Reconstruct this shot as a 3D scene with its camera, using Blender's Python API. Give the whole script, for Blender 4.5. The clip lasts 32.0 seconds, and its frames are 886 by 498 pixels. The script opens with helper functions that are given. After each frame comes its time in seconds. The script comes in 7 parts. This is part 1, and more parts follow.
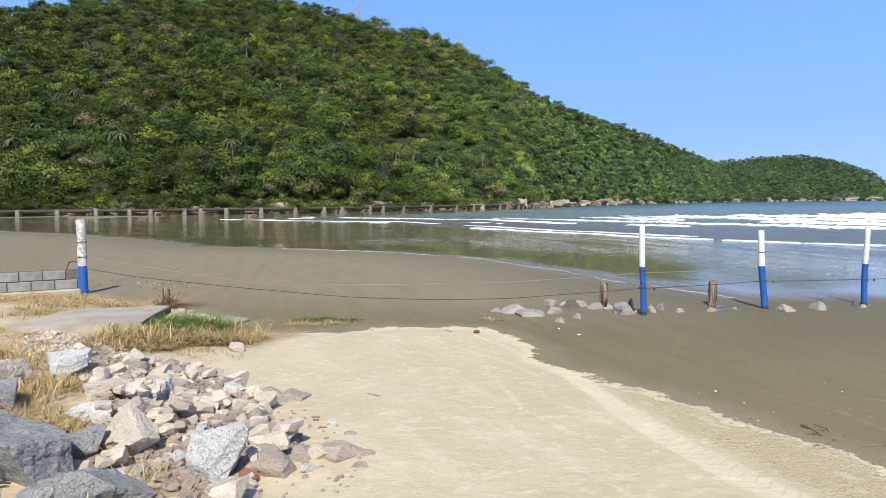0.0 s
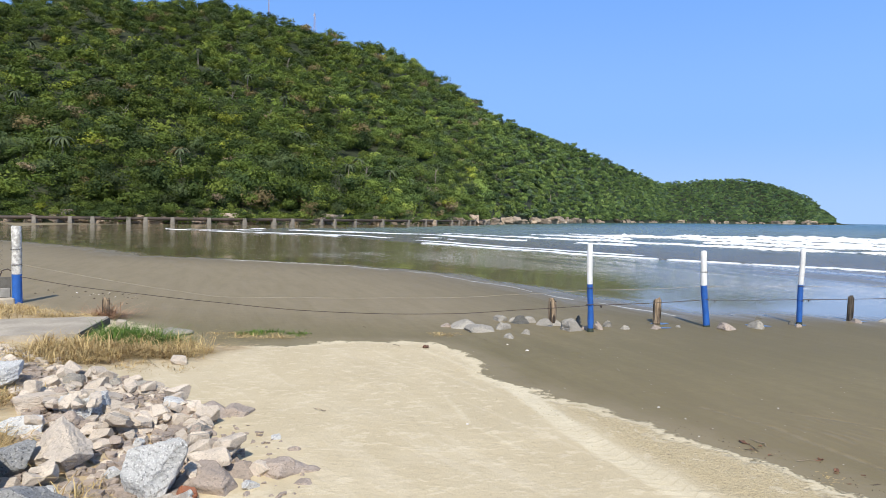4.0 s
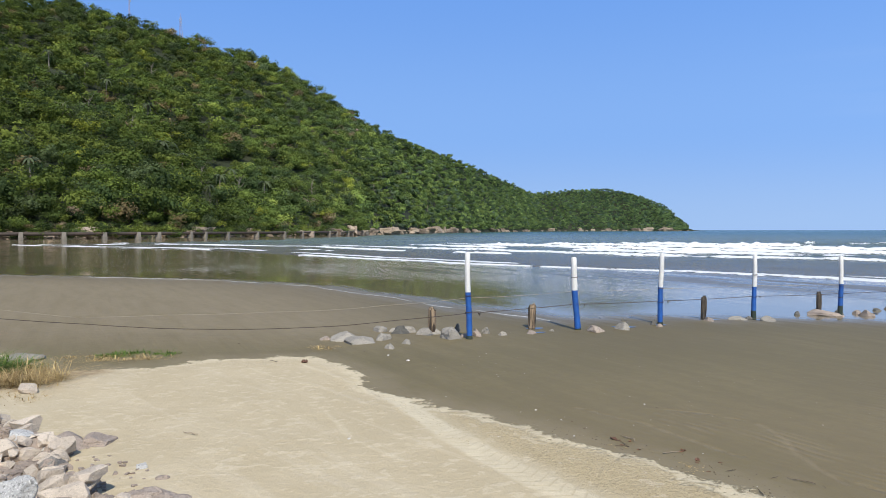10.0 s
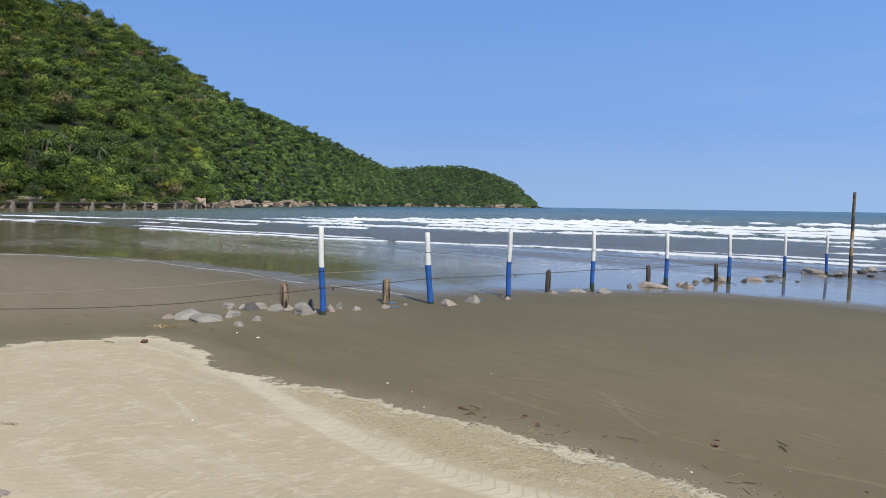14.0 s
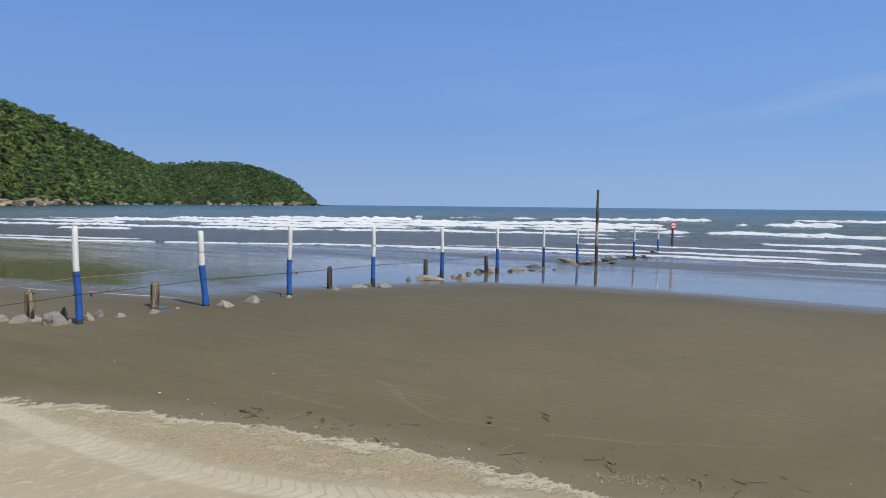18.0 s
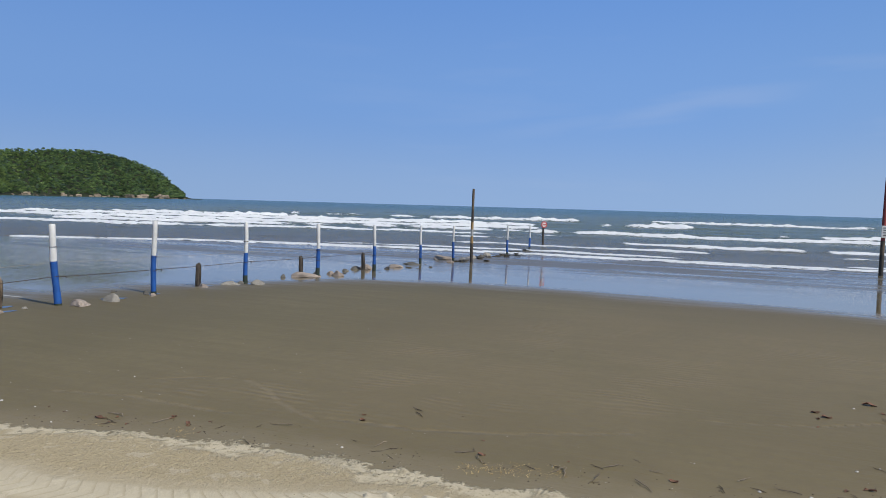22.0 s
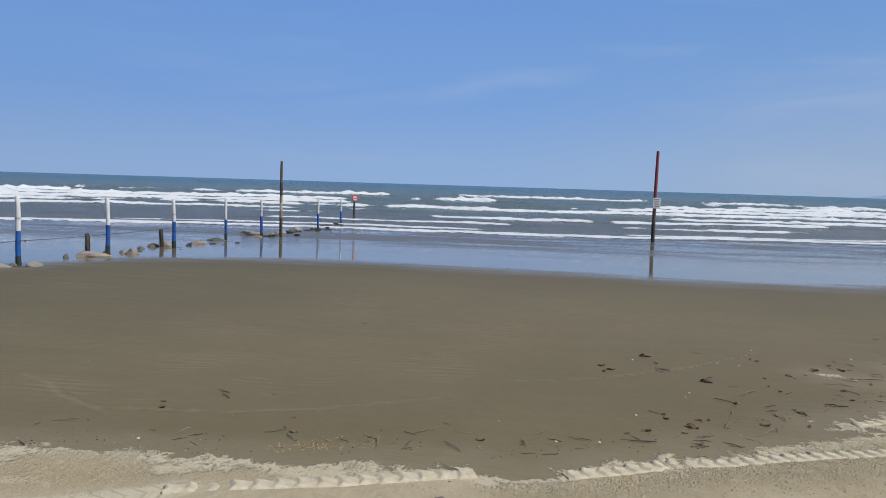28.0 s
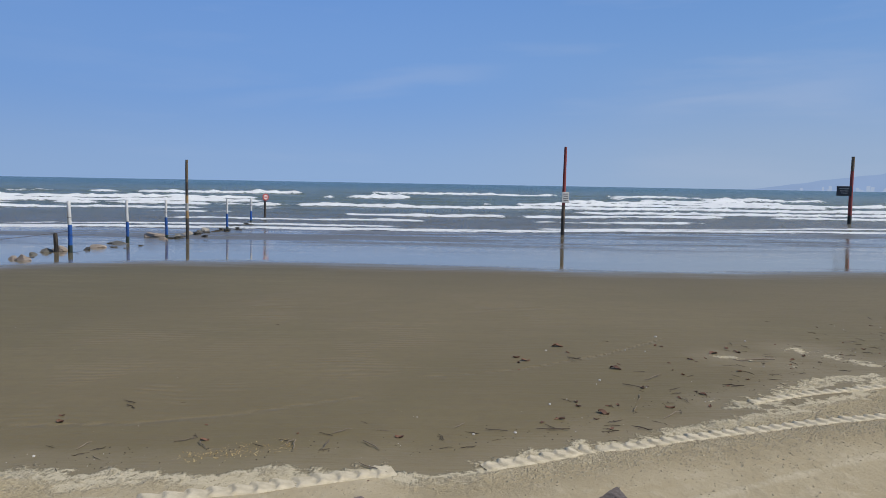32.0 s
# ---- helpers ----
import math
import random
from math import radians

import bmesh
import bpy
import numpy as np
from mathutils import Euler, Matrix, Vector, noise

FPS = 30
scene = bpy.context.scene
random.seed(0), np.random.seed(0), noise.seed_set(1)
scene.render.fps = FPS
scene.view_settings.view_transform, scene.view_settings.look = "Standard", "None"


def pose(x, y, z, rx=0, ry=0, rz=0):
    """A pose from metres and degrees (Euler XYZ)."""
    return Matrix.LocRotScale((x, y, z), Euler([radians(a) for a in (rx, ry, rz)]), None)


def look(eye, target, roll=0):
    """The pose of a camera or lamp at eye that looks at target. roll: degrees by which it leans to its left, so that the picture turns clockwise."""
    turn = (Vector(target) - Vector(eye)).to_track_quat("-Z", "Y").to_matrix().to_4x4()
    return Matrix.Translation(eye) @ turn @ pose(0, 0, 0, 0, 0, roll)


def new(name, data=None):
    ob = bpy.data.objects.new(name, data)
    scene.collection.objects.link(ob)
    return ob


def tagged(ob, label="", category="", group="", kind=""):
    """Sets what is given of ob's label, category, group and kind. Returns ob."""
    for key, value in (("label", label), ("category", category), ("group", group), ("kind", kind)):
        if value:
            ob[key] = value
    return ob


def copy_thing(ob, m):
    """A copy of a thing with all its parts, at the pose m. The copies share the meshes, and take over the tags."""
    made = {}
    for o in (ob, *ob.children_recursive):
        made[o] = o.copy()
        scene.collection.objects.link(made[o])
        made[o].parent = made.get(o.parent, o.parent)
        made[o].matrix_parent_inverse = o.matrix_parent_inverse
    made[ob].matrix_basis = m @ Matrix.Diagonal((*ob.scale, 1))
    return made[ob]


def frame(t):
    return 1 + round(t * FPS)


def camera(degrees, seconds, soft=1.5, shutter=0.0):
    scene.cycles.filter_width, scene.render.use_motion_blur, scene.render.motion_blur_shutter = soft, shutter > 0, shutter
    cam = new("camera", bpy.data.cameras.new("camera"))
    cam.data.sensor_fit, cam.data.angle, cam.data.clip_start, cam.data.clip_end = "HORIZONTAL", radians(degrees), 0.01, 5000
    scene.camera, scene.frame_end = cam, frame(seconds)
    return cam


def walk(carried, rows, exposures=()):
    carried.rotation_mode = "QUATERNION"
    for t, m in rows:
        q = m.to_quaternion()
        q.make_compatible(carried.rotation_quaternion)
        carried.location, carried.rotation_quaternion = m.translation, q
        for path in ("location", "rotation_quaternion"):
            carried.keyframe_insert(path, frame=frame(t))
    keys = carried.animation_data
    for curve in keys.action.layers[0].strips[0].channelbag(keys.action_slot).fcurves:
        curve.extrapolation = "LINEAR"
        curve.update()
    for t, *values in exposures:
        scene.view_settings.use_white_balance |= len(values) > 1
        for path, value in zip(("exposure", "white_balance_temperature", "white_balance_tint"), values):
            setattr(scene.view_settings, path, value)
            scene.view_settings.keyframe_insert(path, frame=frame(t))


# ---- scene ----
# ---- camera and walk ----
cam = camera(65.42, 32.0, soft=0.55)
PATH = [
    (0, -0.053, -0.023, 1.936, 1.76, -3.78, 0.56),
    (0.5, -0.050, -0.020, 1.933, 1.71, -2.85, 0.53),
    (1, -0.046, -0.019, 1.930, 0.85, -2.99, 0.58),
    (1.5, -0.043, -0.015, 1.941, 0.62, -2.97, 0.81),
    (2, -0.046, -0.015, 1.934, 0.20, -2.40, 0.80),
    (2.5, -0.044, -0.016, 1.933, -0.73, -2.49, 0.67),
    (3, -0.056, -0.021, 1.935, -0.80, -2.42, 0.26),
    (3.5, -0.047, -0.019, 1.933, -1.23, -2.42, -0.42),
    (5.5, -0.037, -0.014, 1.930, -5.36, -3.17, -0.28),
    (6, -0.018, -0.012, 1.935, -5.55, -2.97, -0.71),
    (6.5, -0.014, -0.009, 1.926, -6.98, -3.67, -0.67),
    (7, -0.016, -0.005, 1.937, -7.65, -3.62, 0.17),
    (7.5, -0.011, -0.006, 1.938, -8.41, -3.63, 0.53),
    (8, -0.013, -0.008, 1.932, -9.23, -3.20, 1.41),
    (8.5, -0.010, -0.014, 1.930, -9.64, -3.10, 1.17),
    (9, -0.011, -0.010, 1.931, -10.39, -2.95, 0.12),
    (9.5, -0.018, -0.004, 1.936, -12.05, -2.39, -0.26),
    (10, -0.036, 0.029, 1.927, -12.27, -1.60, -0.01),
    (10.5, -0.058, 0.046, 1.925, -14.18, -2.91, -0.57),
    (11, -0.058, 0.053, 1.936, -16.31, -3.28, -0.47),
    (11.5, -0.057, 0.056, 1.933, -19.10, -2.20, -0.18),
    (12, -0.052, 0.050, 1.936, -20.91, -2.09, 1.37),
    (12.5, -0.026, 0.041, 1.942, -20.79, -3.10, 1.64),
    (13, -0.016, 0.029, 1.935, -21.90, -2.67, 1.13),
    (13.5, 0.005, 0.021, 1.937, -22.77, -3.20, -0.21),
    (15.5, -0.003, 0.031, 1.889, -30.48, -3.53, -0.48),
    (16, -0.001, 0.025, 1.893, -33.19, -3.32, -0.76),
    (16.5, -0.007, 0.015, 1.894, -36.67, -4.34, -1.55),
    (17, -0.013, 0.020, 1.897, -37.94, -4.24, -1.41),
    (17.5, -0.004, 0.015, 1.900, -40.21, -3.55, -0.87),
    (18, -0.003, 0.016, 1.904, -42.23, -3.58, -0.58),
    (18.5, -0.001, 0.014, 1.898, -43.71, -3.67, -0.62),
    (19, -0.002, 0.016, 1.894, -45.35, -3.61, -1.06),
    (19.5, 0.008, 0.002, 1.905, -46.56, -4.07, -1.28),
    (20, -0.006, 0.004, 1.897, -47.06, -3.73, -1.27),
    (20.5, 0.001, -0.001, 1.905, -48.28, -4.21, -1.77),
    (21, -0.002, -0.006, 1.900, -48.87, -4.18, -1.73),
    (21.5, 0.004, -0.010, 1.906, -50.97, -4.26, -1.70),
    (22, 0.002, -0.015, 1.907, -52.30, -3.63, -1.62),
    (22.5, -0.002, -0.023, 1.903, -52.99, -3.21, -1.69),
    (23, -0.002, -0.021, 1.899, -54.06, -3.49, -1.43),
    (23.5, 0.007, -0.027, 1.901, -55.55, -3.69, -1.44),
    (24, 0.011, -0.026, 1.893, -57.67, -4.42, -2.19),
    (24.5, 0.016, -0.029, 1.895, -58.53, -4.60, -1.33),
    (25, 0.022, -0.043, 1.895, -59.20, -4.86, -1.03),
    (25.5, 0.024, -0.045, 1.888, -60.65, -4.71, -1.18),
    (27.5, 0.065, 0.003, 1.891, -66.14, -4.76, -0.95),
    (28, 0.074, 0.004, 1.881, -67.86, -5.33, -1.76),
    (28.5, 0.075, 0.005, 1.878, -70.00, -5.33, -1.50),
    (29, 0.078, 0.003, 1.875, -71.37, -5.93, -1.48),
    (29.5, 0.078, -0.003, 1.870, -71.76, -5.72, -1.63),
    (30, 0.076, -0.005, 1.871, -72.56, -5.10, -1.05),
    (30.5, 0.078, -0.005, 1.869, -73.76, -5.39, -1.00),
    (31, 0.088, -0.003, 1.870, -74.69, -5.72, -0.69),
    (31.5, 0.087, -0.000, 1.873, -74.51, -5.74, -0.98),
    (32, 0.088, -0.002, 1.878, -75.00, -5.41, -1.03),
]
walk(cam, [(t, pose(x, y, z, 90 + pitch, roll, yaw)) for t, x, y, z, yaw, pitch, roll in PATH],
     exposures=[(0.0, 0.62), (7.0, 0.45), (13.0, 0.18), (18.0, -0.06), (25.0, -0.11), (30.0, -0.16), (32.0, -0.18)])

# ---- world and sun ----
SUN_EL, SUN_AZ = radians(47.0), radians(180.0)
world = bpy.data.worlds.new("sky")
scene.world = world
world.use_nodes = True
wn, wl = world.node_tree.nodes, world.node_tree.links
wn.clear()
sky = wn.new("ShaderNodeTexSky")
sky.sky_type, sky.sun_disc = "NISHITA", False
sky.sun_elevation, sky.sun_rotation = SUN_EL, SUN_AZ
sky.altitude, sky.air_density, sky.dust_density, sky.ozone_density = 10, 1.0, 0.4, 2.0
bg = wn.new("ShaderNodeBackground")
bg.inputs["Strength"].default_value = 0.10
wout = wn.new("ShaderNodeOutputWorld")
way = wn.new("ShaderNodeTexCoord")
where = wn.new("ShaderNodeSeparateXYZ")
wl.new(way.outputs["Generated"], where.inputs[0])


def sky_range(source, a, b, lo, hi, kind="SMOOTHSTEP"):
    n = wn.new("ShaderNodeMapRange")
    n.interpolation_type = kind
    for i, v in enumerate((a, b, lo, hi)):
        n.inputs[i + 1].default_value = v
    wl.new(source, n.inputs[0])
    return n.outputs[0]


def sky_mix(factor, a, b, blend="MIX"):
    n = wn.new("ShaderNodeMix")
    n.data_type, n.blend_type = "RGBA", blend
    for i, v in ((0, factor), (6, a), (7, b)):
        if isinstance(v, float):
            n.inputs[i].default_value = v
        elif isinstance(v, tuple):
            n.inputs[i].default_value = (*v, 1)
        else:
            wl.new(v, n.inputs[i])
    return n.outputs[2]


# the clean deep blue of the lower sky, paler over the sea haze and to the south-east
low_sky = sky_mix(sky_range(where.outputs["Z"], 0.0, 0.14, 0.0, 1.0), (3.15, 4.75, 7.4), (2.15, 4.0, 7.6))
low_sky = sky_mix(sky_range(where.outputs["Z"], 0.12, 0.36, 0.0, 1.0), low_sky, (1.45, 3.2, 7.2))
low_sky = sky_mix(sky_range(where.outputs["Y"], -0.5, 0.9, 0.0, 1.0, "LINEAR"), low_sky, (0.84, 0.84, 0.85), "MULTIPLY")
haze = sky_mix(sky_range(where.outputs["Z"], 0.0, 0.22, 0.55, 0.0), low_sky, (3.9, 4.9, 6.5))
low_sky = sky_mix(sky_range(where.outputs["Y"], 0.35, -0.25, 0.0, 1.0), low_sky, haze)
low_sky = sky_mix(1.0, low_sky, sky_mix(sky_range(where.outputs["Y"], -0.2, 0.5, 0.0, 1.0), (1.03, 1.02, 1.0), (1.07, 1.08, 1.11)), "MULTIPLY")
full_sky = sky_mix(sky_range(where.outputs["Z"], 0.30, 0.75, 0.0, 1.0), low_sky, sky.outputs[0])
# thin streaks of high cloud over the open sea
flat = wn.new("ShaderNodeMapping")
flat.inputs["Rotation"].default_value = (0, radians(6), radians(15))
flat.inputs["Scale"].default_value = (1.0, 2.0, 13.0)
streaks = wn.new("ShaderNodeTexNoise")
streaks.inputs["Scale"].default_value, streaks.inputs["Detail"].default_value = 1.6, 6.0
thin = wn.new("ShaderNodeMapRange")
for i, v in enumerate((0.52, 0.80, 0.0, 0.22)):
    thin.inputs[i + 1].default_value = v
wl.new(way.outputs["Generated"], flat.inputs["Vector"])
wl.new(flat.outputs[0], streaks.inputs["Vector"])
wl.new(streaks.outputs[0], thin.inputs[0])
east = wn.new("ShaderNodeMapRange")
for i, v in enumerate((0.55, 0.98, 0.0, 1.0)):
    east.inputs[i + 1].default_value = v
wl.new(where.outputs["X"], east.inputs[0])
veil = wn.new("ShaderNodeMath")
veil.operation = "MULTIPLY"
wl.new(thin.outputs[0], veil.inputs[0])
wl.new(east.outputs[0], veil.inputs[1])
def streak(azimuth, height, tilt, long, thick, amount):
    """A long thin feather of high cloud round a bearing, frayed by the same noise."""
    turn = wn.new("ShaderNodeMapping")
    turn.inputs["Rotation"].default_value = (0, 0, radians(-azimuth - 90))
    wl.new(way.outputs["Generated"], turn.inputs["Vector"])
    axes = wn.new("ShaderNodeSeparateXYZ")
    wl.new(turn.outputs[0], axes.inputs[0])

    def calc(op, a, b):
        n = wn.new("ShaderNodeMath")
        n.operation = op
        for i, v in enumerate((a, b)):
            if isinstance(v, (int, float)):
                n.inputs[i].default_value = v
            else:
                wl.new(v, n.inputs[i])
        return n.outputs[0]
    fray = calc("MULTIPLY", calc("SUBTRACT", streaks.outputs[0], 0.5), thick * 4)
    off = calc("ABSOLUTE", calc("ADD", calc("SUBTRACT", calc("SUBTRACT", axes.outputs["Z"], height), calc("MULTIPLY", axes.outputs["Y"], -tilt)), fray), 0.0)
    body = calc("MULTIPLY", sky_range(off, 0.0, thick, amount, 0.0), sky_range(calc("ABSOLUTE", axes.outputs["Y"], 0.0), long * 0.25, long, 1.0, 0.0))
    return calc("MULTIPLY", body, sky_range(axes.outputs["X"], 0.0, 0.3, 0.0, 1.0))


feathers = streak(-72.0, 0.135, 0.14, 0.17, 0.022, 0.16)
for given in ((-68.0, 0.115, 0.10, 0.10, 0.012, 0.08), (-99.0, 0.125, 0.10, 0.22, 0.040, 0.22), (-62.0, 0.115, 0.16, 0.14, 0.018, 0.07)):
    both = wn.new("ShaderNodeMath")
    both.operation = "MAXIMUM"
    wl.new(feathers, both.inputs[0])
    wl.new(streak(*given), both.inputs[1])
    feathers = both.outputs[0]
cloud = wn.new("ShaderNodeMix")
cloud.data_type = "RGBA"
cloud.inputs[7].default_value = (5.0, 5.8, 7.6, 1)
most = wn.new("ShaderNodeMath")
most.operation = "MAXIMUM"
wl.new(veil.outputs[0], most.inputs[0])
wl.new(feathers, most.inputs[1])
wl.new(most.outputs[0], cloud.inputs[0])
wl.new(full_sky, cloud.inputs[6])
wl.new(cloud.outputs[2], bg.inputs["Color"])
wl.new(bg.outputs[0], wout.inputs["Surface"])

sun = new("sun", bpy.data.lights.new("sun", "SUN"))
sun.data.energy, sun.data.angle, sun.data.color = 3.6, radians(0.53), (1.0, 0.95, 0.86)
sun.matrix_world = look((0, 0, 60), (0, math.cos(SUN_EL) * 10, 60 - math.sin(SUN_EL) * 10))


# ---- plan ----
# s runs down the beach to the sea, along the line of the fence
SX, SY = 0.958, 0.287
WATER_Z = -0.5


def beach_plane(x, y):
    return -0.02 * (SX * x + SY * y - 6.3)


DRY_EDGE = [(-60, 12.0), (-14, 13.2), (-7.6, 13.2), (-5.3, 11.9), (-4.0, 10.8), (-3.4, 9.9), (-2.9, 9.6), (-1.9, 9.75), (-1.05, 10.25),
            (0.2, 10.25), (0.6, 9.6), (0.84, 8.8), (0.88, 7.95), (1.55, 7.05), (1.78, 6.78), (2.25, 6.0), (2.66, 5.28), (3.1, 4.6),
            (3.32, 3.9), (3.52, 3.25), (3.85, 2.4), (4.08, 1.6), (4.12, 1.25), (4.4, 0.8), (4.8, 0.35), (5.3, -0.15), (5.95, -0.95),
            (7.2, -2.0), (8.0, -2.65), (12, -5.5), (30, -16), (120, -70)]
WET_EDGE = [(-200, 120), (-60, 66), (-17, 35), (-12, 29.5), (-7.7, 28.7), (-2.8, 27), (0.5, 24.3), (1.65, 21.7), (2.85, 19.8), (3.45, 17.7),
            (4.7, 15.7), (5.5, 14.1), (7.5, 14.3), (9.6, 14.0), (11.2, 13.6), (12.8, 13.2), (14.5, 11.6), (15.8, 8.5), (16.3, 4.7),
            (16.6, 1.4), (17.6, -2.3), (19.6, -6.25), (26, -20), (70, -110), (500, -1000)]
FOAM_EDGE = [(-1200, 560), (-260, 215), (-90, 150), (-40, 118), (-11, 90), (3.8, 61), (11.1, 48.6), (17, 41.5), (22.4, 35.2), (26.5, 28), (29.2, 22), (31.2, 16), (32.8, 10), (35.3, 3), (39, -4.5), (46, -17), (82, -130), (550, -1610), (1450, -4400)]


def signed(x, y, line):
    """Distance to a line of points, positive on its left-hand side (walking from first to last)."""
    best, clear = np.full(x.shape, 1e9), np.zeros(x.shape)
    side = np.ones(x.shape)
    for (ax, ay), (bx, by) in zip(line, line[1:]):
        dx, dy = bx - ax, by - ay
        k = np.clip(((x - ax) * dx + (y - ay) * dy) / (dx * dx + dy * dy), 0, 1)
        ex, ey = x - ax - k * dx, y - ay - k * dy
        d = np.hypot(ex, ey)
        off = (dx * ey - dy * ex) / math.hypot(dx, dy)
        near = (d < best - 1e-6) | ((d < best + 1e-6) & (np.abs(off) > clear))
        best = np.where(near, np.minimum(d, best), best)
        clear = np.where(near, np.abs(off), clear)
        side = np.where(near, np.sign(off), side)
    return best * np.where(side == 0, 1, side)


def smooth(a, b, v):
    k = np.clip((v - a) / (b - a), 0, 1)
    return k * k * (3 - 2 * k)


def waves_noise(x, y, seed, scale, octaves=4):
    """Cheap smooth noise from sums of sines, -1 to 1."""
    rng = np.random.RandomState(seed)
    total, amp, norm = np.zeros(np.broadcast(x, y).shape), 1.0, 0.0
    for o in range(octaves):
        part_sum = 0
        for _ in range(4):
            a, p = rng.uniform(0, 2 * np.pi, 2)
            f = rng.uniform(0.7, 1.4) * 2 ** o / scale * 2 * np.pi
            part_sum = part_sum + np.sin((x * np.cos(a) + y * np.sin(a)) * f + p)
        total = total + amp * part_sum / 2.5
        norm += amp
        amp *= 0.5
    return total / norm


HILL_SHORE = [(75, 260), (52, 190), (38, 165), (25, 152), (16, 150), (8.4, 162), (2.7, 185), (0, 200), (-3.6, 240), (-5.6, 280), (-9.5, 390)]


def mud_bank(x, y):
    """The low bank of mud and stones under the pipe, 0 to 1."""
    az = np.degrees(np.arctan2(-x, y))
    edge = np.interp(az, [h[0] for h in HILL_SHORE][::-1], [h[1] for h in HILL_SHORE][::-1])
    out = np.hypot(x, y) - edge + 3.0 * waves_noise(x, y, 17, 34.0, 3)
    return smooth(-27.0, -13.0, out) * smooth(60.0, 30.0, out) * smooth(-8.0, -4.0, az) * smooth(80.0, 70.0, az)


def ground_z(x, y):
    """Height of the sand, from the yard's terrace down under the sea."""
    x, y = np.asarray(x, float), np.asarray(y, float)
    dry, wet, sea = -signed(x, y, DRY_EDGE), signed(x, y, WET_EDGE), signed(x, y, FOAM_EDGE)
    base = np.clip(beach_plane(x, y), -1.2, 0.35)
    u = np.clip(wet / np.maximum(wet - sea, 0.01), 0, 1)
    z = np.where(wet > 0, base * (1 - u) + WATER_Z * u, base)
    z = np.where(sea > 0, np.maximum(WATER_Z - 0.02 - 0.025 * sea, -6.0), z)
    z = np.maximum(z, WATER_Z - 0.3 + 0.95 * mud_bank(x, y))
    z = z + 0.035 * smooth(0.0, 0.8, dry) + 0.012 * waves_noise(x, y, 3, 2.2, 3) * smooth(0.0, 1.0, dry)
    # the bank of rubble and straw beside the track
    bank = smooth(-1.6, -4.2, x + 0.10 * (y - 5)) * smooth(13.0, 11.0, y)
    z = z + 0.12 * bank * smooth(0, 0.6, dry)
    z = z + 0.006 * waves_noise(x, y, 5, 3.5, 4) * smooth(2, -1.5, wet)
    return z


# wheel lanes pressed into the dry sand: points, half width, how far the tread still shows at the start and the end
LANES = [([(0.95, 8.1), (1.1, 7.3), (1.22, 6.6), (1.35, 5.9), (1.48, 5.35), (1.75, 4.6), (2.0, 4.1), (2.3, 3.6), (2.65, 3.2), (3.1, 2.85)], 0.15, 0.0, 1.0),
         ([(0.28, 6.9), (0.48, 5.94), (0.77, 5.4), (1.03, 5.05), (1.22, 4.82)], 0.025, 0.3, 0.4),
         ([(-0.75, 9.6), (-0.2, 8.7), (0.3, 8.0), (0.75, 7.2)], 0.02, 0.4, 0.3),
         ([(-0.1, 9.9), (0.35, 9.0), (0.7, 8.3), (0.9, 7.5)], 0.035, 0.3, 0.2),
         ([(2.0, 2.6), (2.7, 1.6), (3.6, 0.2), (4.3, -0.6), (5.2, -1.6), (6.4, -3.4)], 0.03, 0.4, 0.4)]


def lanes(x, y):
    """For the nearest wheel lane: how far inside it, the way run along it, the offset from its middle, and its tread."""
    inside_by, run, off, tread = (np.full(np.shape(x), v) for v in (-1.0, 0.0, 0.0, 0.0))
    for line, half, t0, t1 in LANES:
        arc = 0.0
        total = sum(math.dist(a, b) for a, b in zip(line, line[1:]))
        for (ax, ay), (bx, by) in zip(line, line[1:]):
            dx, dy = bx - ax, by - ay
            n = math.hypot(dx, dy)
            k = np.clip(((x - ax) * dx + (y - ay) * dy) / (n * n), 0, 1)
            side = (dx * (y - ay) - dy * (x - ax)) / n
            deep = half - np.hypot(x - ax - k * dx, y - ay - k * dy)
            near = deep > inside_by
            inside_by = np.where(near, deep, inside_by)
            run, off = np.where(near, arc + k * n, run), np.where(near, side, off)
            tread = np.where(near, t0 + (t1 - t0) * (arc + k * n) / total, tread)
            arc += n
    return inside_by, run, off, tread


# brown earth under the straw: x, y, radius
EARTH = [(-4.0, 8.1, 0.8), (-3.4, 8.6, 0.6), (-4.4, 8.9, 0.7), (-6.3, 10.7, 1.2), (-7.4, 11.8, 1.2), (-8.2, 12.5, 1.0), (-4.2, 6.0, 0.7), (-3.6, 5.1, 0.6), (-4.6, 7.0, 0.7), (-3.2, 4.6, 0.5),
         (-5.3, 7.3, 0.9), (-2.9, 10.4, 0.45), (-2.2, 10.55, 0.4), (-5.8, 8.6, 0.8), (-2.4, 3.6, 0.5), (-2.75, 9.5, 0.6), (-2.6, 5.6, 0.9), (-3.3, 6.4, 0.8), (-2.0, 4.6, 0.6), (-2.0, 3.8, 0.6)]
# patches where the backwash has combed the damp sand: x, y, radius
COMBED = [(5.62, 4.6, 0.9), (4.9, 4.7, 0.7), (6.99, 2.69, 1.0), (8.05, 2.74, 1.2), (9.96, 5.01, 1.6), (9.17, 2.68, 1.2), (5.4, 4.0, 0.7), (4.3, 5.3, 0.6), (3.9, 6.1, 0.6), (7.1, 5.6, 1.2), (11.5, 1.5, 1.6)]
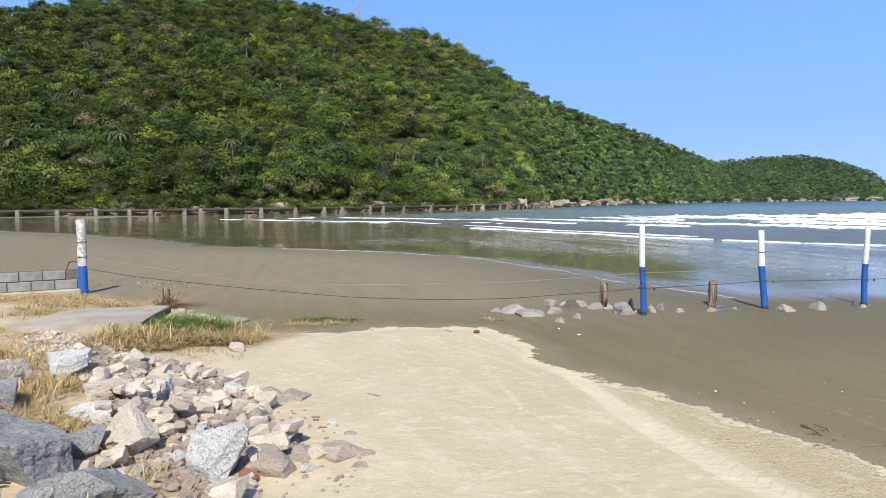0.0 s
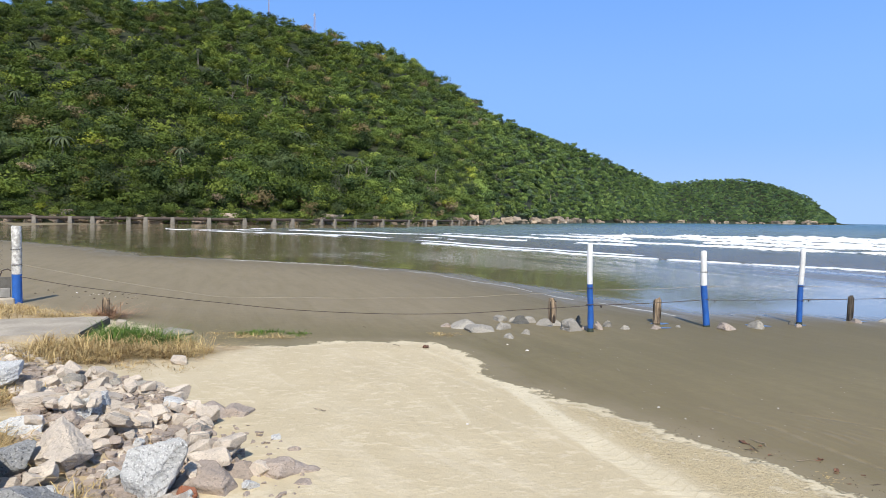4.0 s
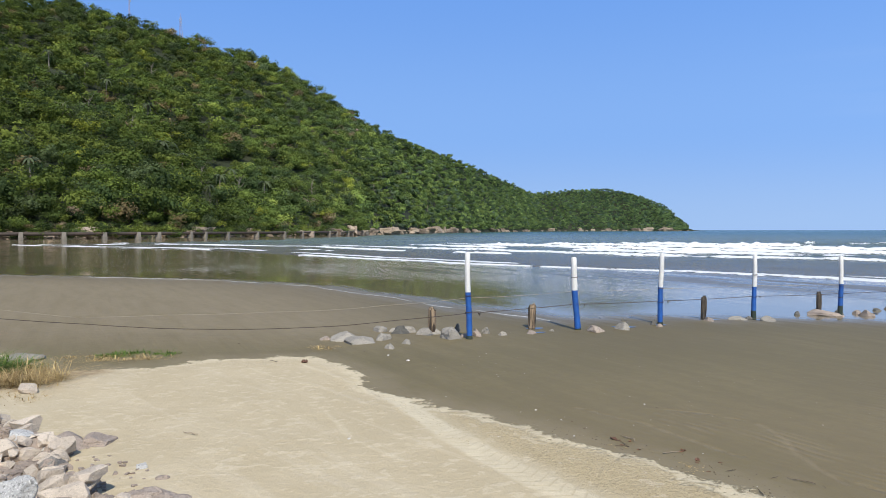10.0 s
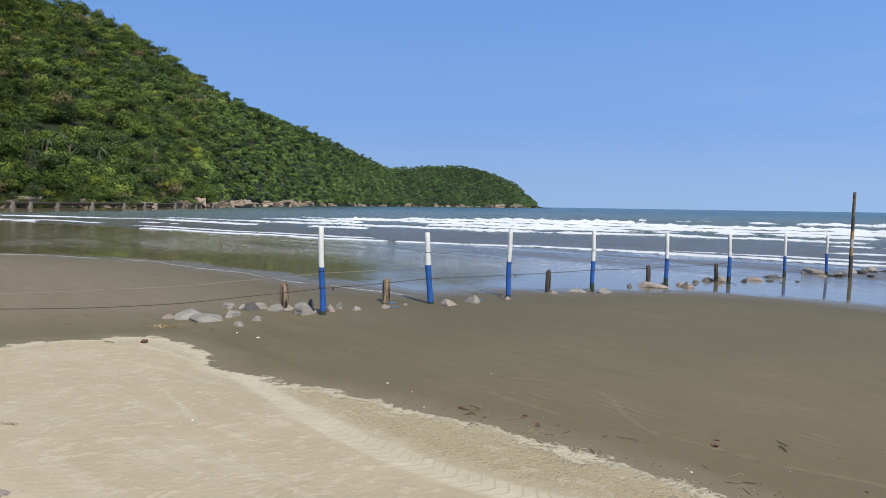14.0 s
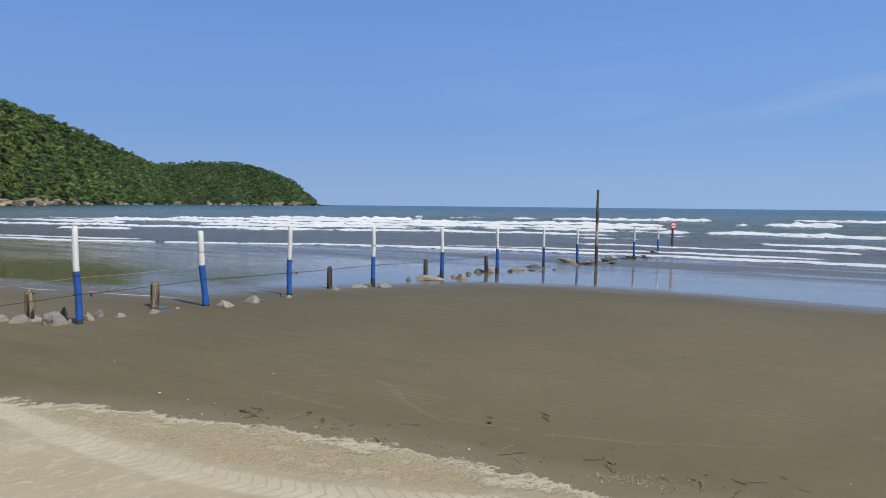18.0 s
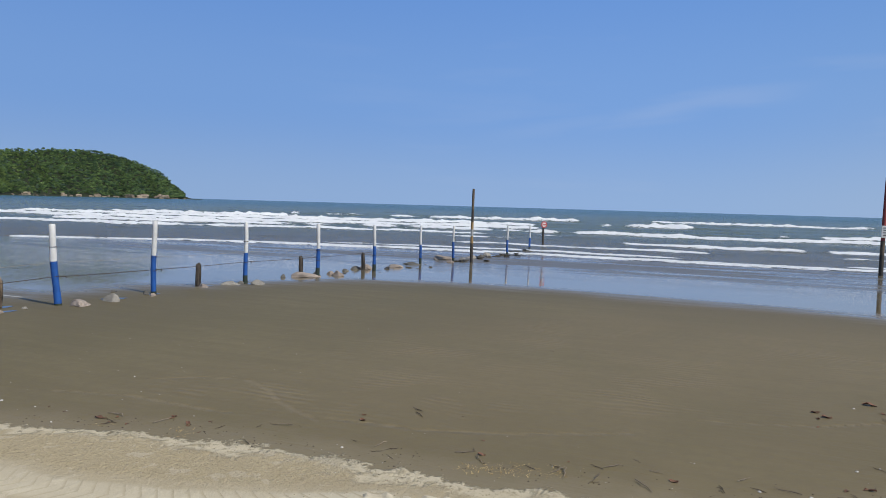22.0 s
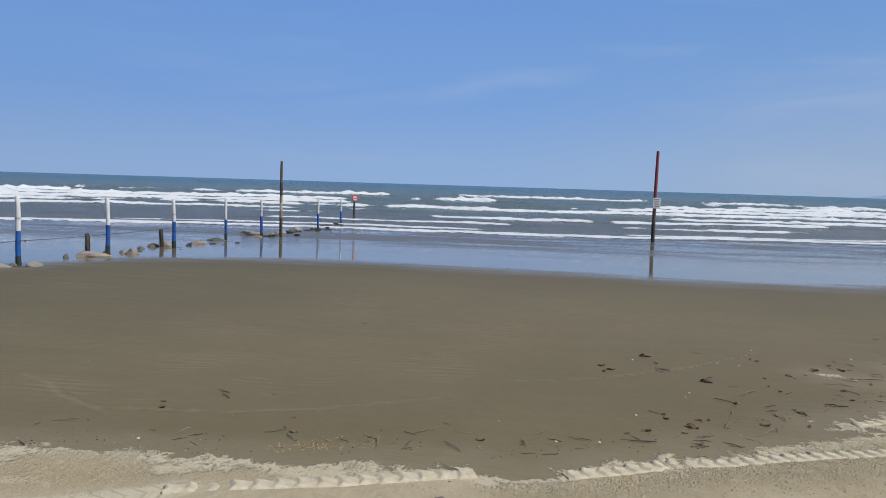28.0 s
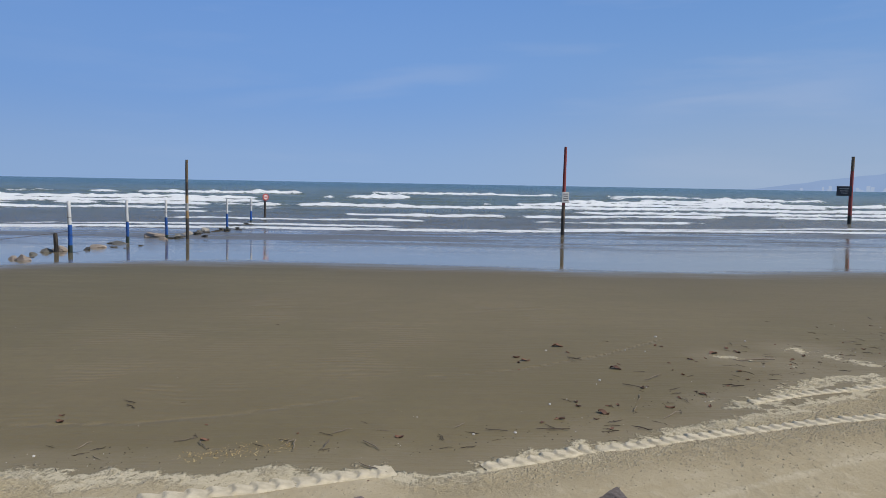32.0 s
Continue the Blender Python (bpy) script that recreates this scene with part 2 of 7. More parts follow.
# low lips of sand left by the last swash
LIPS = [[(3.75, 6.75), (4.2, 6.4), (4.47, 5.99), (4.36, 5.5), (4.16, 5.09), (4.05, 4.7), (4.0, 4.4)], [(2.9, 6.9), (3.3, 6.2), (3.45, 5.6), (3.6, 5.1)],
        [(4.1, 4.35), (4.4, 3.6), (4.9, 2.9), (5.6, 2.2)], [(6.4, 1.9), (7.0, 1.0), (8.0, 0.2), (9.2, -0.5)]]


def spread(x, y, spots):
    out = np.zeros(np.shape(x))
    for px, py, r in spots:
        out = np.maximum(out, np.exp(-((x - px) ** 2 + (y - py) ** 2) / (r * r)))
    return out


def gz(x, y):
    return float(ground_z(np.array([x]), np.array([y]))[0])


# ---- materials ----
SHORE_TURN = 1.86  # the way the shore runs, from the x axis


class Nodes:
    """A small hand for building node materials."""

    def __init__(self, name):
        self.m = bpy.data.materials.new(name)
        self.m.use_nodes = True
        self.t = self.m.node_tree
        self.bsdf = self.t.nodes["Principled BSDF"]

    def link(self, a, b):
        self.t.links.new(a, b)

    def put(self, kind, **given):
        n = self.t.nodes.new(kind)
        for key, value in given.items():
            if key == "op":
                n.operation = value
            elif key == "blend":
                n.data_type, n.blend_type = "RGBA", value
            else:
                n.inputs[key].default_value = value
        return n

    def coords(self):
        return self.t.nodes.new("ShaderNodeTexCoord").outputs["Object"]

    def place(self):
        return self.t.nodes.new("ShaderNodeNewGeometry").outputs["Position"]

    def noise(self, where, scale, detail=4.0, rough=0.55, distortion=0.0):
        n = self.put("ShaderNodeTexNoise", Scale=scale, Detail=detail, Roughness=rough, Distortion=distortion)
        self.link(where, n.inputs["Vector"])
        return n.outputs[0]

    def stretch(self, where, x, y, z, turn=0.0):
        n = self.t.nodes.new("ShaderNodeMapping")
        n.vector_type = "TEXTURE"
        n.inputs["Scale"].default_value = (1 / x, 1 / y, 1 / z)
        n.inputs["Rotation"].default_value = (0, 0, turn)
        self.link(where, n.inputs["Vector"])
        return n.outputs[0]

    def ramp(self, value, a, b, lo=0.0, hi=1.0, kind="SMOOTHSTEP"):
        n = self.t.nodes.new("ShaderNodeMapRange")
        n.interpolation_type = kind
        for i, v in enumerate((a, b, lo, hi)):
            n.inputs[i + 1].default_value = v
        self.link(value, n.inputs[0])
        return n.outputs[0]

    def math(self, op, a, b):
        n = self.t.nodes.new("ShaderNodeMath")
        n.operation = op
        for i, v in enumerate((a, b)):
            if isinstance(v, (int, float)):
                n.inputs[i].default_value = v
            else:
                self.link(v, n.inputs[i])
        return n.outputs[0]

    def mix(self, factor, a, b, blend="MIX"):
        n = self.t.nodes.new("ShaderNodeMix")
        n.data_type, n.blend_type = "RGBA", blend
        for i, v in ((0, factor), (6, a), (7, b)):
            if isinstance(v, (int, float)):
                n.inputs[i].default_value = v
            elif isinstance(v, tuple):
                n.inputs[i].default_value = (*v, 1)
            else:
                self.link(v, n.inputs[i])
        return n.outputs[2]

    def attr(self, name):
        n = self.t.nodes.new("ShaderNodeAttribute")
        n.attribute_name = name
        return n

    def random(self):
        return self.t.nodes.new("ShaderNodeObjectInfo").outputs["Random"]

    def bump(self, height, strength, distance, after=None):
        n = self.put("ShaderNodeBump", Strength=strength, Distance=distance)
        self.link(height, n.inputs["Height"])
        if after is not None:
            self.link(after, n.inputs["Normal"])
        return n.outputs[0]

    def out(self, color=None, rough=None, normal=None, **given):
        for key, v in (("Base Color", color), ("Roughness", rough), ("Normal", normal)):
            if v is None:
                continue
            if isinstance(v, (int, float)):
                self.bsdf.inputs[key].default_value = v
            elif isinstance(v, tuple):
                self.bsdf.inputs[key].default_value = (*v, 1)
            else:
                self.link(v, self.bsdf.inputs[key])
        for key, v in given.items():
            self.bsdf.inputs[key.replace("_", " ")].default_value = v
        return self.m


def plain(name, a, b, rough=0.7, scale=6.0, fine=60.0, relief=0.3, depth=0.01, vary=0.25, metal=0.0):
    """A surface of two mottled colours, with stains at two scales, fine relief and a shift from piece to piece."""
    k = Nodes(name)
    w = k.coords()
    big, small = k.noise(w, scale, 5), k.noise(w, fine, 4)
    col = k.mix(k.ramp(big, 0.35, 0.65), a, b)
    col = k.mix(k.ramp(small, 0.3, 0.7, 0.0, 0.45), col, tuple(v * 0.62 for v in a))
    tone = k.ramp(k.random(), 0, 1, 1 - vary, 1 + vary, "LINEAR")
    n = k.t.nodes.new("ShaderNodeMix")
    n.data_type, n.blend_type = "RGBA", "MULTIPLY"
    n.inputs[0].default_value = 1.0
    k.link(col, n.inputs[6])
    comb = k.t.nodes.new("ShaderNodeCombineColor")
    for i in range(3):
        k.link(tone, comb.inputs[i])
    k.link(comb.outputs[0], n.inputs[7])
    height = k.math("ADD", k.math("MULTIPLY", big, 0.6), small)
    return k.out(n.outputs[2], k.ramp(small, 0.2, 0.8, rough - 0.12, min(rough + 0.12, 1.0)), k.bump(height, relief, depth), Metallic=metal)


def sand_material():
    k = Nodes("sand")
    w = k.place()
    dry, wet, lane, run, off, tread, earth, combed, lip, churned, drained = (k.attr(n).outputs["Fac"] for n in ("dry", "wet", "lane", "run", "off", "tread", "earth", "combed", "lip", "rough_zone", "drained"))
    broad, lace, fine, crumb, grain = k.noise(w, 0.22, 4), k.noise(w, 1.5, 6, 0.65), k.noise(w, 7.0, 5, 0.65), k.noise(w, 26.0, 5, 0.7), k.noise(w, 170.0, 3)
    flow = k.noise(k.stretch(w, 0.5, 3.2, 1.0, SHORE_TURN), 1.0, 6, 0.6)
    marks = k.t.nodes.new("ShaderNodeTexWave")
    for key, v in (("Scale", 2.6), ("Distortion", 9.0), ("Detail", 3.0), ("Detail Scale", 0.7)):
        marks.inputs[key].default_value = v
    k.link(k.stretch(w, 1.0, 0.55, 1.0, 0.32), marks.inputs["Vector"])
    patch = k.math("MULTIPLY", combed, k.ramp(k.noise(w, 1.3, 4), 0.45, 0.62))
    comb_lines = k.math("MULTIPLY", marks.outputs["Fac"], patch)
    swash = k.noise(k.stretch(w, 0.7, 5.5, 1.0, SHORE_TURN), 1.4, 5, 0.6, 0.6)
    lip_edge = k.math("ADD", lip, k.math("MULTIPLY", k.math("SUBTRACT", fine, 0.5), 0.10))
    ridge = k.ramp(lip_edge, 0.0, 0.06, 1.0, 0.0)
    ripple = k.math("ADD", k.math("ADD", k.math("MULTIPLY", comb_lines, 0.9), k.math("MULTIPLY", ridge, 0.9)), swash)
    # where the pale dry sand thins out over the damp one
    edge = k.math("ADD", dry, k.math("ADD", k.math("MULTIPLY", k.math("SUBTRACT", lace, 0.5), 0.75), k.math("ADD", k.math("MULTIPLY", k.math("SUBTRACT", fine, 0.5), 0.5), k.math("MULTIPLY", k.math("SUBTRACT", crumb, 0.5), 0.22))))
    is_dry = k.ramp(edge, -0.03, 0.05)
    thin = k.ramp(edge, -0.6, 0.0, 0.0, 0.2)
    film = k.math("ADD", wet, k.math("MULTIPLY", k.math("SUBTRACT", k.noise(k.stretch(w, 0.3, 1.3, 1, SHORE_TURN), 1.0, 6, 0.65), 0.5), 3.2))
    is_wet = k.ramp(film, -1.3, 2.0)
    near_wet = k.ramp(wet, -5.0, 0.3, 0.0, 0.45)
    damp = k.mix(k.ramp(flow, 0.2, 0.8), (0.170, 0.137, 0.064), (0.232, 0.193, 0.096))
    damp = k.mix(k.ramp(broad, 0.35, 0.65, 0.0, 0.75), damp, (0.158, 0.128, 0.060))
    damp = k.mix(k.ramp(lace, 0.55, 0.75, 0.0, 0.35), damp, (0.238, 0.192, 0.104))
    damp = k.mix(k.ramp(fine, 0.35, 0.7, 0.0, 0.3), damp, (0.140, 0.110, 0.056))
    damp = k.mix(k.ramp(grain, 0.3, 0.75, 0.0, 0.45), damp, (0.097, 0.080, 0.042))
    spot = k.t.nodes.new("ShaderNodeSeparateXYZ")
    k.link(w, spot.inputs[0])
    drier = k.math("MULTIPLY", k.ramp(spot.outputs["Y"], 9.5, 14.0), k.ramp(spot.outputs["X"], 5.5, 0.0))
    damp = k.mix(k.math("MULTIPLY", drier, k.ramp(flow, 0.2, 0.7, 0.55, 0.95)), damp, (0.262, 0.212, 0.132))
    warm = k.math("MULTIPLY", k.ramp(spot.outputs["Y"], 10.0, 4.0), k.ramp(k.noise(w, 0.35, 3), 0.25, 0.6, 0.45, 1.0))
    damp = k.mix(k.math("MULTIPLY", warm, 0.55), damp, (0.218, 0.168, 0.089))
    damp = k.mix(k.ramp(fine, 0.42, 0.66, 0.0, 0.22), damp, (0.165, 0.126, 0.070))
    damp = k.mix(k.math("MULTIPLY", patch, k.ramp(marks.outputs["Fac"], 0.35, 0.75, 0.0, 0.30)), damp, (0.305, 0.240, 0.150))
    damp = k.mix(k.math("MULTIPLY", ridge, 0.22), damp, (0.33, 0.265, 0.17))
    damp = k.mix(near_wet, damp, (0.120, 0.098, 0.056))
    drag = k.noise(k.stretch(w, 0.35, 4.5, 1.0, -1.04), 1.0, 6, 0.68, 0.4)
    flakes = k.noise(k.stretch(w, 3.0, 1.7, 1.0, 1.9), 3.6, 5, 0.66, 0.3)
    flat_spots = k.noise(k.stretch(w, 1.0, 1.0, 1.0, 0.4), 5.2, 4, 0.55)
    speck = k.noise(w, 48.0, 3, 0.6)
    pale = k.mix(k.ramp(lace, 0.35, 0.65), (0.515, 0.426, 0.276), (0.565, 0.475, 0.320))
    pale = k.mix(k.ramp(broad, 0.42, 0.62, 0.0, 0.55), pale, (0.47, 0.390, 0.250))
    pale = k.mix(k.ramp(flakes, 0.54, 0.62, 0.0, 0.50), pale, (0.665, 0.576, 0.412))
    pale = k.mix(k.ramp(drag, 0.52, 0.66, 0.0, 0.30), pale, (0.645, 0.56, 0.41))
    pale = k.mix(k.ramp(speck, 0.63, 0.70, 0.0, 0.35), pale, (0.33, 0.265, 0.17))
    # crumbled tan sand between the wheel lane and the edge, with pale trodden flakes in it
    crumbled = k.mix(k.ramp(crumb, 0.4, 0.65), (0.560, 0.450, 0.265), (0.50, 0.398, 0.230))
    crumbled = k.mix(k.ramp(speck, 0.54, 0.62, 0.0, 0.6), crumbled, (0.29, 0.225, 0.13))
    crumbled = k.mix(k.ramp(flat_spots, 0.60, 0.63, 0.0, 0.85), crumbled, (0.64, 0.54, 0.365))
    is_crumbled = k.math("MULTIPLY", churned, k.ramp(k.math("ADD", edge, k.math("MULTIPLY", k.math("SUBTRACT", lace, 0.5), 0.5)), 0.08, 0.22, 0.0, 0.85))
    pale = k.mix(is_crumbled, pale, crumbled)
    south = k.ramp(spot.outputs["Y"], 5.0, 1.2)
    pale = k.mix(k.math("MULTIPLY", south, k.ramp(lace, 0.3, 0.6, 0.75, 0.45)), pale, (0.40, 0.320, 0.190))
    pale = k.mix(k.ramp(edge, 0.02, 0.30, 0.6, 0.0), pale, (0.70, 0.61, 0.425))
    # smooth wheel lanes, with slanting bars of tread
    in_lane = k.ramp(k.math("ADD", lane, k.math("MULTIPLY", k.math("SUBTRACT", lace, 0.5), 0.22)), -0.03, 0.05)
    bars = k.math("FRACT", k.math("ADD", k.math("MULTIPLY", run, 9.5), k.math("MULTIPLY", k.math("ABSOLUTE", off, 0.0), 5.5)), 0.0)
    bar = k.math("MULTIPLY", k.math("MULTIPLY", in_lane, tread), bars)
    pale = k.mix(k.math("MULTIPLY", in_lane, k.ramp(lace, 0.35, 0.65, 0.75, 0.30)), pale, (0.70, 0.622, 0.452))
    pale = k.mix(k.math("MULTIPLY", bar, k.ramp(bars, 0.70, 0.95, 0.0, 0.85)), pale, (0.46, 0.375, 0.24))
    pale = k.mix(k.ramp(grain, 0.35, 0.8, 0.0, 0.22), pale, (0.34, 0.28, 0.195))
    brown_earth = k.mix(k.ramp(fine, 0.35, 0.65), (0.33, 0.235, 0.13), (0.47, 0.365, 0.225))
    pale = k.mix(k.ramp(k.math("ADD", earth, k.math("MULTIPLY", k.math("SUBTRACT", lace, 0.5), 0.9)), 0.35, 0.75, 0.0, 0.9), pale, brown_earth)
    col = k.mix(thin, damp, (0.44, 0.37, 0.26))
    col = k.mix(is_dry, col, pale)
    soaked = k.mix(k.ramp(broad, 0.3, 0.7), (0.190, 0.156, 0.092), (0.226, 0.186, 0.114))
    soaked = k.mix(drained, soaked, (0.150, 0.124, 0.080))
    col = k.mix(is_wet, col, soaked)
    pools = k.noise(k.stretch(w, 0.10, 0.55, 1, SHORE_TURN), 1.0, 6, 0.62)
    rough = k.math("SUBTRACT", k.ramp(is_dry, 0, 1, 0.66, 0.97, "LINEAR"), k.math("MULTIPLY", is_wet, k.math("SUBTRACT", k.ramp(pools, 0.36, 0.56, 0.57, 0.635), k.math("MULTIPLY", drained, k.ramp(pools, 0.4, 0.62, 0.30, 0.05)))))
    k.link(k.ramp(is_wet, 0, 1, 0.22, 0.42, "LINEAR"), k.bsdf.inputs["Specular IOR Level"])
    soil = k.math("ADD", k.math("ADD", k.math("MULTIPLY", fine, 0.35), k.math("MULTIPLY", flakes, 0.22)), k.math("ADD", k.math("MULTIPLY", k.math("ADD", k.math("MULTIPLY", crumb, 0.5), k.math("MULTIPLY", speck, 0.22)), k.ramp(is_crumbled, 0, 1, 0.25, 1.2, "LINEAR")), k.math("MULTIPLY", grain, 0.05)))
    soil = k.math("ADD", soil, k.math("SUBTRACT", k.math("MULTIPLY", bar, 0.16), k.math("MULTIPLY", in_lane, 0.12)))
    rel = k.math("MULTIPLY", soil, k.ramp(is_dry, 0, 1, 0.14, 1.0, "LINEAR"))
    rel = k.math("ADD", rel, k.math("MULTIPLY", ripple, k.ramp(is_dry, 0, 1, 0.24, 0.0, "LINEAR")))
    rel = k.math("MULTIPLY", rel, k.ramp(is_wet, 0, 1, 1.0, 0.0, "LINEAR"))
    n1 = k.bump(rel, 1.0, 0.045)
    chop = k.math("ADD", k.noise(k.stretch(w, 0.5, 2.2, 1, SHORE_TURN), 1.0, 6, 0.65), k.math("MULTIPLY", k.noise(k.stretch(w, 1.5, 7.0, 1, 1.7), 1.0, 4), 0.8))
    n2 = k.bump(k.math("MULTIPLY", chop, k.ramp(wet, 1.0, 13.0, 0.09, 1.0)), 0.48, 0.035, n1)
    return k.out(col, rough, n2)


def sea_material():
    k = Nodes("sea_water")
    w = k.place()
    foam = k.attr("foam").outputs["Fac"]
    deep = k.attr("deep").outputs["Fac"]
    lace = k.noise(k.stretch(w, 0.9, 2.6, 1, SHORE_TURN), 1.3, 9, 0.8, 0.4)
    lumps = k.noise(w, 2.4, 6, 0.7)
    froth = k.noise(k.stretch(w, 0.45, 1.3, 1, SHORE_TURN), 2.2, 5, 0.7, 1.2)
    white = k.ramp(k.math("ADD", foam, k.math("ADD", k.math("MULTIPLY", k.math("SUBTRACT", lace, 0.5), 1.7), k.math("MULTIPLY", k.math("SUBTRACT", froth, 0.5), 1.1))), 0.40, 0.55)
    body = k.mix(k.ramp(deep, 2.0, 40.0), (0.165, 0.150, 0.112), (0.150, 0.188, 0.162))
    body = k.mix(k.ramp(deep, 60.0, 400.0), body, (0.058, 0.118, 0.120))
    col = k.mix(white, body, k.mix(k.ramp(lumps, 0.3, 0.7), (0.88, 0.90, 0.90), (0.96, 0.97, 0.97)))
    chop = k.noise(k.stretch(w, 0.35, 1.3, 1, SHORE_TURN), 1.2, 7, 0.7)
    swell = k.noise(k.stretch(w, 0.03, 0.16, 1, SHORE_TURN), 1.0, 3)
    nb = k.bump(k.math("MULTIPLY", k.math("ADD", k.math("MULTIPLY", chop, 1.1), k.math("MULTIPLY", swell, 2.0)), k.ramp(white, 0.0, 1.0, 1.0, 0.75, "LINEAR")), 1.0, 0.5)
    nb = k.bump(k.math("MULTIPLY", lumps, white), 0.25, 0.12, nb)
    return k.out(col, k.ramp(white, 0, 1, 0.24, 0.95, "LINEAR"), nb, Specular_IOR_Level=0.5, IOR=1.33)


def leaf_material():
    k = Nodes("forest_leaves")
    tint = k.attr("tint").outputs["Color"]
    w = k.place()
    n1 = k.noise(w, 0.9, 4)
    col = k.mix(k.ramp(n1, 0.3, 0.7, 0.0, 0.4), tint, k.mix(0.6, tint, (0.012, 0.022, 0.006)))
    m = k.out(col, 0.7, None, Specular_IOR_Level=0.12)
    glow = k.t.nodes.new("ShaderNodeBsdfTranslucent")
    both = k.t.nodes.new("ShaderNodeMixShader")
    both.inputs[0].default_value = 0.15
    k.link(k.mix(0.4, col, (0.12, 0.17, 0.02)), glow.inputs["Color"])
    k.link(k.bsdf.outputs[0], both.inputs[1])
    k.link(glow.outputs[0], both.inputs[2])
    k.link(both.outputs[0], k.t.nodes["Material Output"].inputs["Surface"])
    return m


M_SAND, M_SEA, M_LEAF = sand_material(), sea_material(), leaf_material()
M_SOIL = plain("hill_soil", (0.030, 0.036, 0.013), (0.020, 0.030, 0.009), 0.95, 0.05, 0.8, 0.5, 0.5, 0.0)


def granite_material(name, light, tint, speckle=0.85):
    k = Nodes(name)
    w = k.place()
    big, mid, speck, dark = k.noise(w, 2.2, 5), k.noise(k.stretch(w, 14.0, 14.0, 30.0, 0.7), 1.0, 5, 0.65), k.noise(w, 95.0, 4, 0.7), k.noise(w, 60.0, 3, 0.6)

    def c(v):
        return tuple(light * v * q for q in tint)
    col = k.mix(k.ramp(big, 0.35, 0.65), c(0.62), c(0.48))
    col = k.mix(k.ramp(mid, 0.45, 0.70, 0.0, 0.25 + 0.5 * speckle), col, c(0.33))
    col = k.mix(k.ramp(speck, 0.52, 0.66, 0.0, speckle), col, c(0.85))
    col = k.mix(k.ramp(dark, 0.54, 0.66, 0.0, speckle * 0.9), col, c(0.16))
    shade = k.ramp(k.random(), 0.3, 1, 0.0, 0.5, "LINEAR")
    col = k.mix(shade, col, k.mix(0.6, col, c(0.22)))
    split = k.noise(w, 26.0, 5, 0.7, 0.5)
    return k.out(col, 0.85, k.bump(k.math("ADD", k.math("ADD", mid, k.math("MULTIPLY", split, 0.7)), k.math("MULTIPLY", speck, 0.4)), 0.75, 0.02))


M_GRANITE = granite_material("grey_granite", 0.96, (1.0, 0.985, 0.94))
M_GRANITE_DARK = granite_material("dark_granite", 0.55, (1.0, 0.99, 0.95), 1.0)
M_WORN = granite_material("worn_grey_stone", 0.58, (1.06, 0.97, 0.82), 0.6)
M_PALE_ROCK = granite_material("pale_rubble", 1.06, (1.0, 0.85, 0.68), 0.4)
M_BROWN_ROCK = granite_material("brown_rubble", 0.74, (0.96, 0.78, 0.63), 0.5)
M_DULL_ROCK = granite_material("dull_brown_stone", 0.40, (1.0, 0.80, 0.68), 0.5)
M_SHORE_ROCK = plain("shore_boulder", (0.46, 0.37, 0.28), (0.26, 0.20, 0.15), 0.9, 0.6, 4.0, 0.8, 0.2, 0.25)
M_WHITE = plain("white_paint", (0.80, 0.79, 0.76), (0.70, 0.69, 0.65), 0.6, 7.0, 40.0, 0.35, 0.006, 0.05)
M_BLUE = plain("blue_paint", (0.020, 0.118, 0.43), (0.016, 0.088, 0.33), 0.55, 7.0, 40.0, 0.35, 0.006, 0.06)
M_SLIME = plain("algae_wet_wood", (0.03, 0.05, 0.035), (0.05, 0.055, 0.035), 0.5, 14.0, 70.0, 0.5, 0.008, 0.2)
M_OLD_WOOD = plain("old_wood", (0.20, 0.15, 0.10), (0.11, 0.085, 0.06), 0.85, 9.0, 70.0, 0.7, 0.012, 0.2)
M_DARK_WOOD = plain("wet_dark_wood", (0.045, 0.038, 0.03), (0.075, 0.06, 0.045), 0.6, 9.0, 70.0, 0.7, 0.012, 0.2)
M_WIRE = plain("rusty_wire", (0.10, 0.07, 0.05), (0.05, 0.042, 0.038), 0.7, 30.0, 200.0, 0.2, 0.002, 0.1)
M_CONCRETE = plain("old_concrete", (0.48, 0.415, 0.325), (0.34, 0.295, 0.23), 0.9, 2.0, 40.0, 0.5, 0.012, 0.12)
M_PIER = plain("pier_concrete", (0.27, 0.24, 0.20), (0.18, 0.16, 0.13), 0.9, 0.8, 6.0, 0.5, 0.05, 0.12)
M_PIPE = plain("rusted_pipe", (0.085, 0.06, 0.045), (0.05, 0.04, 0.033), 0.8, 0.8, 9.0, 0.5, 0.03, 0.1)


# ---- helpers for meshes ----
def mesh_from(name, verts, faces, smooth_shade=False):
    me = bpy.data.meshes.new(name)
    me.from_pydata([tuple(v) for v in verts], [], [tuple(f) for f in faces])
    if smooth_shade:
        me.polygons.foreach_set("use_smooth", np.ones(len(me.polygons), bool))
    me.update()
    return me


def big_mesh(name, verts, faces, smooth_shade=True):
    """A large mesh straight from arrays: verts (n, 3), faces (m, 3 or 4)."""
    me = bpy.data.meshes.new(name)
    verts, faces = np.asarray(verts, np.float32), np.asarray(faces, np.int32)
    m, k = faces.shape
    me.vertices.add(len(verts))
    me.vertices.foreach_set("co", verts.ravel())
    me.loops.add(m * k)
    me.loops.foreach_set("vertex_index", faces.ravel())
    me.polygons.add(m)
    me.polygons.foreach_set("loop_start", np.arange(0, m * k, k, dtype=np.int32))
    me.polygons.foreach_set("use_smooth", np.full(m, smooth_shade))
    me.update(calc_edges=True)
    return me


def float_attr(me, name, values):
    a = me.attributes.new(name, "FLOAT", "POINT")
    a.data.foreach_set("value", np.asarray(values, np.float32).ravel())


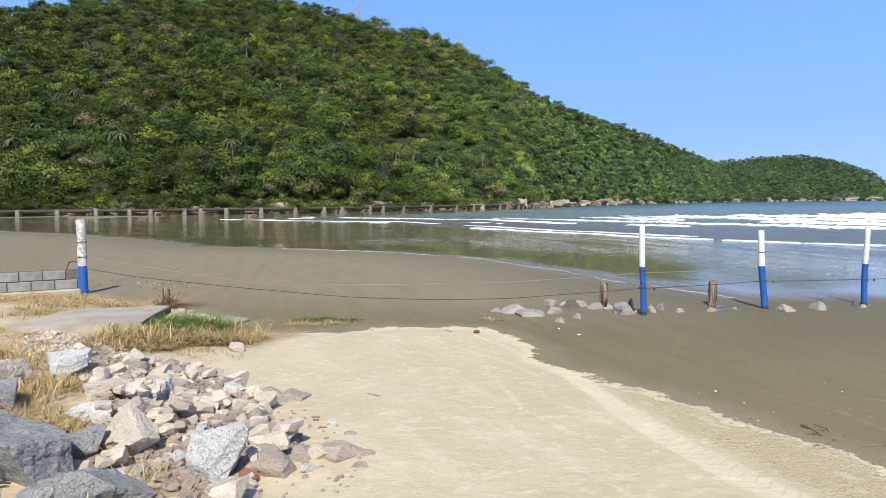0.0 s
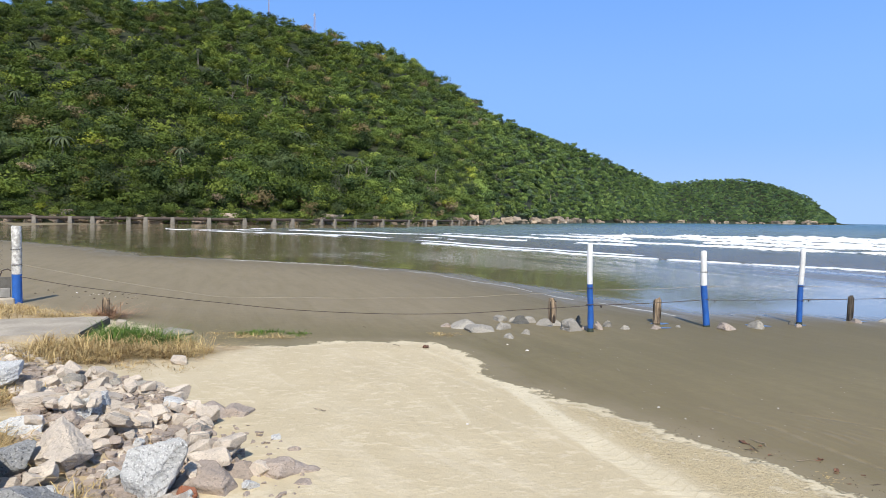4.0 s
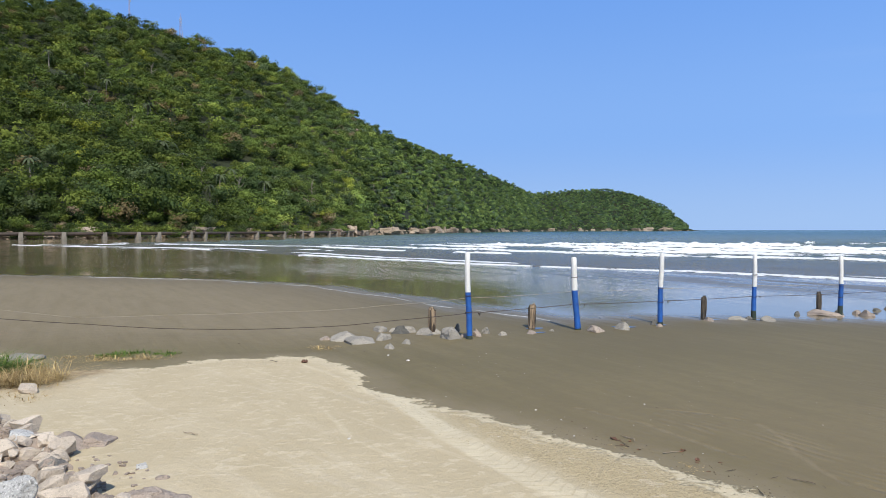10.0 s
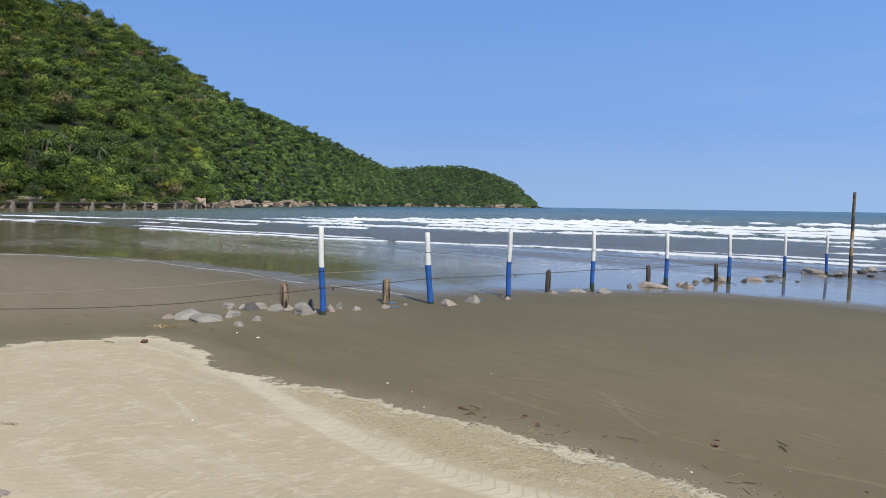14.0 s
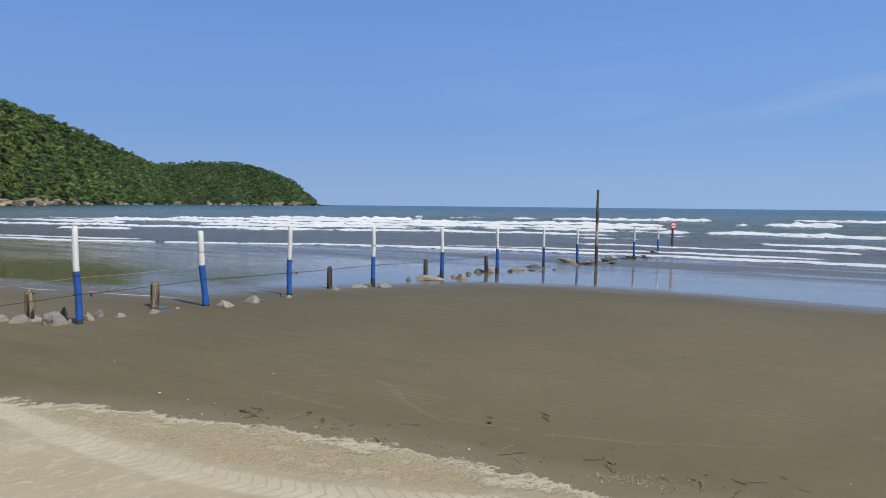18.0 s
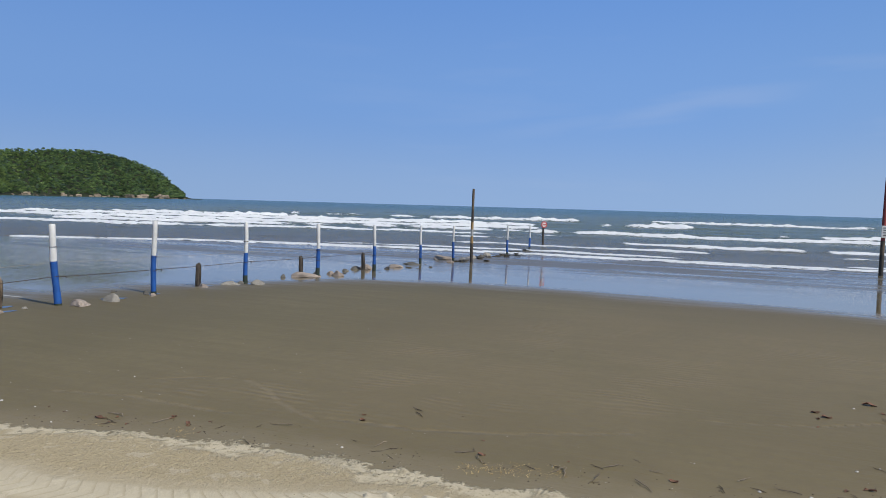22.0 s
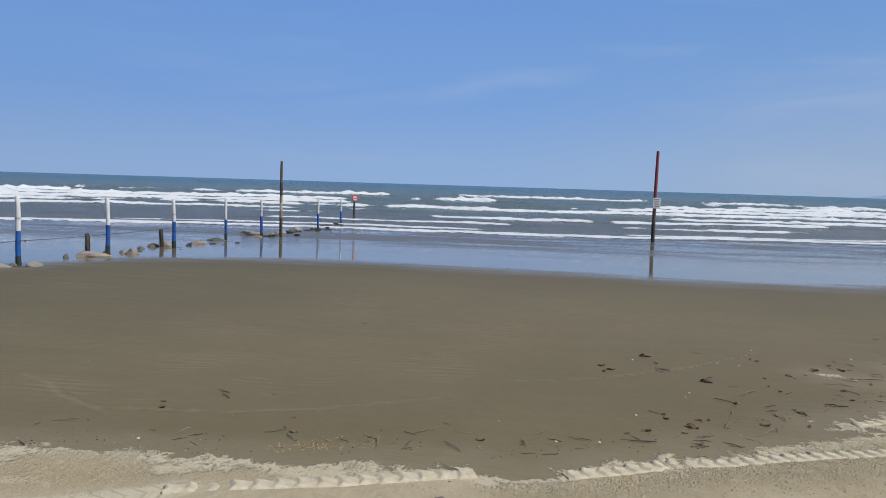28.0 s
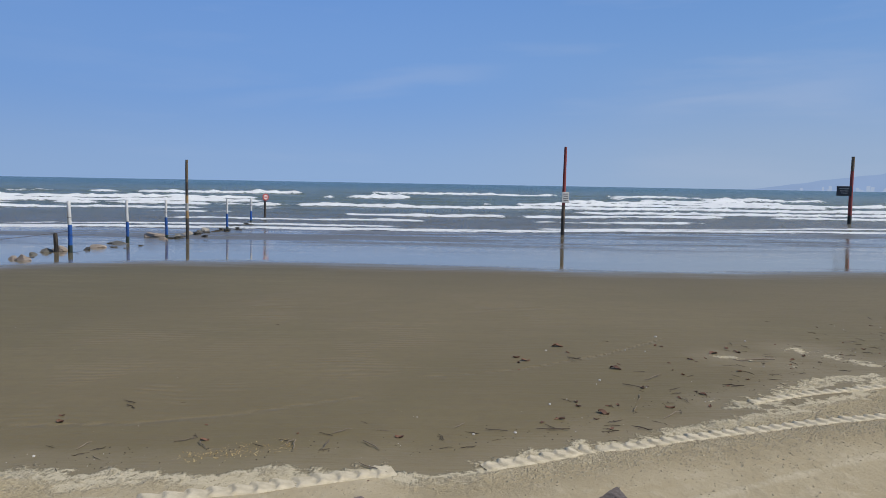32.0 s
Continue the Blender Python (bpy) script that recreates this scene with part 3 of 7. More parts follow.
def color_attr(me, name, values):
    a = me.attributes.new(name, "FLOAT_COLOR", "POINT")
    rgba = np.ones((len(values), 4), np.float32)
    rgba[:, :3] = values
    a.data.foreach_set("color", rgba.ravel())


def grid_faces(rows, cols, closed=False):
    i, j = np.meshgrid(np.arange(rows - 1), np.arange(cols if closed else cols - 1), indexing="ij")
    j2 = (j + 1) % cols
    return np.stack([i * cols + j, i * cols + j2, (i + 1) * cols + j2, (i + 1) * cols + j], -1).reshape(-1, 4)


def part(name, data, material, parent=None, label="", at=None):
    """Link a bmesh or a mesh as one object, under a thing or a part if given."""
    if isinstance(data, bmesh.types.BMesh):
        me = bpy.data.meshes.new(name)
        data.to_mesh(me)
        data.free()
        data = me
    if material is not None and not data.materials:
        data.materials.append(material)
    ob = new(name, data)
    if at is not None:
        ob.matrix_basis = at
    if parent is not None:
        ob.parent = parent
    if label:
        ob["label"] = label
    return ob


def empty(name, m, label, category, group="", kind=""):
    ob = new(name)
    ob.empty_display_size = 0.1
    ob.matrix_basis = m
    return tagged(ob, label, category, group, kind)


# thin pale strips left by tyres out on the damp sand
PALE_STRIPS = [([(8.37, -1.19), (8.21, -1.49), (8.06, -1.86)], 0.04), ([(9.08, -2.01), (8.85, -2.28), (8.47, -2.70), (8.0, -3.6)], 0.10),
               ([(3.1, 2.85), (3.33, 2.45), (3.68, 1.97), (4.08, 1.42)], 0.10), ([(4.42, 0.78), (4.88, 0.23), (5.39, -0.46), (5.97, -1.40), (6.28, -2.02), (7.3, -4.4)], 0.11),
               ([(6.32, -0.81), (6.43, -1.02), (6.76, -1.38), (7.02, -1.64), (7.58, -2.0), (7.96, -2.54)], 0.08)]


def off_line(x, y, line):
    """Distance to the nearest point of a short bent line."""
    best = np.full(x.shape, 1e9)
    for (ax, ay), (bx, by) in zip(line, line[1:]):
        dx, dy = bx - ax, by - ay
        k = np.clip(((x - ax) * dx + (y - ay) * dy) / (dx * dx + dy * dy), 0, 1)
        best = np.minimum(best, np.hypot(x - ax - k * dx, y - ay - k * dy))
    return best


# ---- ground: one sheet of sand from the yard to under the sea ----
def build_ground():
    fine = np.radians(np.arange(-42, 116, 0.32))
    rest = np.radians(np.arange(120, 316, 6.0))
    ang = np.concatenate([fine, rest])
    rad = np.concatenate([[0.0], 0.45 * 1.0145 ** np.arange(0, 345)])
    rad = np.concatenate([rad, rad[-1] * 1.09 ** np.arange(1, 50)])
    rad = rad[rad < 4600]
    r, a = np.meshgrid(rad, ang, indexing="ij")
    x, y = r * np.sin(a), r * np.cos(a)
    z = ground_z(x, y)
    dry, wet = -signed(x, y, DRY_EDGE), signed(x, y, WET_EDGE)
    for line, half in PALE_STRIPS:
        dry = np.maximum(dry, half - np.abs(off_line(x, y, line)))
    me = big_mesh("ground", np.stack([x, y, z], -1).reshape(-1, 3), grid_faces(len(rad), len(ang), True)[:, ::-1])
    float_attr(me, "dry", dry)
    float_attr(me, "wet", wet - 60.0 * smooth(0.3, 0.6, mud_bank(x, y)))
    for name, values in zip(("lane", "run", "off", "tread"), lanes(x, y)):
        float_attr(me, name, values)
    float_attr(me, "drained", smooth(14.0, 5.0, -signed(x, y, FOAM_EDGE)) * smooth(46.0, 26.0, y))
    float_attr(me, "earth", spread(x, y, EARTH) * (dry > -0.5))
    float_attr(me, "combed", spread(x, y, COMBED))
    lip = np.full(x.shape, 9.0)
    for line in LIPS:
        lip = np.minimum(lip, off_line(x, y, line))
    float_attr(me, "lip", lip)
    churned = smooth(0.05, 0.4, signed(x, y, LANES[0][0] + [(4.0, 1.2), (5.0, -0.3), (6.3, -2.3), (9.0, -5.0)])) * smooth(9.0, 7.0, y)
    beside = smooth(0.60, 0.25, off_line(x, y, [(4.2, 1.0), (4.88, 0.23), (5.31, -0.43), (5.97, -1.45), (7.3, -4.4)]))
    float_attr(me, "rough_zone", np.maximum(churned, beside))
    me.materials.append(M_SAND)
    return tagged(new("ground", me), "dry pale sand track running out onto a damp grey beach", "sand", kind="structure")


build_ground()


# ---- sea: rows of spilling breakers over blue-green water ----
def along_line(line, a):
    pts = np.array(line, float)
    seg = np.hypot(*np.diff(pts, axis=0).T)
    arc = np.concatenate([[0], np.cumsum(seg)])
    zero = arc[11]
    s = a + zero
    x, y = np.interp(s, arc, pts[:, 0]), np.interp(s, arc, pts[:, 1])
    e = 14.0
    x0, y0 = np.interp(s - e, arc, pts[:, 0]), np.interp(s - e, arc, pts[:, 1])
    x1, y1 = np.interp(s + e, arc, pts[:, 0]), np.interp(s + e, arc, pts[:, 1])
    dx, dy = x1 - x0, y1 - y0
    n = np.hypot(dx, dy)
    return x, y, -dy / n, dx / n


def broad_normals(a):
    """The shore's outward direction far out, turning only gently along it."""
    turn = np.interp(a, [-1200, -150, -40, 30, 300, 4000], np.radians([62, 48, 34, 17.6, 17.6, 17.6]))
    return np.cos(turn), np.sin(turn)


BREAKERS = [(0.5, 0.07, 0.45), (3.0, 0.05, -0.15), (9, 0.10, -0.25), (16, 0.18, 0.10), (23, 0.25, 0.06), (32, 0.34, 0.25), (42, 0.42, 0.0), (54, 0.50, -0.05), (68, 0.60, -0.06),
            (88, 0.64, -0.18), (112, 0.56, -0.22), (146, 0.46, -0.38)]


def build_sea():
    d = np.concatenate([np.arange(-2, 70, 0.36), np.arange(70, 270, 1.0), 270 * 1.10 ** np.arange(0, 31)])
    near = np.concatenate([np.arange(-210, -70, 1.7), np.arange(-70, 75, 0.62), np.arange(75, 190, 1.7)])
    a = np.concatenate([-210 - 6 * 1.14 ** np.arange(0, 39)[::-1], near, 190 + 6 * 1.14 ** np.arange(0, 46)])
    px, py, nx, ny = along_line(FOAM_EDGE, a)
    dd, aa = np.meshgrid(d, a, indexing="ij")
    z = np.full(dd.shape, WATER_Z)
    foam = np.zeros(dd.shape)
    lift = smooth(0, 8, dd)
    for i, (d0, amp, bias) in enumerate(BREAKERS):
        wob = 1.2 + d0 * 0.045
        crest = d0 + wob * waves_noise(aa / 46.0, 0 * aa, 20 + i, 1.0, 3) + 0.35 * waves_noise(aa / 6.0, 0 * aa, 60 + i, 1.0, 3) + (0.1 + 0.004 * d0) * waves_noise(aa / 2.2, 0 * aa, 160 + i, 1.0, 2)
        brk = waves_noise(aa / (42.0 + d0 * 0.7), 0 * aa + i, 40 + i, 1.0, 3) + bias
        on = smooth(-0.06, 0.08, brk + 0.10 * waves_noise(aa / 5.0, 0 * aa, 120 + i, 1.0, 3))
        if d0 > 20:
            on = on * smooth(-112 + 0.42 * d0, -80 + 0.42 * d0, aa + 6 * waves_noise(aa / 9.0, 0 * aa, 320 + i, 1.0, 2))
        h = amp * (0.45 + 0.55 * on) * (0.8 + 0.3 * waves_noise(aa / 15.0, 0 * aa, 80 + i, 1.0, 2))
        t = dd - crest
        w1, w2 = 0.45 + 0.75 * amp, 1.4 + d0 * 0.035
        h = h * (1 + 0.22 * waves_noise(aa / 3.2, 0 * aa, 240 + i, 1.0, 3))
        shape = np.where(t < 0, np.exp(-(t / w1) ** 2), np.exp(-(t / w2) ** 2))
        rag = 1 + 0.35 * on * waves_noise(aa / 1.6, dd / 1.2, 200 + i, 1.0, 2)
        z = z + h * shape * rag
        front = np.exp(-((t + 0.40 * w1) / (1.0 * w1)) ** 2)
        trail = np.where(t > 0, np.exp(-t / (1.0 + d0 * 0.05)), 0) * 0.48
        foam = np.maximum(foam, on * np.maximum(front, trail))
        wash = np.where(t < 0, np.exp(np.minimum(t, 0) / (1.6 + 0.07 * d0)), 0) * 0.40
        foam = np.maximum(foam, on * wash)
    z = z + 0.05 * lift * waves_noise(dd / 3.0, aa / 7.0, 9, 1.0, 3) * smooth(600, 200, dd)
    z = np.where(dd < 0, WATER_Z - 0.05, z)
    fx, fy = broad_normals(a)
    close, out = np.minimum(dd, 16.0), np.maximum(dd - 16.0, 0.0)
    x, y = px[None] + close * nx[None] + out * fx[None], py[None] + close * ny[None] + out * fy[None]
    me = big_mesh("sea", np.stack([x, y, z], -1).reshape(-1, 3), grid_faces(len(d), len(a))[:, ::-1])
    float_attr(me, "foam", foam)
    float_attr(me, "deep", np.maximum(dd, 0))
    me.materials.append(M_SEA)
    return tagged(new("sea", me), "blue-green sea with rows of white breakers rolling onto the beach", "sea", kind="structure")


build_sea()

# ---- the wooded hill across the river mouth ----
# stations along it: bearing, distance of the shore, distance of the ridge, climb of the ridge in degrees
HILL = [(75, 260, 560, 9.0), (52, 190, 480, 11.5), (38, 165, 440, 12.3), (32.4, 160, 430, 13.2), (28.2, 155, 425, 14.2), (25, 152, 425, 15.0), (21.4, 150, 425, 15.0),
        (16, 150, 430, 15.75), (12, 155, 432, 15.1), (8.4, 162, 435, 14.2), (2.7, 185, 445, 13.0), (0, 200, 455, 12.1), (-3.6, 240, 480, 9.8),
        (-5.6, 280, 500, 8.5), (-9.5, 390, 560, 6.85), (-13.5, 560, 680, 5.4), (-17.2, 760, 850, 3.85), (-19.6, 900, 1010, 2.75), (-22.5, 1050, 1180, 3.05),
        (-25.5, 1180, 1300, 3.15), (-28.1, 1250, 1330, 2.6), (-30.1, 1290, 1340, 1.7), (-32.0, 1310, 1330, -0.02), (-33.2, 1320, 1325, -0.10)]
HA, HS, HR, HE = (np.array([h[i] for h in HILL][::-1], float) for i in range(4))
EYE = 1.91


def hill_point(az, u):
    """The hill's surface: az the bearing in degrees, u 0 at the shore, 1 on the ridge, to 1.5 behind it."""
    d0, d1, e = np.interp(az, HA, HS), np.interp(az, HA, HR), np.interp(az, HA, HE)
    top = d1 * np.tan(np.radians(e)) + EYE
    d = d0 + (d1 - d0) * u
    x, y = -d * np.sin(np.radians(az)), d * np.cos(np.radians(az))
    face = np.where(u <= 1, 0.25 * np.clip(u, 0, 1) + 0.75 * np.clip(u, 0, 1) ** 1.15, 1 - 1.6 * (u - 1))
    z = WATER_Z + 0.6 + (top - WATER_Z - 0.6) * face
    gully = waves_noise(x, y, 31, 150.0, 3) * 9.0 * np.sin(np.pi * np.clip(u, 0, 1)) * np.clip(top / 60, 0, 1)
    return x, y, z + gully * np.where(u < 1, 1, 0)


def build_hill():
    az = np.linspace(74, -33.1, 260)
    u = np.concatenate([[-0.04], np.linspace(0, 1, 40), [1.15, 1.4]])
    uu, aa = np.meshgrid(u, az, indexing="ij")
    x, y, z = hill_point(aa, uu)
    z[0] = WATER_Z - 2
    me = big_mesh("hill", np.stack([x, y, z], -1).reshape(-1, 3), grid_faces(len(u), len(az)))
    me.materials.append(M_SOIL)
    return tagged(new("hill", me), "steep green hillside falling to a rocky shore", "hill", kind="structure")


build_hill()


def crown_shape(rng, leaves, size):
    """One tree crown of unit radius: a dark lumpy core with many loose leaf clumps standing off it."""
    lumps = [(np.clip(rng.normal(0, 0.34, 3), -0.6, 0.6) * (1, 1, 0.45), rng.uniform(0.24, 0.46)) for _ in range(9)]
    lumps.append((np.array([0, 0, 0.05]), 0.55))
    v, f = [], []
    n = 0
    for _ in range(leaves):
        c, r = lumps[rng.randint(len(lumps))]
        q = rng.normal(0, 1, 3)
        q[2] = q[2] * 0.85 + 0.35
        q /= np.linalg.norm(q)
        p = c + q * r * rng.uniform(0.85, 1.18)
        nrm = q + rng.normal(0, 0.24 if rng.uniform() < 0.85 else 0.8, 3)
        nrm /= np.linalg.norm(nrm)
        t = np.cross(nrm, rng.normal(0, 1, 3))
        t /= np.linalg.norm(t)
        b = np.cross(nrm, t)
        k = size * rng.uniform(0.6, 1.5)
        v += [p + t * k, p - t * k * 0.8 + b * k * 0.7 - nrm * k * 0.3, p - t * k * 0.2 - b * k]
        f.append((n, n + 1, n + 2))
        n += 3
    ico = bmesh.new()
    bmesh.ops.create_icosphere(ico, subdivisions=1, radius=1.0)
    cv = np.array([w.co[:] for w in ico.verts])
    cf = [[w.index for w in g.verts] for g in ico.faces]
    ico.free()
    for c, r in lumps[-1:]:
        v += list(cv * r * 0.45 + c)
        f += [tuple(n + i for i in g) for g in cf]
        n += len(cv)
    return np.array(v) * (1, 1, 0.85), np.array(f)


LEAF_TINTS = np.array([(0.076, 0.116, 0.022), (0.052, 0.084, 0.020), (0.096, 0.142, 0.026), (0.034, 0.058, 0.018), (0.122, 0.166, 0.030), (0.064, 0.094, 0.036),
                       (0.19, 0.235, 0.030), (0.150, 0.125, 0.055), (0.21, 0.175, 0.105)])
TINT_ODDS = [0.24, 0.22, 0.16, 0.15, 0.09, 0.085, 0.02, 0.028, 0.007]


# haze put into the leaf tints, bluer along the coast: red, green and blue from the cape to the slope
HAZE_TINT = ((1.45, 1.6, 1.54, 1.36, 1.1), (1.5, 1.55, 1.42, 1.24, 1.0), (2.9, 2.4, 1.85, 1.35, 1.05))


def scatter_forest(name, az0, az1, u0, u1, count, r0, r1, shapes, seed, label, low=0.6):
    rng = np.random.RandomState(seed)
    az, u = rng.uniform(az0, az1, count * 3), rng.uniform(u0, u1, count * 3)
    d = np.interp(az, HA, HS) + (np.interp(az, HA, HR) - np.interp(az, HA, HS)) * u
    keep = rng.uniform(0, 1, count * 3) < d / d.max()
    az, u = az[keep][:count], u[keep][:count]
    x, y, z = hill_point(az, u)
    verts, faces, tints, n = [], [], [], 0
    patch = waves_noise(x, y, 77, 60.0, 3)
    for i in range(len(x)):
        v, f = shapes[rng.randint(len(shapes))]
        s = rng.uniform(r0, r1) * (1.0 + 0.25 * (rng.uniform() < 0.12))
        t = rng.uniform(0, 2 * np.pi)
        c, q = np.cos(t) * s, np.sin(t) * s
        tall = s * rng.uniform(0.8, 1.25)
        lift = s * rng.uniform(0.3, 0.9) + 3.2 * rng.uniform() ** 2 * min(s / 3, 1)
        verts.append(np.stack([v[:, 0] * c - v[:, 1] * q + x[i], v[:, 0] * q + v[:, 1] * c + y[i], v[:, 2] * tall + z[i] + lift], 1))
        faces.append(f + n)
        n += len(v)
        pick = rng.choice(len(LEAF_TINTS), p=TINT_ODDS)
        tint = LEAF_TINTS[pick if az[i] > -5 else pick % 6] * rng.uniform(low, 1.3) * 1.22 * (1 + 0.3 * patch[i]) * [np.interp(az[i], (-26, -12, -4, 6, 17), c) for c in HAZE_TINT]
        tints.append(np.repeat(tint[None], len(v), 0) * rng.uniform(0.92, 1.08, (len(v), 1)))
    me = big_mesh(name, np.concatenate(verts), np.concatenate(faces), False)
    color_attr(me, "tint", np.concatenate(tints))
    me.materials.append(M_LEAF)
    return tagged(new(name, me), label, "trees", kind="stuff")


def build_forest():
    rng = np.random.RandomState(4)
    close = [crown_shape(rng, 380, 0.064) for _ in range(10)]
    near = [crown_shape(rng, 230, 0.084) for _ in range(11)]
    far = [crown_shape(rng, 80, 0.17) for _ in range(8)]
    scatter_forest("forest_slope", -6, 42, 0.02, 0.34, 1600, 1.9, 4.7, close, 11, "dense green broadleaf forest low on the steep hillside")
    scatter_forest("forest_slope", -6, 42, 0.30, 1.02, 4300, 2.0, 4.6, near, 15, "dense green broadleaf forest up to the ridge")
    scatter_forest("forest_foot", -6, 42, -0.025, 0.06, 800, 0.8, 2.4, close, 12, "low bright scrub and small trees along the shore")
    # far crowns vary less in tone, part of the haze put into their colour
    scatter_forest("forest_headland", -20, -5, 0.02, 1.02, 4300, 1.7, 3.7, far, 13, "forest over the long headland, bluish with painted haze", 0.7)
    scatter_forest("forest_cape", -31.8, -18.5, 0.02, 1.02, 4300, 1.7, 3.7, far, 14, "forest over the far rounded cape, bluish with painted haze", 0.8)


build_forest()


# ---- the fence running down the beach ----
def tube(path, radii, sides=8, wob=0.0, seed=0, caps=True):
    """A bmesh tube through points, with a radius at each, slightly uneven."""
    rng = random.Random(seed)
    bm = bmesh.new()
    rings = []
    for i, (p, r) in enumerate(zip(path, radii)):
        p = Vector(p)
        ahead = (Vector(path[min(i + 1, len(path) - 1)]) - Vector(path[max(i - 1, 0)])).normalized()
        side = ahead.cross(Vector((0, 1, 0)) if abs(ahead.y) < 0.9 else Vector((1, 0, 0))).normalized()
        up = side.cross(ahead)
        ring = []
        for k in range(sides):
            a = 2 * math.pi * k / sides
            q = r * (1 + rng.uniform(-wob, wob))
            ring.append(bm.verts.new(p + side * math.cos(a) * q + up * math.sin(a) * q))
        rings.append(ring)
    for a, b in zip(rings, rings[1:]):
        for k in range(sides):
            bm.faces.new((a[k], a[(k + 1) % sides], b[(k + 1) % sides], b[k])).smooth = True
    if caps:
        bm.faces.new([bm.verts.new(v.co) for v in rings[0][::-1]])
        bm.faces.new([bm.verts.new(v.co) for v in rings[-1]])
    bmesh.ops.recalc_face_normals(bm, faces=bm.faces)
    return bm


# x, y of the foot, height, lean to the east, lean away, share of the white part
POSTS = [(2.98, 11.75, 1.52, -0.02, 0.0), (5.45, 12.75, 1.42, -0.09, 0.0), (7.65, 13.45, 1.50, 0.02, 0.0), (10.6, 14.35, 1.50, 0.0, 0.0),
         (13.4, 14.8, 1.50, 0.0, 0.0), (16.9, 15.9, 1.50, 0.0, 0.0), (20.9, 17.2, 1.50, 0.02, 0.0), (23.6, 17.6, 1.50, 0.0, 0.0),
         (29.4, 18.55, 1.46, 0.0, 0.0), (34.4, 20.2, 1.40, 0.0, 0.0)]


def fence_post(x, y, h, lean_x, lean_y, seed):
    rng = random.Random(seed)
    z = max(gz(x, y), WATER_Z - 0.05)
    thing = empty("fence_post", pose(x, y, z), "round timber fence post painted white above and blue below", "fence post", "fence posts down the beach")
    r = rng.uniform(0.052, 0.062)

    def axis(k):
        return (lean_x * k + 0.012 * math.sin(5 * k + seed), lean_y * k, h * k)
    cut, slime = 0.525 + rng.uniform(-0.03, 0.03), rng.uniform(0.02, 0.05) if x < 9 else rng.uniform(0.08, 0.2)
    for name, a, b, m, grow in (("slimy_foot", -0.2, slime, M_SLIME, 1.05), ("blue_shaft", slime, cut, M_BLUE, 1.0), ("white_top", cut, 1.0, M_WHITE, 0.985)):
        ks = [a + (b - a) * i / 5 for i in range(6)]
        rr = [r * grow * (1 - 0.1 * max(k, 0)) * rng.uniform(0.96, 1.04) for k in ks]
        if name == "white_top":
            ks.append(1.012)
            rr.append(rr[-1] * 0.72)
        part(name, tube([axis(k) for k in ks], rr, 10, 0.05, seed), m, thing)
    return thing


for i, (x, y, h, lx, ly) in enumerate(POSTS):
    thing = fence_post(x, y, h, lx, ly, i + 1)
    for z in ((0.46, 0.75) if i % 2 == 0 else (0.50, 1.02)):
        part("wire_tie", tube([(0.062 * math.cos(a / 8 * 2 * math.pi) + lx * z / h, 0.062 * math.sin(a / 8 * 2 * math.pi), z + 0.003 * a) for a in range(10)], [0.006] * 10, 5), M_WIRE, thing, "dark wire wound round the post")


def line_at(points, k):
    """The point at share k of a bent line in space."""
    seg = [(Vector(b) - Vector(a)).length for a, b in zip(points, points[1:])]
    d = k * sum(seg)
    for (a, b), n in zip(zip(points, points[1:]), seg):
        if d <= n:
            return Vector(a).lerp(Vector(b), d / n)
        d -= n
    return Vector(points[-1])


# short rotten stubs of the older fence
def streaked_wood(name, pale, dark, bite):
    k = Nodes(name)
    w = k.coords()
    grain, broad = k.noise(k.stretch(w, 34.0, 34.0, 2.2), 1.0, 5, 0.65), k.noise(k.stretch(w, 9.0, 9.0, 3.0), 1.0, 4)
    col = k.mix(k.ramp(grain, 0.38, 0.60), dark, pale)
    col = k.mix(k.ramp(broad, bite, bite + 0.14), col, tuple(v * 0.5 for v in dark))
    return k.out(col, 0.85, k.bump(grain, 0.9, 0.02))


M_STUB = streaked_wood("streaked_stub_wood", (0.34, 0.25, 0.16), (0.075, 0.052, 0.034), 0.50)
M_STUB_DARK = streaked_wood("blackened_stub_wood", (0.10, 0.08, 0.06), (0.028, 0.024, 0.02), 0.5)
STUBS = [(2.45, 12.45, 0.46, 0.075, 0), (4.62, 13.1, 0.48, 0.075, 0), (9.3, 14.4, 0.52, 0.06, 1), (13.2, 15.3, 0.55, 0.06, 1), (16.8, 16.3, 0.56, 0.06, 1), (-5.35, 11.95, 0.32, 0.06, 0)]
for i, (x, y, h, r, dark) in enumerate(STUBS):
    thing = empty("wooden_stub", pose(x, y, gz(x, y), 0, 2 * math.sin(i * 2.1), 40 * i), "short rotten wooden post stub standing in the sand", "post stub", "rotten stubs along the fence")
    bm = tube([(0, 0, -0.2), (0.005, 0, 0.05), (0.0, 0.006, h * 0.5), (0.004, 0, h * 0.93), (0.004, 0, h)], [r * 1.04, r, r * 0.95, r * 0.97, r * 0.8], 9, 0.12, 50 + i)
    for v in bm.verts:
        if v.co.z > h * 0.9:
            v.co.z += random.Random(i * 31 + int(v.co.x * 4000) * 7 + int(v.co.y * 4000)).uniform(-0.07, 0.035)
    part("stump", bm, M_STUB_DARK if dark else M_STUB, thing)
    for k in range(3):
        a = 2.1 * k + i
        part("split", tube([(math.cos(a) * r * 0.93, math.sin(a) * r * 0.93, h * 0.1), (math.cos(a + 0.06) * r, math.sin(a + 0.06) * r, h * 0.5), (math.cos(a) * r * 0.95, math.sin(a) * r * 0.95, h * 0.96)],
                           [0.008, 0.014, 0.01], 5, 0.2, k), M_STUB_DARK, thing, "weathered splinter of wood")


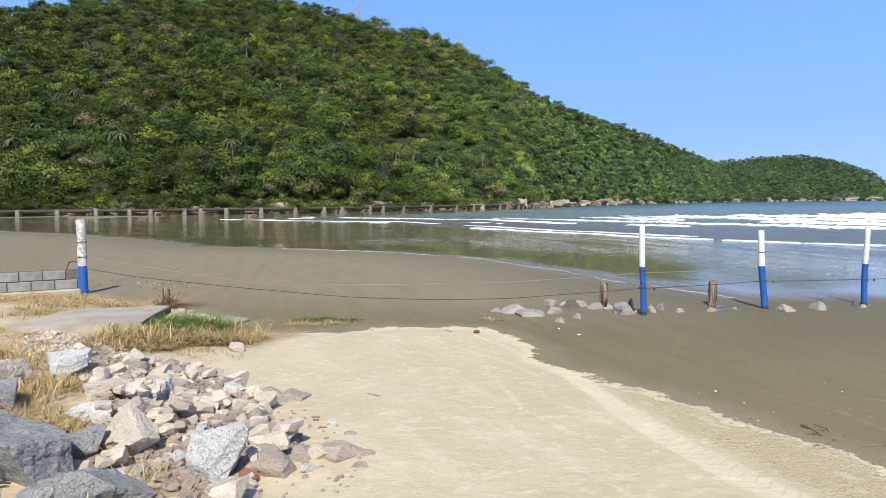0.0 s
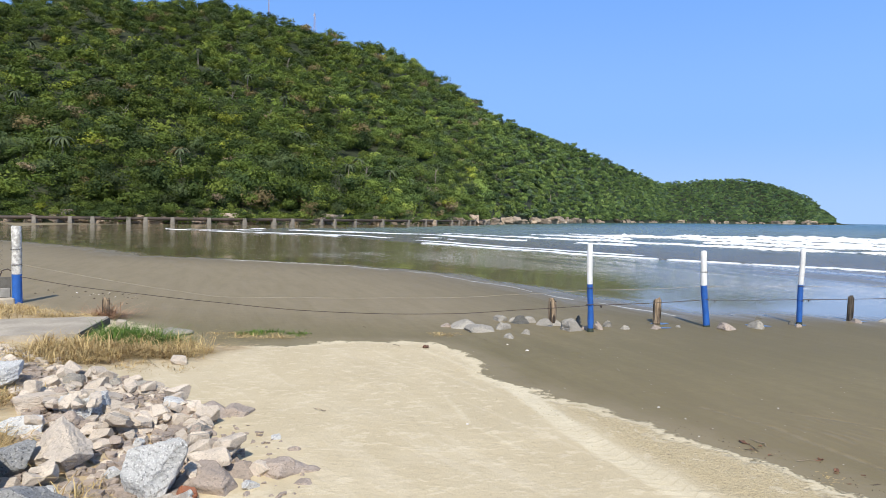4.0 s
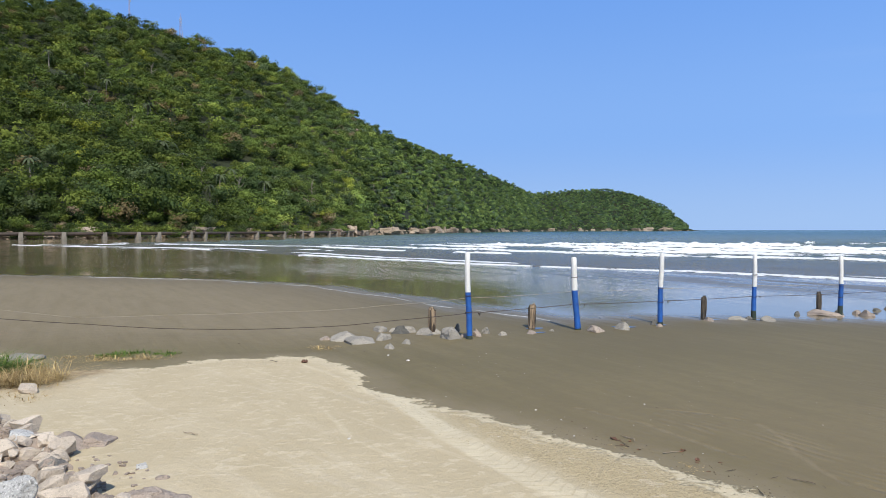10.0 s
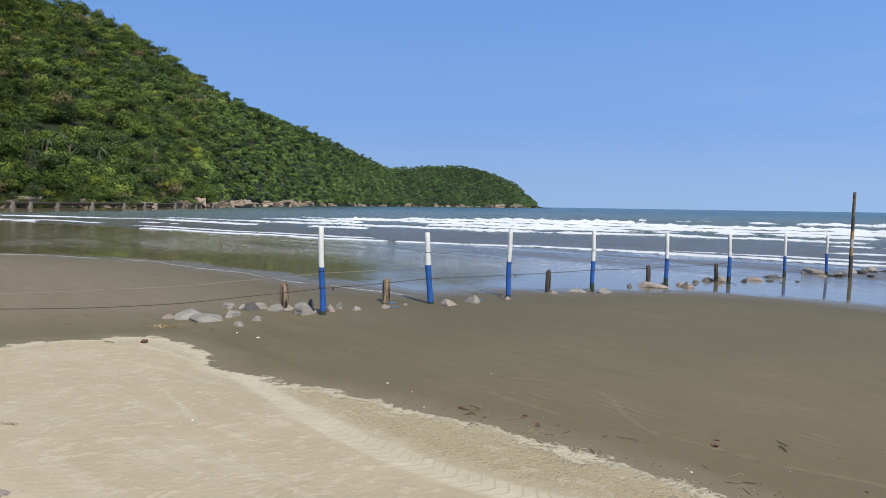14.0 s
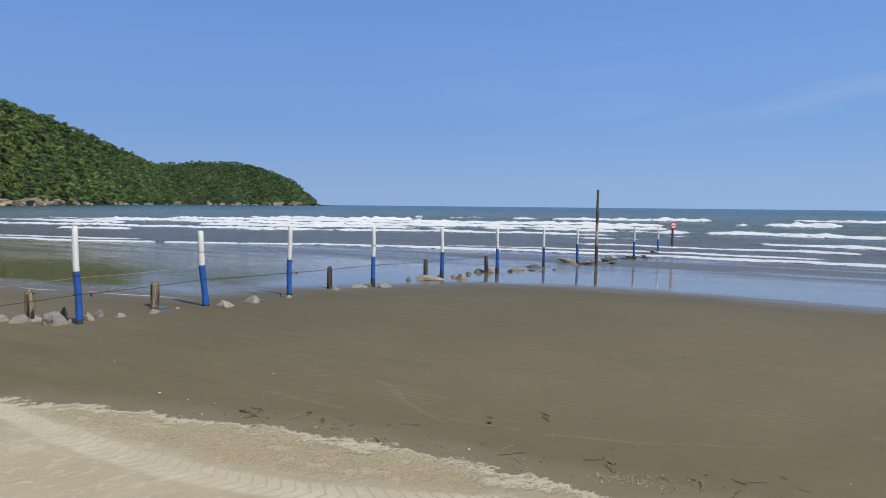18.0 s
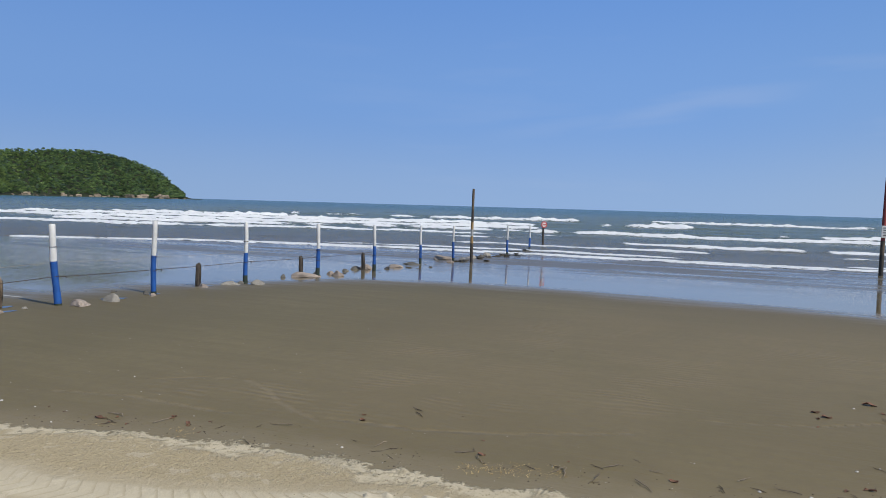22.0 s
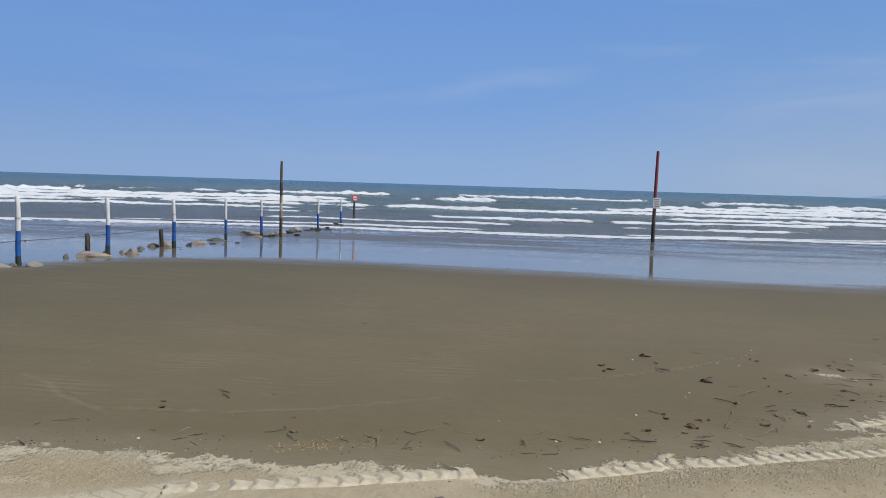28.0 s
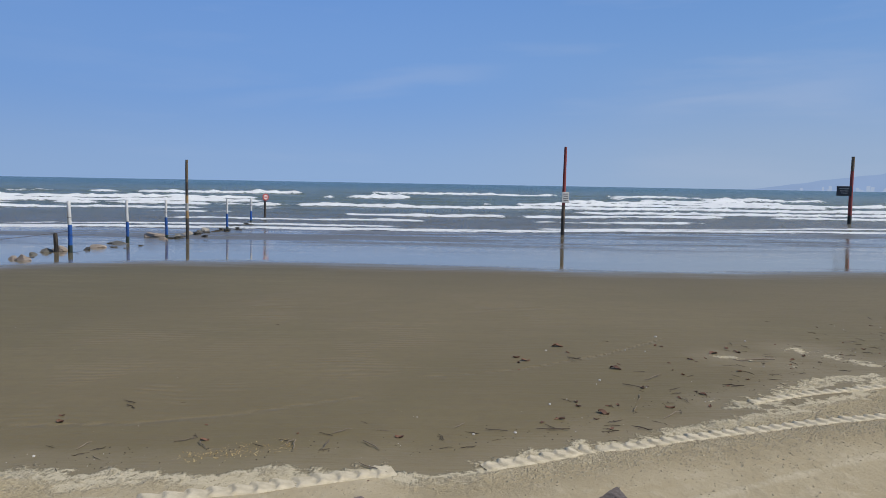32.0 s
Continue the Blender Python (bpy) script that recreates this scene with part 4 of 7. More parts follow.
k = Nodes("shallow_puddle")
M_PUDDLE = k.out((0.06, 0.052, 0.04), 0.04, k.bump(k.noise(k.place(), 9.0, 3), 0.05, 0.01), Specular_IOR_Level=0.35)
for i, (x, y, w, d) in enumerate(((4.66, 13.0, 0.46, 0.30), (7.55, 13.30, 0.36, 0.3), (6.6, 13.05, 0.5, 0.34), (9.3, 14.2, 0.5, 0.35), (10.45, 14.1, 0.6, 0.3), (13.3, 14.9, 0.7, 0.4), (4.5, 12.45, 0.5, 0.2), (16.9, 15.9, 0.9, 0.5))):
    rg = random.Random(400 + i)
    bm = bmesh.new()
    rim = []
    for q in range(18):
        a = 2 * math.pi * q / 18
        r = 0.5 * (0.8 + 0.2 * math.sin(2 * a + i) + rg.uniform(-0.1, 0.1))
        rim.append(bm.verts.new((w * r * math.cos(a), d * r * math.sin(a), 0)))
    bm.faces.new(rim)
    for v in rim:
        v.co.z = gz(x + v.co.x, y + v.co.y) - gz(x, y) + 0.004
    tagged(part("puddle", bm, M_PUDDLE, None, "", pose(x, y, gz(x, y))), "shallow clear puddle in the scour round the fence", "puddle", "puddles along the fence")


M_CORD = plain("pale_cord", (0.42, 0.37, 0.28), (0.32, 0.28, 0.21), 0.8, 30.0, 200.0, 0.2, 0.002, 0.1)


def wire(name, knots, sag, radius, label):
    pts = []
    for a, b in zip(knots, knots[1:]):
        n = 10
        for i in range(n):
            k = i / n
            p = Vector(a).lerp(Vector(b), k)
            p.z -= sag * 4 * k * (1 - k) * (Vector(b) - Vector(a)).length / 3
            pts.append(p)
    pts.append(Vector(knots[-1]))
    bm = tube(pts, [radius] * len(pts), 5, 0.0, 0)
    me = bpy.data.meshes.new(name)
    bm.to_mesh(me)
    bm.free()
    me.materials.append(M_CORD if radius < 0.004 else M_WIRE)
    return tagged(new(name, me), label, "fence wire", "strands of the beach fence")


def on_post(i, h):
    x, y, ht, lx, ly = POSTS[i]
    return (x + lx * h / ht, y + 0.06, gz(x, y) + h)


LEFT_POST = (-7.71, 13.52)
lz = gz(*LEFT_POST)
sagging = [(-7.6, 13.44, lz + 0.52), (-6.55, 13.33, lz + 0.36), (-5.22, 13.11, 0.44), (-3.5, 12.82, 0.31), (-2.18, 12.6, 0.225), (-0.59, 12.34, 0.205), (0.72, 12.12, 0.25), (1.69, 11.96, 0.34)]
wire("low_wire", sagging + [on_post(0, 0.45), on_post(1, 0.50), on_post(2, 0.49), on_post(3, 0.52), on_post(4, 0.56), on_post(5, 0.62)], 0.012, 0.0065, "sagging rusty wire strung low from post to post")
wire("high_wire", [(-7.6, 13.5, lz + 0.75), (-3.72, 12.86, 0.43), (-2.17, 12.6, 0.46), (-0.45, 12.32, 0.50), (0.77, 12.12, 0.54), (1.46, 12.0, 0.60), on_post(0, 0.72), on_post(1, 0.76), on_post(2, 0.76), on_post(3, 0.78), on_post(4, 0.8)], 0.02, 0.003, "thin pale slack wire strung higher along the posts")
for k, (i, h) in enumerate(((0, 0.45), (1, 0.5), (2, 0.49), (3, 0.52))):
    x, y, z = on_post(i, h)
    bm = tube([(0.2, 0.0, 0.0), (0.215, 0.01, -0.02), (0.21, 0.0, -0.05)], [0.012, 0.018, 0.008], 6, 0.3, k)
    tagged(part("wire_knot", bm, M_WIRE, None, "", pose(x, y, z + 0.005)), "dark twisted knot hanging on the fence wire", "wire knot", "knots on the fence wire")


# ---- stones: shared angular shapes ----
def split_block(seed, cuts, near, far, flat):
    """A block about 1 wide broken along random planes."""
    rng = random.Random(seed)
    bm = bmesh.new()
    bmesh.ops.create_cube(bm, size=1.0)
    for v in bm.verts:
        v.co += Vector((rng.uniform(-0.12, 0.12), rng.uniform(-0.12, 0.12), rng.uniform(-0.1, 0.1)))
    for _ in range(cuts):
        n = Vector((rng.gauss(0, 1), rng.gauss(0, 1), rng.gauss(0, 0.75))).normalized()
        cut = bmesh.ops.bisect_plane(bm, geom=list(bm.verts) + list(bm.edges) + list(bm.faces), plane_co=n * rng.uniform(near, far), plane_no=n, clear_outer=True)
        rim = [g for g in cut["geom_cut"] if isinstance(g, bmesh.types.BMEdge)]
        if len(rim) > 2:
            bmesh.ops.edgeloop_fill(bm, edges=rim)
    bmesh.ops.remove_doubles(bm, verts=bm.verts, dist=0.02)
    bmesh.ops.scale(bm, vec=(1.08, 0.9, flat), verts=bm.verts)
    return bm


def stone_mesh(name, seed, flat=0.62, points=17, soft=0.05):
    """An angular broken stone, about 1 wide, standing on z 0."""
    bm = split_block(seed, 6 + points // 3, 0.24, 0.44, flat)
    if soft:
        bmesh.ops.bevel(bm, geom=list(bm.edges), offset=soft, segments=1, affect="EDGES", clamp_overlap=True)
    bmesh.ops.triangulate(bm, faces=bm.faces)
    low = min(v.co.z for v in bm.verts)
    for v in bm.verts:
        v.co.z -= low + 0.08 * flat
    me = bpy.data.meshes.new(name)
    bm.to_mesh(me)
    bm.free()
    return me


def boulder_mesh(name, seed, flat=0.8, rough=0.10):
    """A large broken boulder: crisp split faces with a chipped, pitted skin."""
    bm = split_block(seed, 8, 0.24, 0.43, flat)
    bmesh.ops.bevel(bm, geom=list(bm.edges), offset=0.012, segments=1, affect="EDGES", clamp_overlap=True)
    bmesh.ops.triangulate(bm, faces=bm.faces)
    for _ in range(4):
        long = [e for e in bm.edges if e.calc_length() > 0.055]
        if not long:
            break
        bmesh.ops.subdivide_edges(bm, edges=long, cuts=1)
        bmesh.ops.triangulate(bm, faces=bm.faces)
    off = Vector((seed * 3.7, seed * 1.3, 0))
    for v in bm.verts:
        p = v.co.copy()
        step = math.floor(3.2 * noise.noise(p * 2.3 + off) + p.dot(Vector((0.5, 0.3, 0.8))) * 2.0) * 0.22
        k = noise.noise(p * 5 + off) * 0.5 + noise.noise(p * 13 + off) * 0.3 + noise.noise(p * 30 + off) * 0.2 + step * 0.6
        v.co = p + p.normalized() * k * rough
    low = min(v.co.z for v in bm.verts)
    for v in bm.verts:
        v.co.z -= low + 0.06
    me = bpy.data.meshes.new(name)
    bm.to_mesh(me)
    bm.free()
    return me


def lump_mesh(name, seed, peak):
    """A weathered field stone: a rounded, uneven lump with a few broken facets, about 1 wide, sunk a little."""
    rng = random.Random(seed)
    bm = bmesh.new()
    bmesh.ops.create_icosphere(bm, subdivisions=4, radius=0.5)
    planes = [(Vector((rng.gauss(0, 1), rng.gauss(0, 1), rng.uniform(-0.1, 0.9))).normalized(), rng.uniform(0.24, 0.42)) for _ in range(11)]
    off = Vector((seed * 2.9, seed * 1.7, 0))
    for v in bm.verts:
        p = v.co.copy()
        for n, d in planes:
            over = p.dot(n) - d
            if over > 0:
                p -= n * over * 0.96
        p *= 1 + 0.16 * noise.noise(p * 2.6 + off) + 0.07 * noise.noise(p * 7 + off) + 0.035 * noise.noise(p * 17 + off)
        if p.z > 0:
            p.x, p.y = p.x * (1 - peak * p.z), p.y * (1 - peak * p.z)
        v.co = (p.x * 1.12, p.y * 0.86, p.z * 0.8)
    low = min(v.co.z for v in bm.verts) * 0.35
    wide = max(v.co.x for v in bm.verts) - min(v.co.x for v in bm.verts)
    for v in bm.verts:
        v.co = (v.co.x * 1.2 / wide, v.co.y * 1.2 / wide, max(v.co.z, low) - low)
    me = bpy.data.meshes.new(name)
    bm.to_mesh(me)
    bm.free()
    return me


SHAPES = {m: [stone_mesh("stone", 100 * j + i, 0.62 + 0.05 * (i % 6), 15 + 3 * (i % 3), 0.022) for i in range(9)] for j, m in enumerate(("pale", "grey"))}
SHAPES.update({m: [lump_mesh("stone", 500 + 20 * j + i, 0.08 + 0.16 * (i % 4)) for i in range(9)] for j, m in enumerate(("brown", "worn", "dark"))})
M_DARK_STONE = granite_material("dark_wet_stone", 0.26, (1.0, 0.95, 0.82), 0.5)
for kind_, mat_ in (("pale", M_PALE_ROCK), ("brown", M_BROWN_ROCK), ("grey", M_GRANITE), ("worn", M_WORN), ("dark", M_DARK_STONE)):
    for me in SHAPES[kind_]:
        me.materials.append(mat_)
STONE_LABEL = {"pale": "angular pale buff broken stone lying in the rubble", "brown": "brown sandy broken stone half sunk in the sand", "grey": "blue-grey broken granite stone lying in the rubble", "worn": "weathered grey stone lying in the rubble", "dark": "dark wet stone lying on the sand"}


def stone(kind, shape, x, y, z, w, h, turn, name="rubble_stone", group="rubble beside the track", label="", tilt=0.0):
    me = SHAPES[kind][shape % 9]
    full = max(v.co.z for v in me.vertices)
    ob = new(name, me)
    ob.matrix_basis = pose(x, y, z, tilt, tilt * 0.6, turn) @ Matrix.Diagonal((w, w, h / full, 1))
    return tagged(ob, label or STONE_LABEL[kind], "stone", group)


# large boulders of the bank: x, y, width, depth, height, turn, material, label
BOULDERS = [(-1.70, 4.38, 0.47, 0.42, 0.40, 20, M_GRANITE, "large pale grey speckled granite block lying on rubble"),
            (-2.42, 4.66, 0.52, 0.42, 0.34, 70, M_PALE_ROCK, "large buff angular boulder lying among the rubble"),
            (-2.98, 4.15, 0.86, 0.62, 0.40, 150, M_GRANITE_DARK, "big dark grey granite boulder beside dry straw"),
            (-2.26, 3.82, 0.66, 0.46, 0.27, 235, M_GRANITE_DARK, "long dark grey granite slab leaning in the rubble"),
            (-2.50, 3.66, 0.34, 0.30, 0.18, 10, M_GRANITE_DARK, "small grey granite boulder beside the large one"),
            (-3.93, 6.46, 0.50, 0.36, 0.26, 15, M_GRANITE, "blue-grey granite boulder in dry straw"),
            (-2.88, 5.84, 0.48, 0.34, 0.18, 190, M_GRANITE, "low blue-grey granite stone amid pale rubble"),
            (-3.2, 6.0, 0.52, 0.34, 0.18, 40, M_PALE_ROCK, "flat pale stone slab in the rubble"),
            (-4.2, 6.05, 0.46, 0.36, 0.28, 80, M_PALE_ROCK, "pale buff boulder in dry straw"),
            (-3.85, 5.35, 0.34, 0.28, 0.24, 120, M_GRANITE_DARK, "grey boulder half hidden by straw"),
            (-2.66, 4.52, 0.34, 0.28, 0.22, 300, M_GRANITE_DARK, "dark grey broken stone beside the buff boulder"),
            (-3.05, 5.28, 0.40, 0.30, 0.16, 200, M_GRANITE, "flat blue-grey stone amid the rubble"),
            (3.76, 0.04, 0.38, 0.34, 0.155, 30, M_DULL_ROCK, "dull brown rock sunk in the dry sand"),
            (3.56, 1.39, 0.22, 0.2, 0.05, 80, M_DULL_ROCK, "small brown rock sunk in dry sand")]
for i, (x, y, w, d, h, turn, mat_, label) in enumerate(BOULDERS):
    me = boulder_mesh("boulder", 3 + i, 0.8, 0.06)
    me.materials.append(mat_)
    ob = new("boulder", me)
    top = max(v.co.z for v in me.vertices)
    ob.matrix_basis = pose(x, y, gz(x, y) - 0.03, 0, 0, turn) @ Matrix.Diagonal((w / 1.1, d / 1.0, h / top, 1))
    tagged(ob, label, "boulder", "boulders of the bank")

PLACED = [(b[0], b[1], max(b[2], b[3]) * 0.5, b[4]) for b in BOULDERS]
LOW_STONES = [("brown", -2.28, 6.05, 0.50, 0.13), ("brown", -1.88, 6.15, 0.36, 0.11), ("brown", -1.67, 6.22, 0.28, 0.09), ("brown", -0.97, 4.74, 0.36, 0.11), ("brown", -0.82, 4.78, 0.2, 0.04),
              ("brown", -1.38, 4.52, 0.44, 0.15), ("brown", -1.24, 4.72, 0.24, 0.09), ("grey", -1.11, 4.46, 0.13, 0.06), ("pale", -2.78, 8.05, 0.2, 0.11), ("pale", -1.1, 4.7, 0.2, 0.10),
              ("worn", -3.74, 10.5, 0.50, 0.12), ("brown", -0.78, 4.55, 0.14, 0.03), ("grey", -1.15, 5.45, 0.10, 0.05), ("brown", -0.95, 5.2, 0.10, 0.04), ("brown", -1.45, 4.05, 0.26, 0.08)]
for i, (kind_, x, y, w, h) in enumerate(LOW_STONES):
    stone(kind_, i, x, y, gz(x, y) - 0.015, w, h, 57 * i)
    PLACED.append((x, y, w * 0.45, h))


def inside(x, y, poly):
    c = False
    for (ax, ay), (bx, by) in zip(poly, poly[1:] + poly[:1]):
        if (ay > y) != (by > y) and x < (bx - ax) * (y - ay) / (by - ay) + ax:
            c = not c
    return c


RUBBLE = [(-4.6, 7.5), (-3.5, 7.3), (-2.7, 7.0), (-2.3, 6.5), (-1.75, 5.9), (-1.65, 5.45), (-1.3, 5.15), (-1.35, 4.7), (-1.45, 4.3), (-1.35, 3.9), (-1.5, 3.4), (-2.3, 3.3), (-2.7, 4.6), (-3.2, 5.6), (-3.8, 6.5)]
rng = random.Random(8)
tries, made = 0, 0
while made < 298 and tries < 12000:
    tries += 1
    x, y = rng.uniform(-4.7, -1.2), rng.uniform(3.3, 7.6)
    if not inside(x, y, RUBBLE):
        continue
    w = rng.choice((0.09, 0.10, 0.11, 0.12, 0.13, 0.15, 0.17, 0.20, 0.23)) * rng.uniform(0.9, 1.1)
    z = gz(x, y) - 0.02
    hidden = False
    for qx, qy, r, h in PLACED:
        d = math.hypot(x - qx, y - qy)
        if h > 0.25 and d < r * 0.85 + w * 0.3:
            hidden = True
        if d < (r + w * 0.4) * 0.72:
            z = max(z, gz(qx, qy) + h * 0.62 - 0.02)
    if hidden or z > gz(x, y) + 0.15:
        continue
    h = w * rng.uniform(0.38, 0.62)
    stone(rng.choice(("pale",) * 14 + ("brown",) + ("grey",) + ("worn",)), rng.randrange(9), x, y, z, w, h, rng.uniform(0, 360), tilt=rng.uniform(-22, 22))
    PLACED.append((x, y, w * 0.5, z - gz(x, y) + h))
    made += 1



def chips(name, poly, count, sizes, material, seed, label):
    """Small angular chips filling the gaps of the rubble, joined."""
    rg = np.random.RandomState(seed)
    src = [stone_mesh("chip", 900 + i, 0.6, 9, 0.0) for i in range(6)]
    shapes = []
    for me in src:
        me.calc_loop_triangles()
        shapes.append((np.array([v.co[:] for v in me.vertices]), np.array([t.vertices[:] for t in me.loop_triangles])))
    xs, ys = [p[0] for p in poly], [p[1] for p in poly]
    verts, faces, n, made_ = [], [], 0, 0
    while made_ < count:
        x, y = rg.uniform(min(xs), max(xs)), rg.uniform(min(ys), max(ys))
        if not inside(x, y, poly):
            continue
        v, f = shapes[rg.randint(6)]
        s_, t_ = rg.uniform(*sizes), rg.uniform(0, 6.28)
        c, q = math.cos(t_) * s_, math.sin(t_) * s_
        verts.append(np.stack([v[:, 0] * c - v[:, 1] * q + x, v[:, 0] * q + v[:, 1] * c + y, v[:, 2] * s_ + gz(x, y) - 0.008], 1))
        faces.append(f + n)
        n += len(v)
        made_ += 1
    me = big_mesh(name, np.concatenate(verts), np.concatenate(faces), False)
    me.materials.append(material)
    tagged(new(name, me), label, "stone chips", kind="stuff")


chips("rubble_chips", RUBBLE, 1900, (0.03, 0.095), M_BROWN_ROCK, 5, "brownish stone chips filling the gaps of the rubble")
chips("rubble_chips", [(-1.8, 6.3), (-1.0, 5.3), (-0.7, 4.5), (-1.0, 3.6), (-1.6, 3.4), (-1.5, 5.0)], 130, (0.015, 0.05), M_BROWN_ROCK, 6, "brownish stone chips scattered on the sand")
chips("rubble_chips", [(-6.0, 9.3), (-4.5, 8.0), (-3.6, 7.4), (-5.0, 7.3)], 160, (0.03, 0.10), M_PALE_ROCK, 7, "pale stones scattered over sandy soil")

M_BRICK = plain("red_brick", (0.36, 0.14, 0.07), (0.28, 0.11, 0.06), 0.9, 9.0, 60.0, 0.6, 0.01, 0.1)
bm = bmesh.new()
bmesh.ops.create_cube(bm, size=1.0)
bmesh.ops.scale(bm, vec=(0.11, 0.09, 0.07), verts=bm.verts)
bmesh.ops.bevel(bm, geom=list(bm.edges), offset=0.012, segments=2, affect="EDGES")
tagged(part("brick_fragment", bm, M_BRICK, None, "", pose(-1.45, 4.26, gz(-1.45, 4.26) + 0.035, 12, 20, 30)), "worn red brick fragment beside the granite block", "brick")

# stones along the foot of the fence: kind, x, y, width, height
FENCE_STONES = [("worn", 0.87, 11.88, 0.45, 0.18), ("worn", 1.06, 11.61, 0.63, 0.12), ("worn", 1.46, 11.89, 0.33, 0.15), ("worn", 1.55, 12.86, 0.24, 0.14), ("dark", 1.88, 12.59, 0.3, 0.18), ("worn", 2.06, 12.69, 0.25, 0.15), ("worn", 1.81, 11.39, 0.21, 0.1), ("worn", 1.45, 10.9, 0.15, 0.11),
                ("worn", 2.32, 12.36, 0.28, 0.15), ("worn", 2.53, 12.45, 0.25, 0.14), ("worn", 2.7, 11.9, 0.42, 0.25), ("dark", 2.98, 12.63, 0.13, 0.21), ("brown", 3.21, 12.1, 0.19, 0.16), ("worn", 3.47, 12.4, 0.14, 0.15), ("worn", 3.73, 12.18, 0.16, 0.09), ("brown", 4.37, 12.39, 0.33, 0.08),
                ("brown", 0.51, 11.95, 0.2, 0.08), ("worn", 1.8, 12.77, 0.16, 0.09), ("brown", 2.98, 12.06, 0.19, 0.07), ("brown", 5.7, 12.54, 0.38, 0.14), ("worn", 6.41, 12.76, 0.34, 0.2), ("dark", 7.13, 14.08, 0.1, 0.07), ("dark", 7.45, 13.39, 0.15, 0.12), ("brown", 7.39, 13.03, 0.15, 0.08),
                ("brown", 9.19, 13.99, 0.33, 0.1), ("worn", 9.99, 14.13, 0.41, 0.11), ("dark", 10.39, 14.22, 0.17, 0.09), ("worn", 10.59, 13.8, 0.32, 0.15), ("worn", 4.87, 12.6, 0.11, 0.05), ("dark", 12.43, 15.14, 0.16, 0.12), ("brown", 13.1, 15.03, 0.75, 0.17), ("dark", 13.86, 15.39, 0.26, 0.14),
                ("brown", 14.43, 15.38, 0.24, 0.12), ("brown", 14.24, 14.83, 0.4, 0.2), ("dark", 15.8, 16.15, 0.22, 0.1), ("dark", 16.78, 16.59, 0.36, 0.15), ("brown", 17.2, 16.57, 0.43, 0.2), ("brown", 18.82, 16.65, 0.49, 0.13), ("dark", 20.48, 17.26, 0.67, 0.11), ("brown", 24.02, 18.5, 0.8, 0.24),
                ("dark", 24.83, 18.59, 0.35, 0.09),
                ("worn", 24.6, 17.8, 0.4, 0.16), ("worn", 26.0, 18.3, 0.4, 0.18), ("dark", 27.2, 18.6, 0.3, 0.14), ("worn", 28.4, 19.1, 0.36, 0.18), ("brown", 23.0, 17.3, 0.3, 0.12)]
for i, (kind_, x, y, w, h) in enumerate(FENCE_STONES):
    stone(kind_, i * 4 + 1, x, y, gz(x, y) - 0.03, w, h * 0.8 + 0.03, 41 * i, "fence_stone", "stones along the fence", "weathered %s stone at the foot of the beach fence" % {"worn": "grey", "brown": "brown", "dark": "dark wet"}[kind_])


# low weedy reef of wet rocks where the fence meets the water
M_REEF = plain("wet_weedy_rock", (0.085, 0.072, 0.048), (0.045, 0.042, 0.030), 0.45, 3.0, 24.0, 0.8, 0.03, 0.25)
REEF_ME = [boulder_mesh("reef_rock", 140 + i, 0.7, 0.09) for i in range(4)]
for me in REEF_ME:
    me.materials.append(M_REEF)
REEF = [((23.5, 17.2), (33.5, 19.9), 46, 0.26), ((27.5, 17.9), (31.0, 18.2), 16, 0.22), ((14.0, 15.1), (24.5, 17.6), 20, 0.22)]
rng = random.Random(77)
for (ax, ay), (bx, by), n, size in REEF:
    for i in range(n):
        k = (i + rng.uniform(0, 1)) / n
        x, y = ax + (bx - ax) * k + rng.gauss(0, 0.2), ay + (by - ay) * k + rng.gauss(0, 0.3)
        w = size * rng.uniform(0.55, 1.5)
        ob = new("reef_rock", REEF_ME[i % 4])
        top = max(v.co.z for v in ob.data.vertices)
        ob.matrix_basis = pose(x, y, max(gz(x, y), WATER_Z) - 0.05, 0, 0, rng.uniform(0, 360)) @ Matrix.Diagonal((w, w * 0.8, w * rng.uniform(0.18, 0.45) / top, 1))
        tagged(ob, "dark wet weedy rock low at the water's edge", "rock", "wet rocks at the end of the fence")

# ---- tall marker poles and signs ----
M_RED = plain("faded_red_paint", (0.34, 0.06, 0.05), (0.24, 0.05, 0.045), 0.6, 6.0, 40.0, 0.3, 0.005, 0.05)
M_OCHRE = plain("ochre_wood", (0.42, 0.27, 0.11), (0.30, 0.19, 0.09), 0.8, 8.0, 50.0, 0.5, 0.006, 0.05)
M_SIGN_RED = plain("sign_red", (0.55, 0.05, 0.04), (0.48, 0.05, 0.04), 0.5, 5.0, 30.0, 0.1, 0.002, 0.0)
M_BOARD = plain("dark_board", (0.06, 0.06, 0.065), (0.045, 0.045, 0.05), 0.6, 3.0, 30.0, 0.2, 0.003, 0.0)
M_LETTER = plain("sign_print", (0.09, 0.09, 0.10), (0.12, 0.06, 0.06), 0.6, 12.0, 60.0, 0.1, 0.001, 0.0)
M_LETTER_PALE = plain("sign_print_pale", (0.5, 0.5, 0.48), (0.42, 0.42, 0.4), 0.6, 12.0, 60.0, 0.1, 0.001, 0.0)


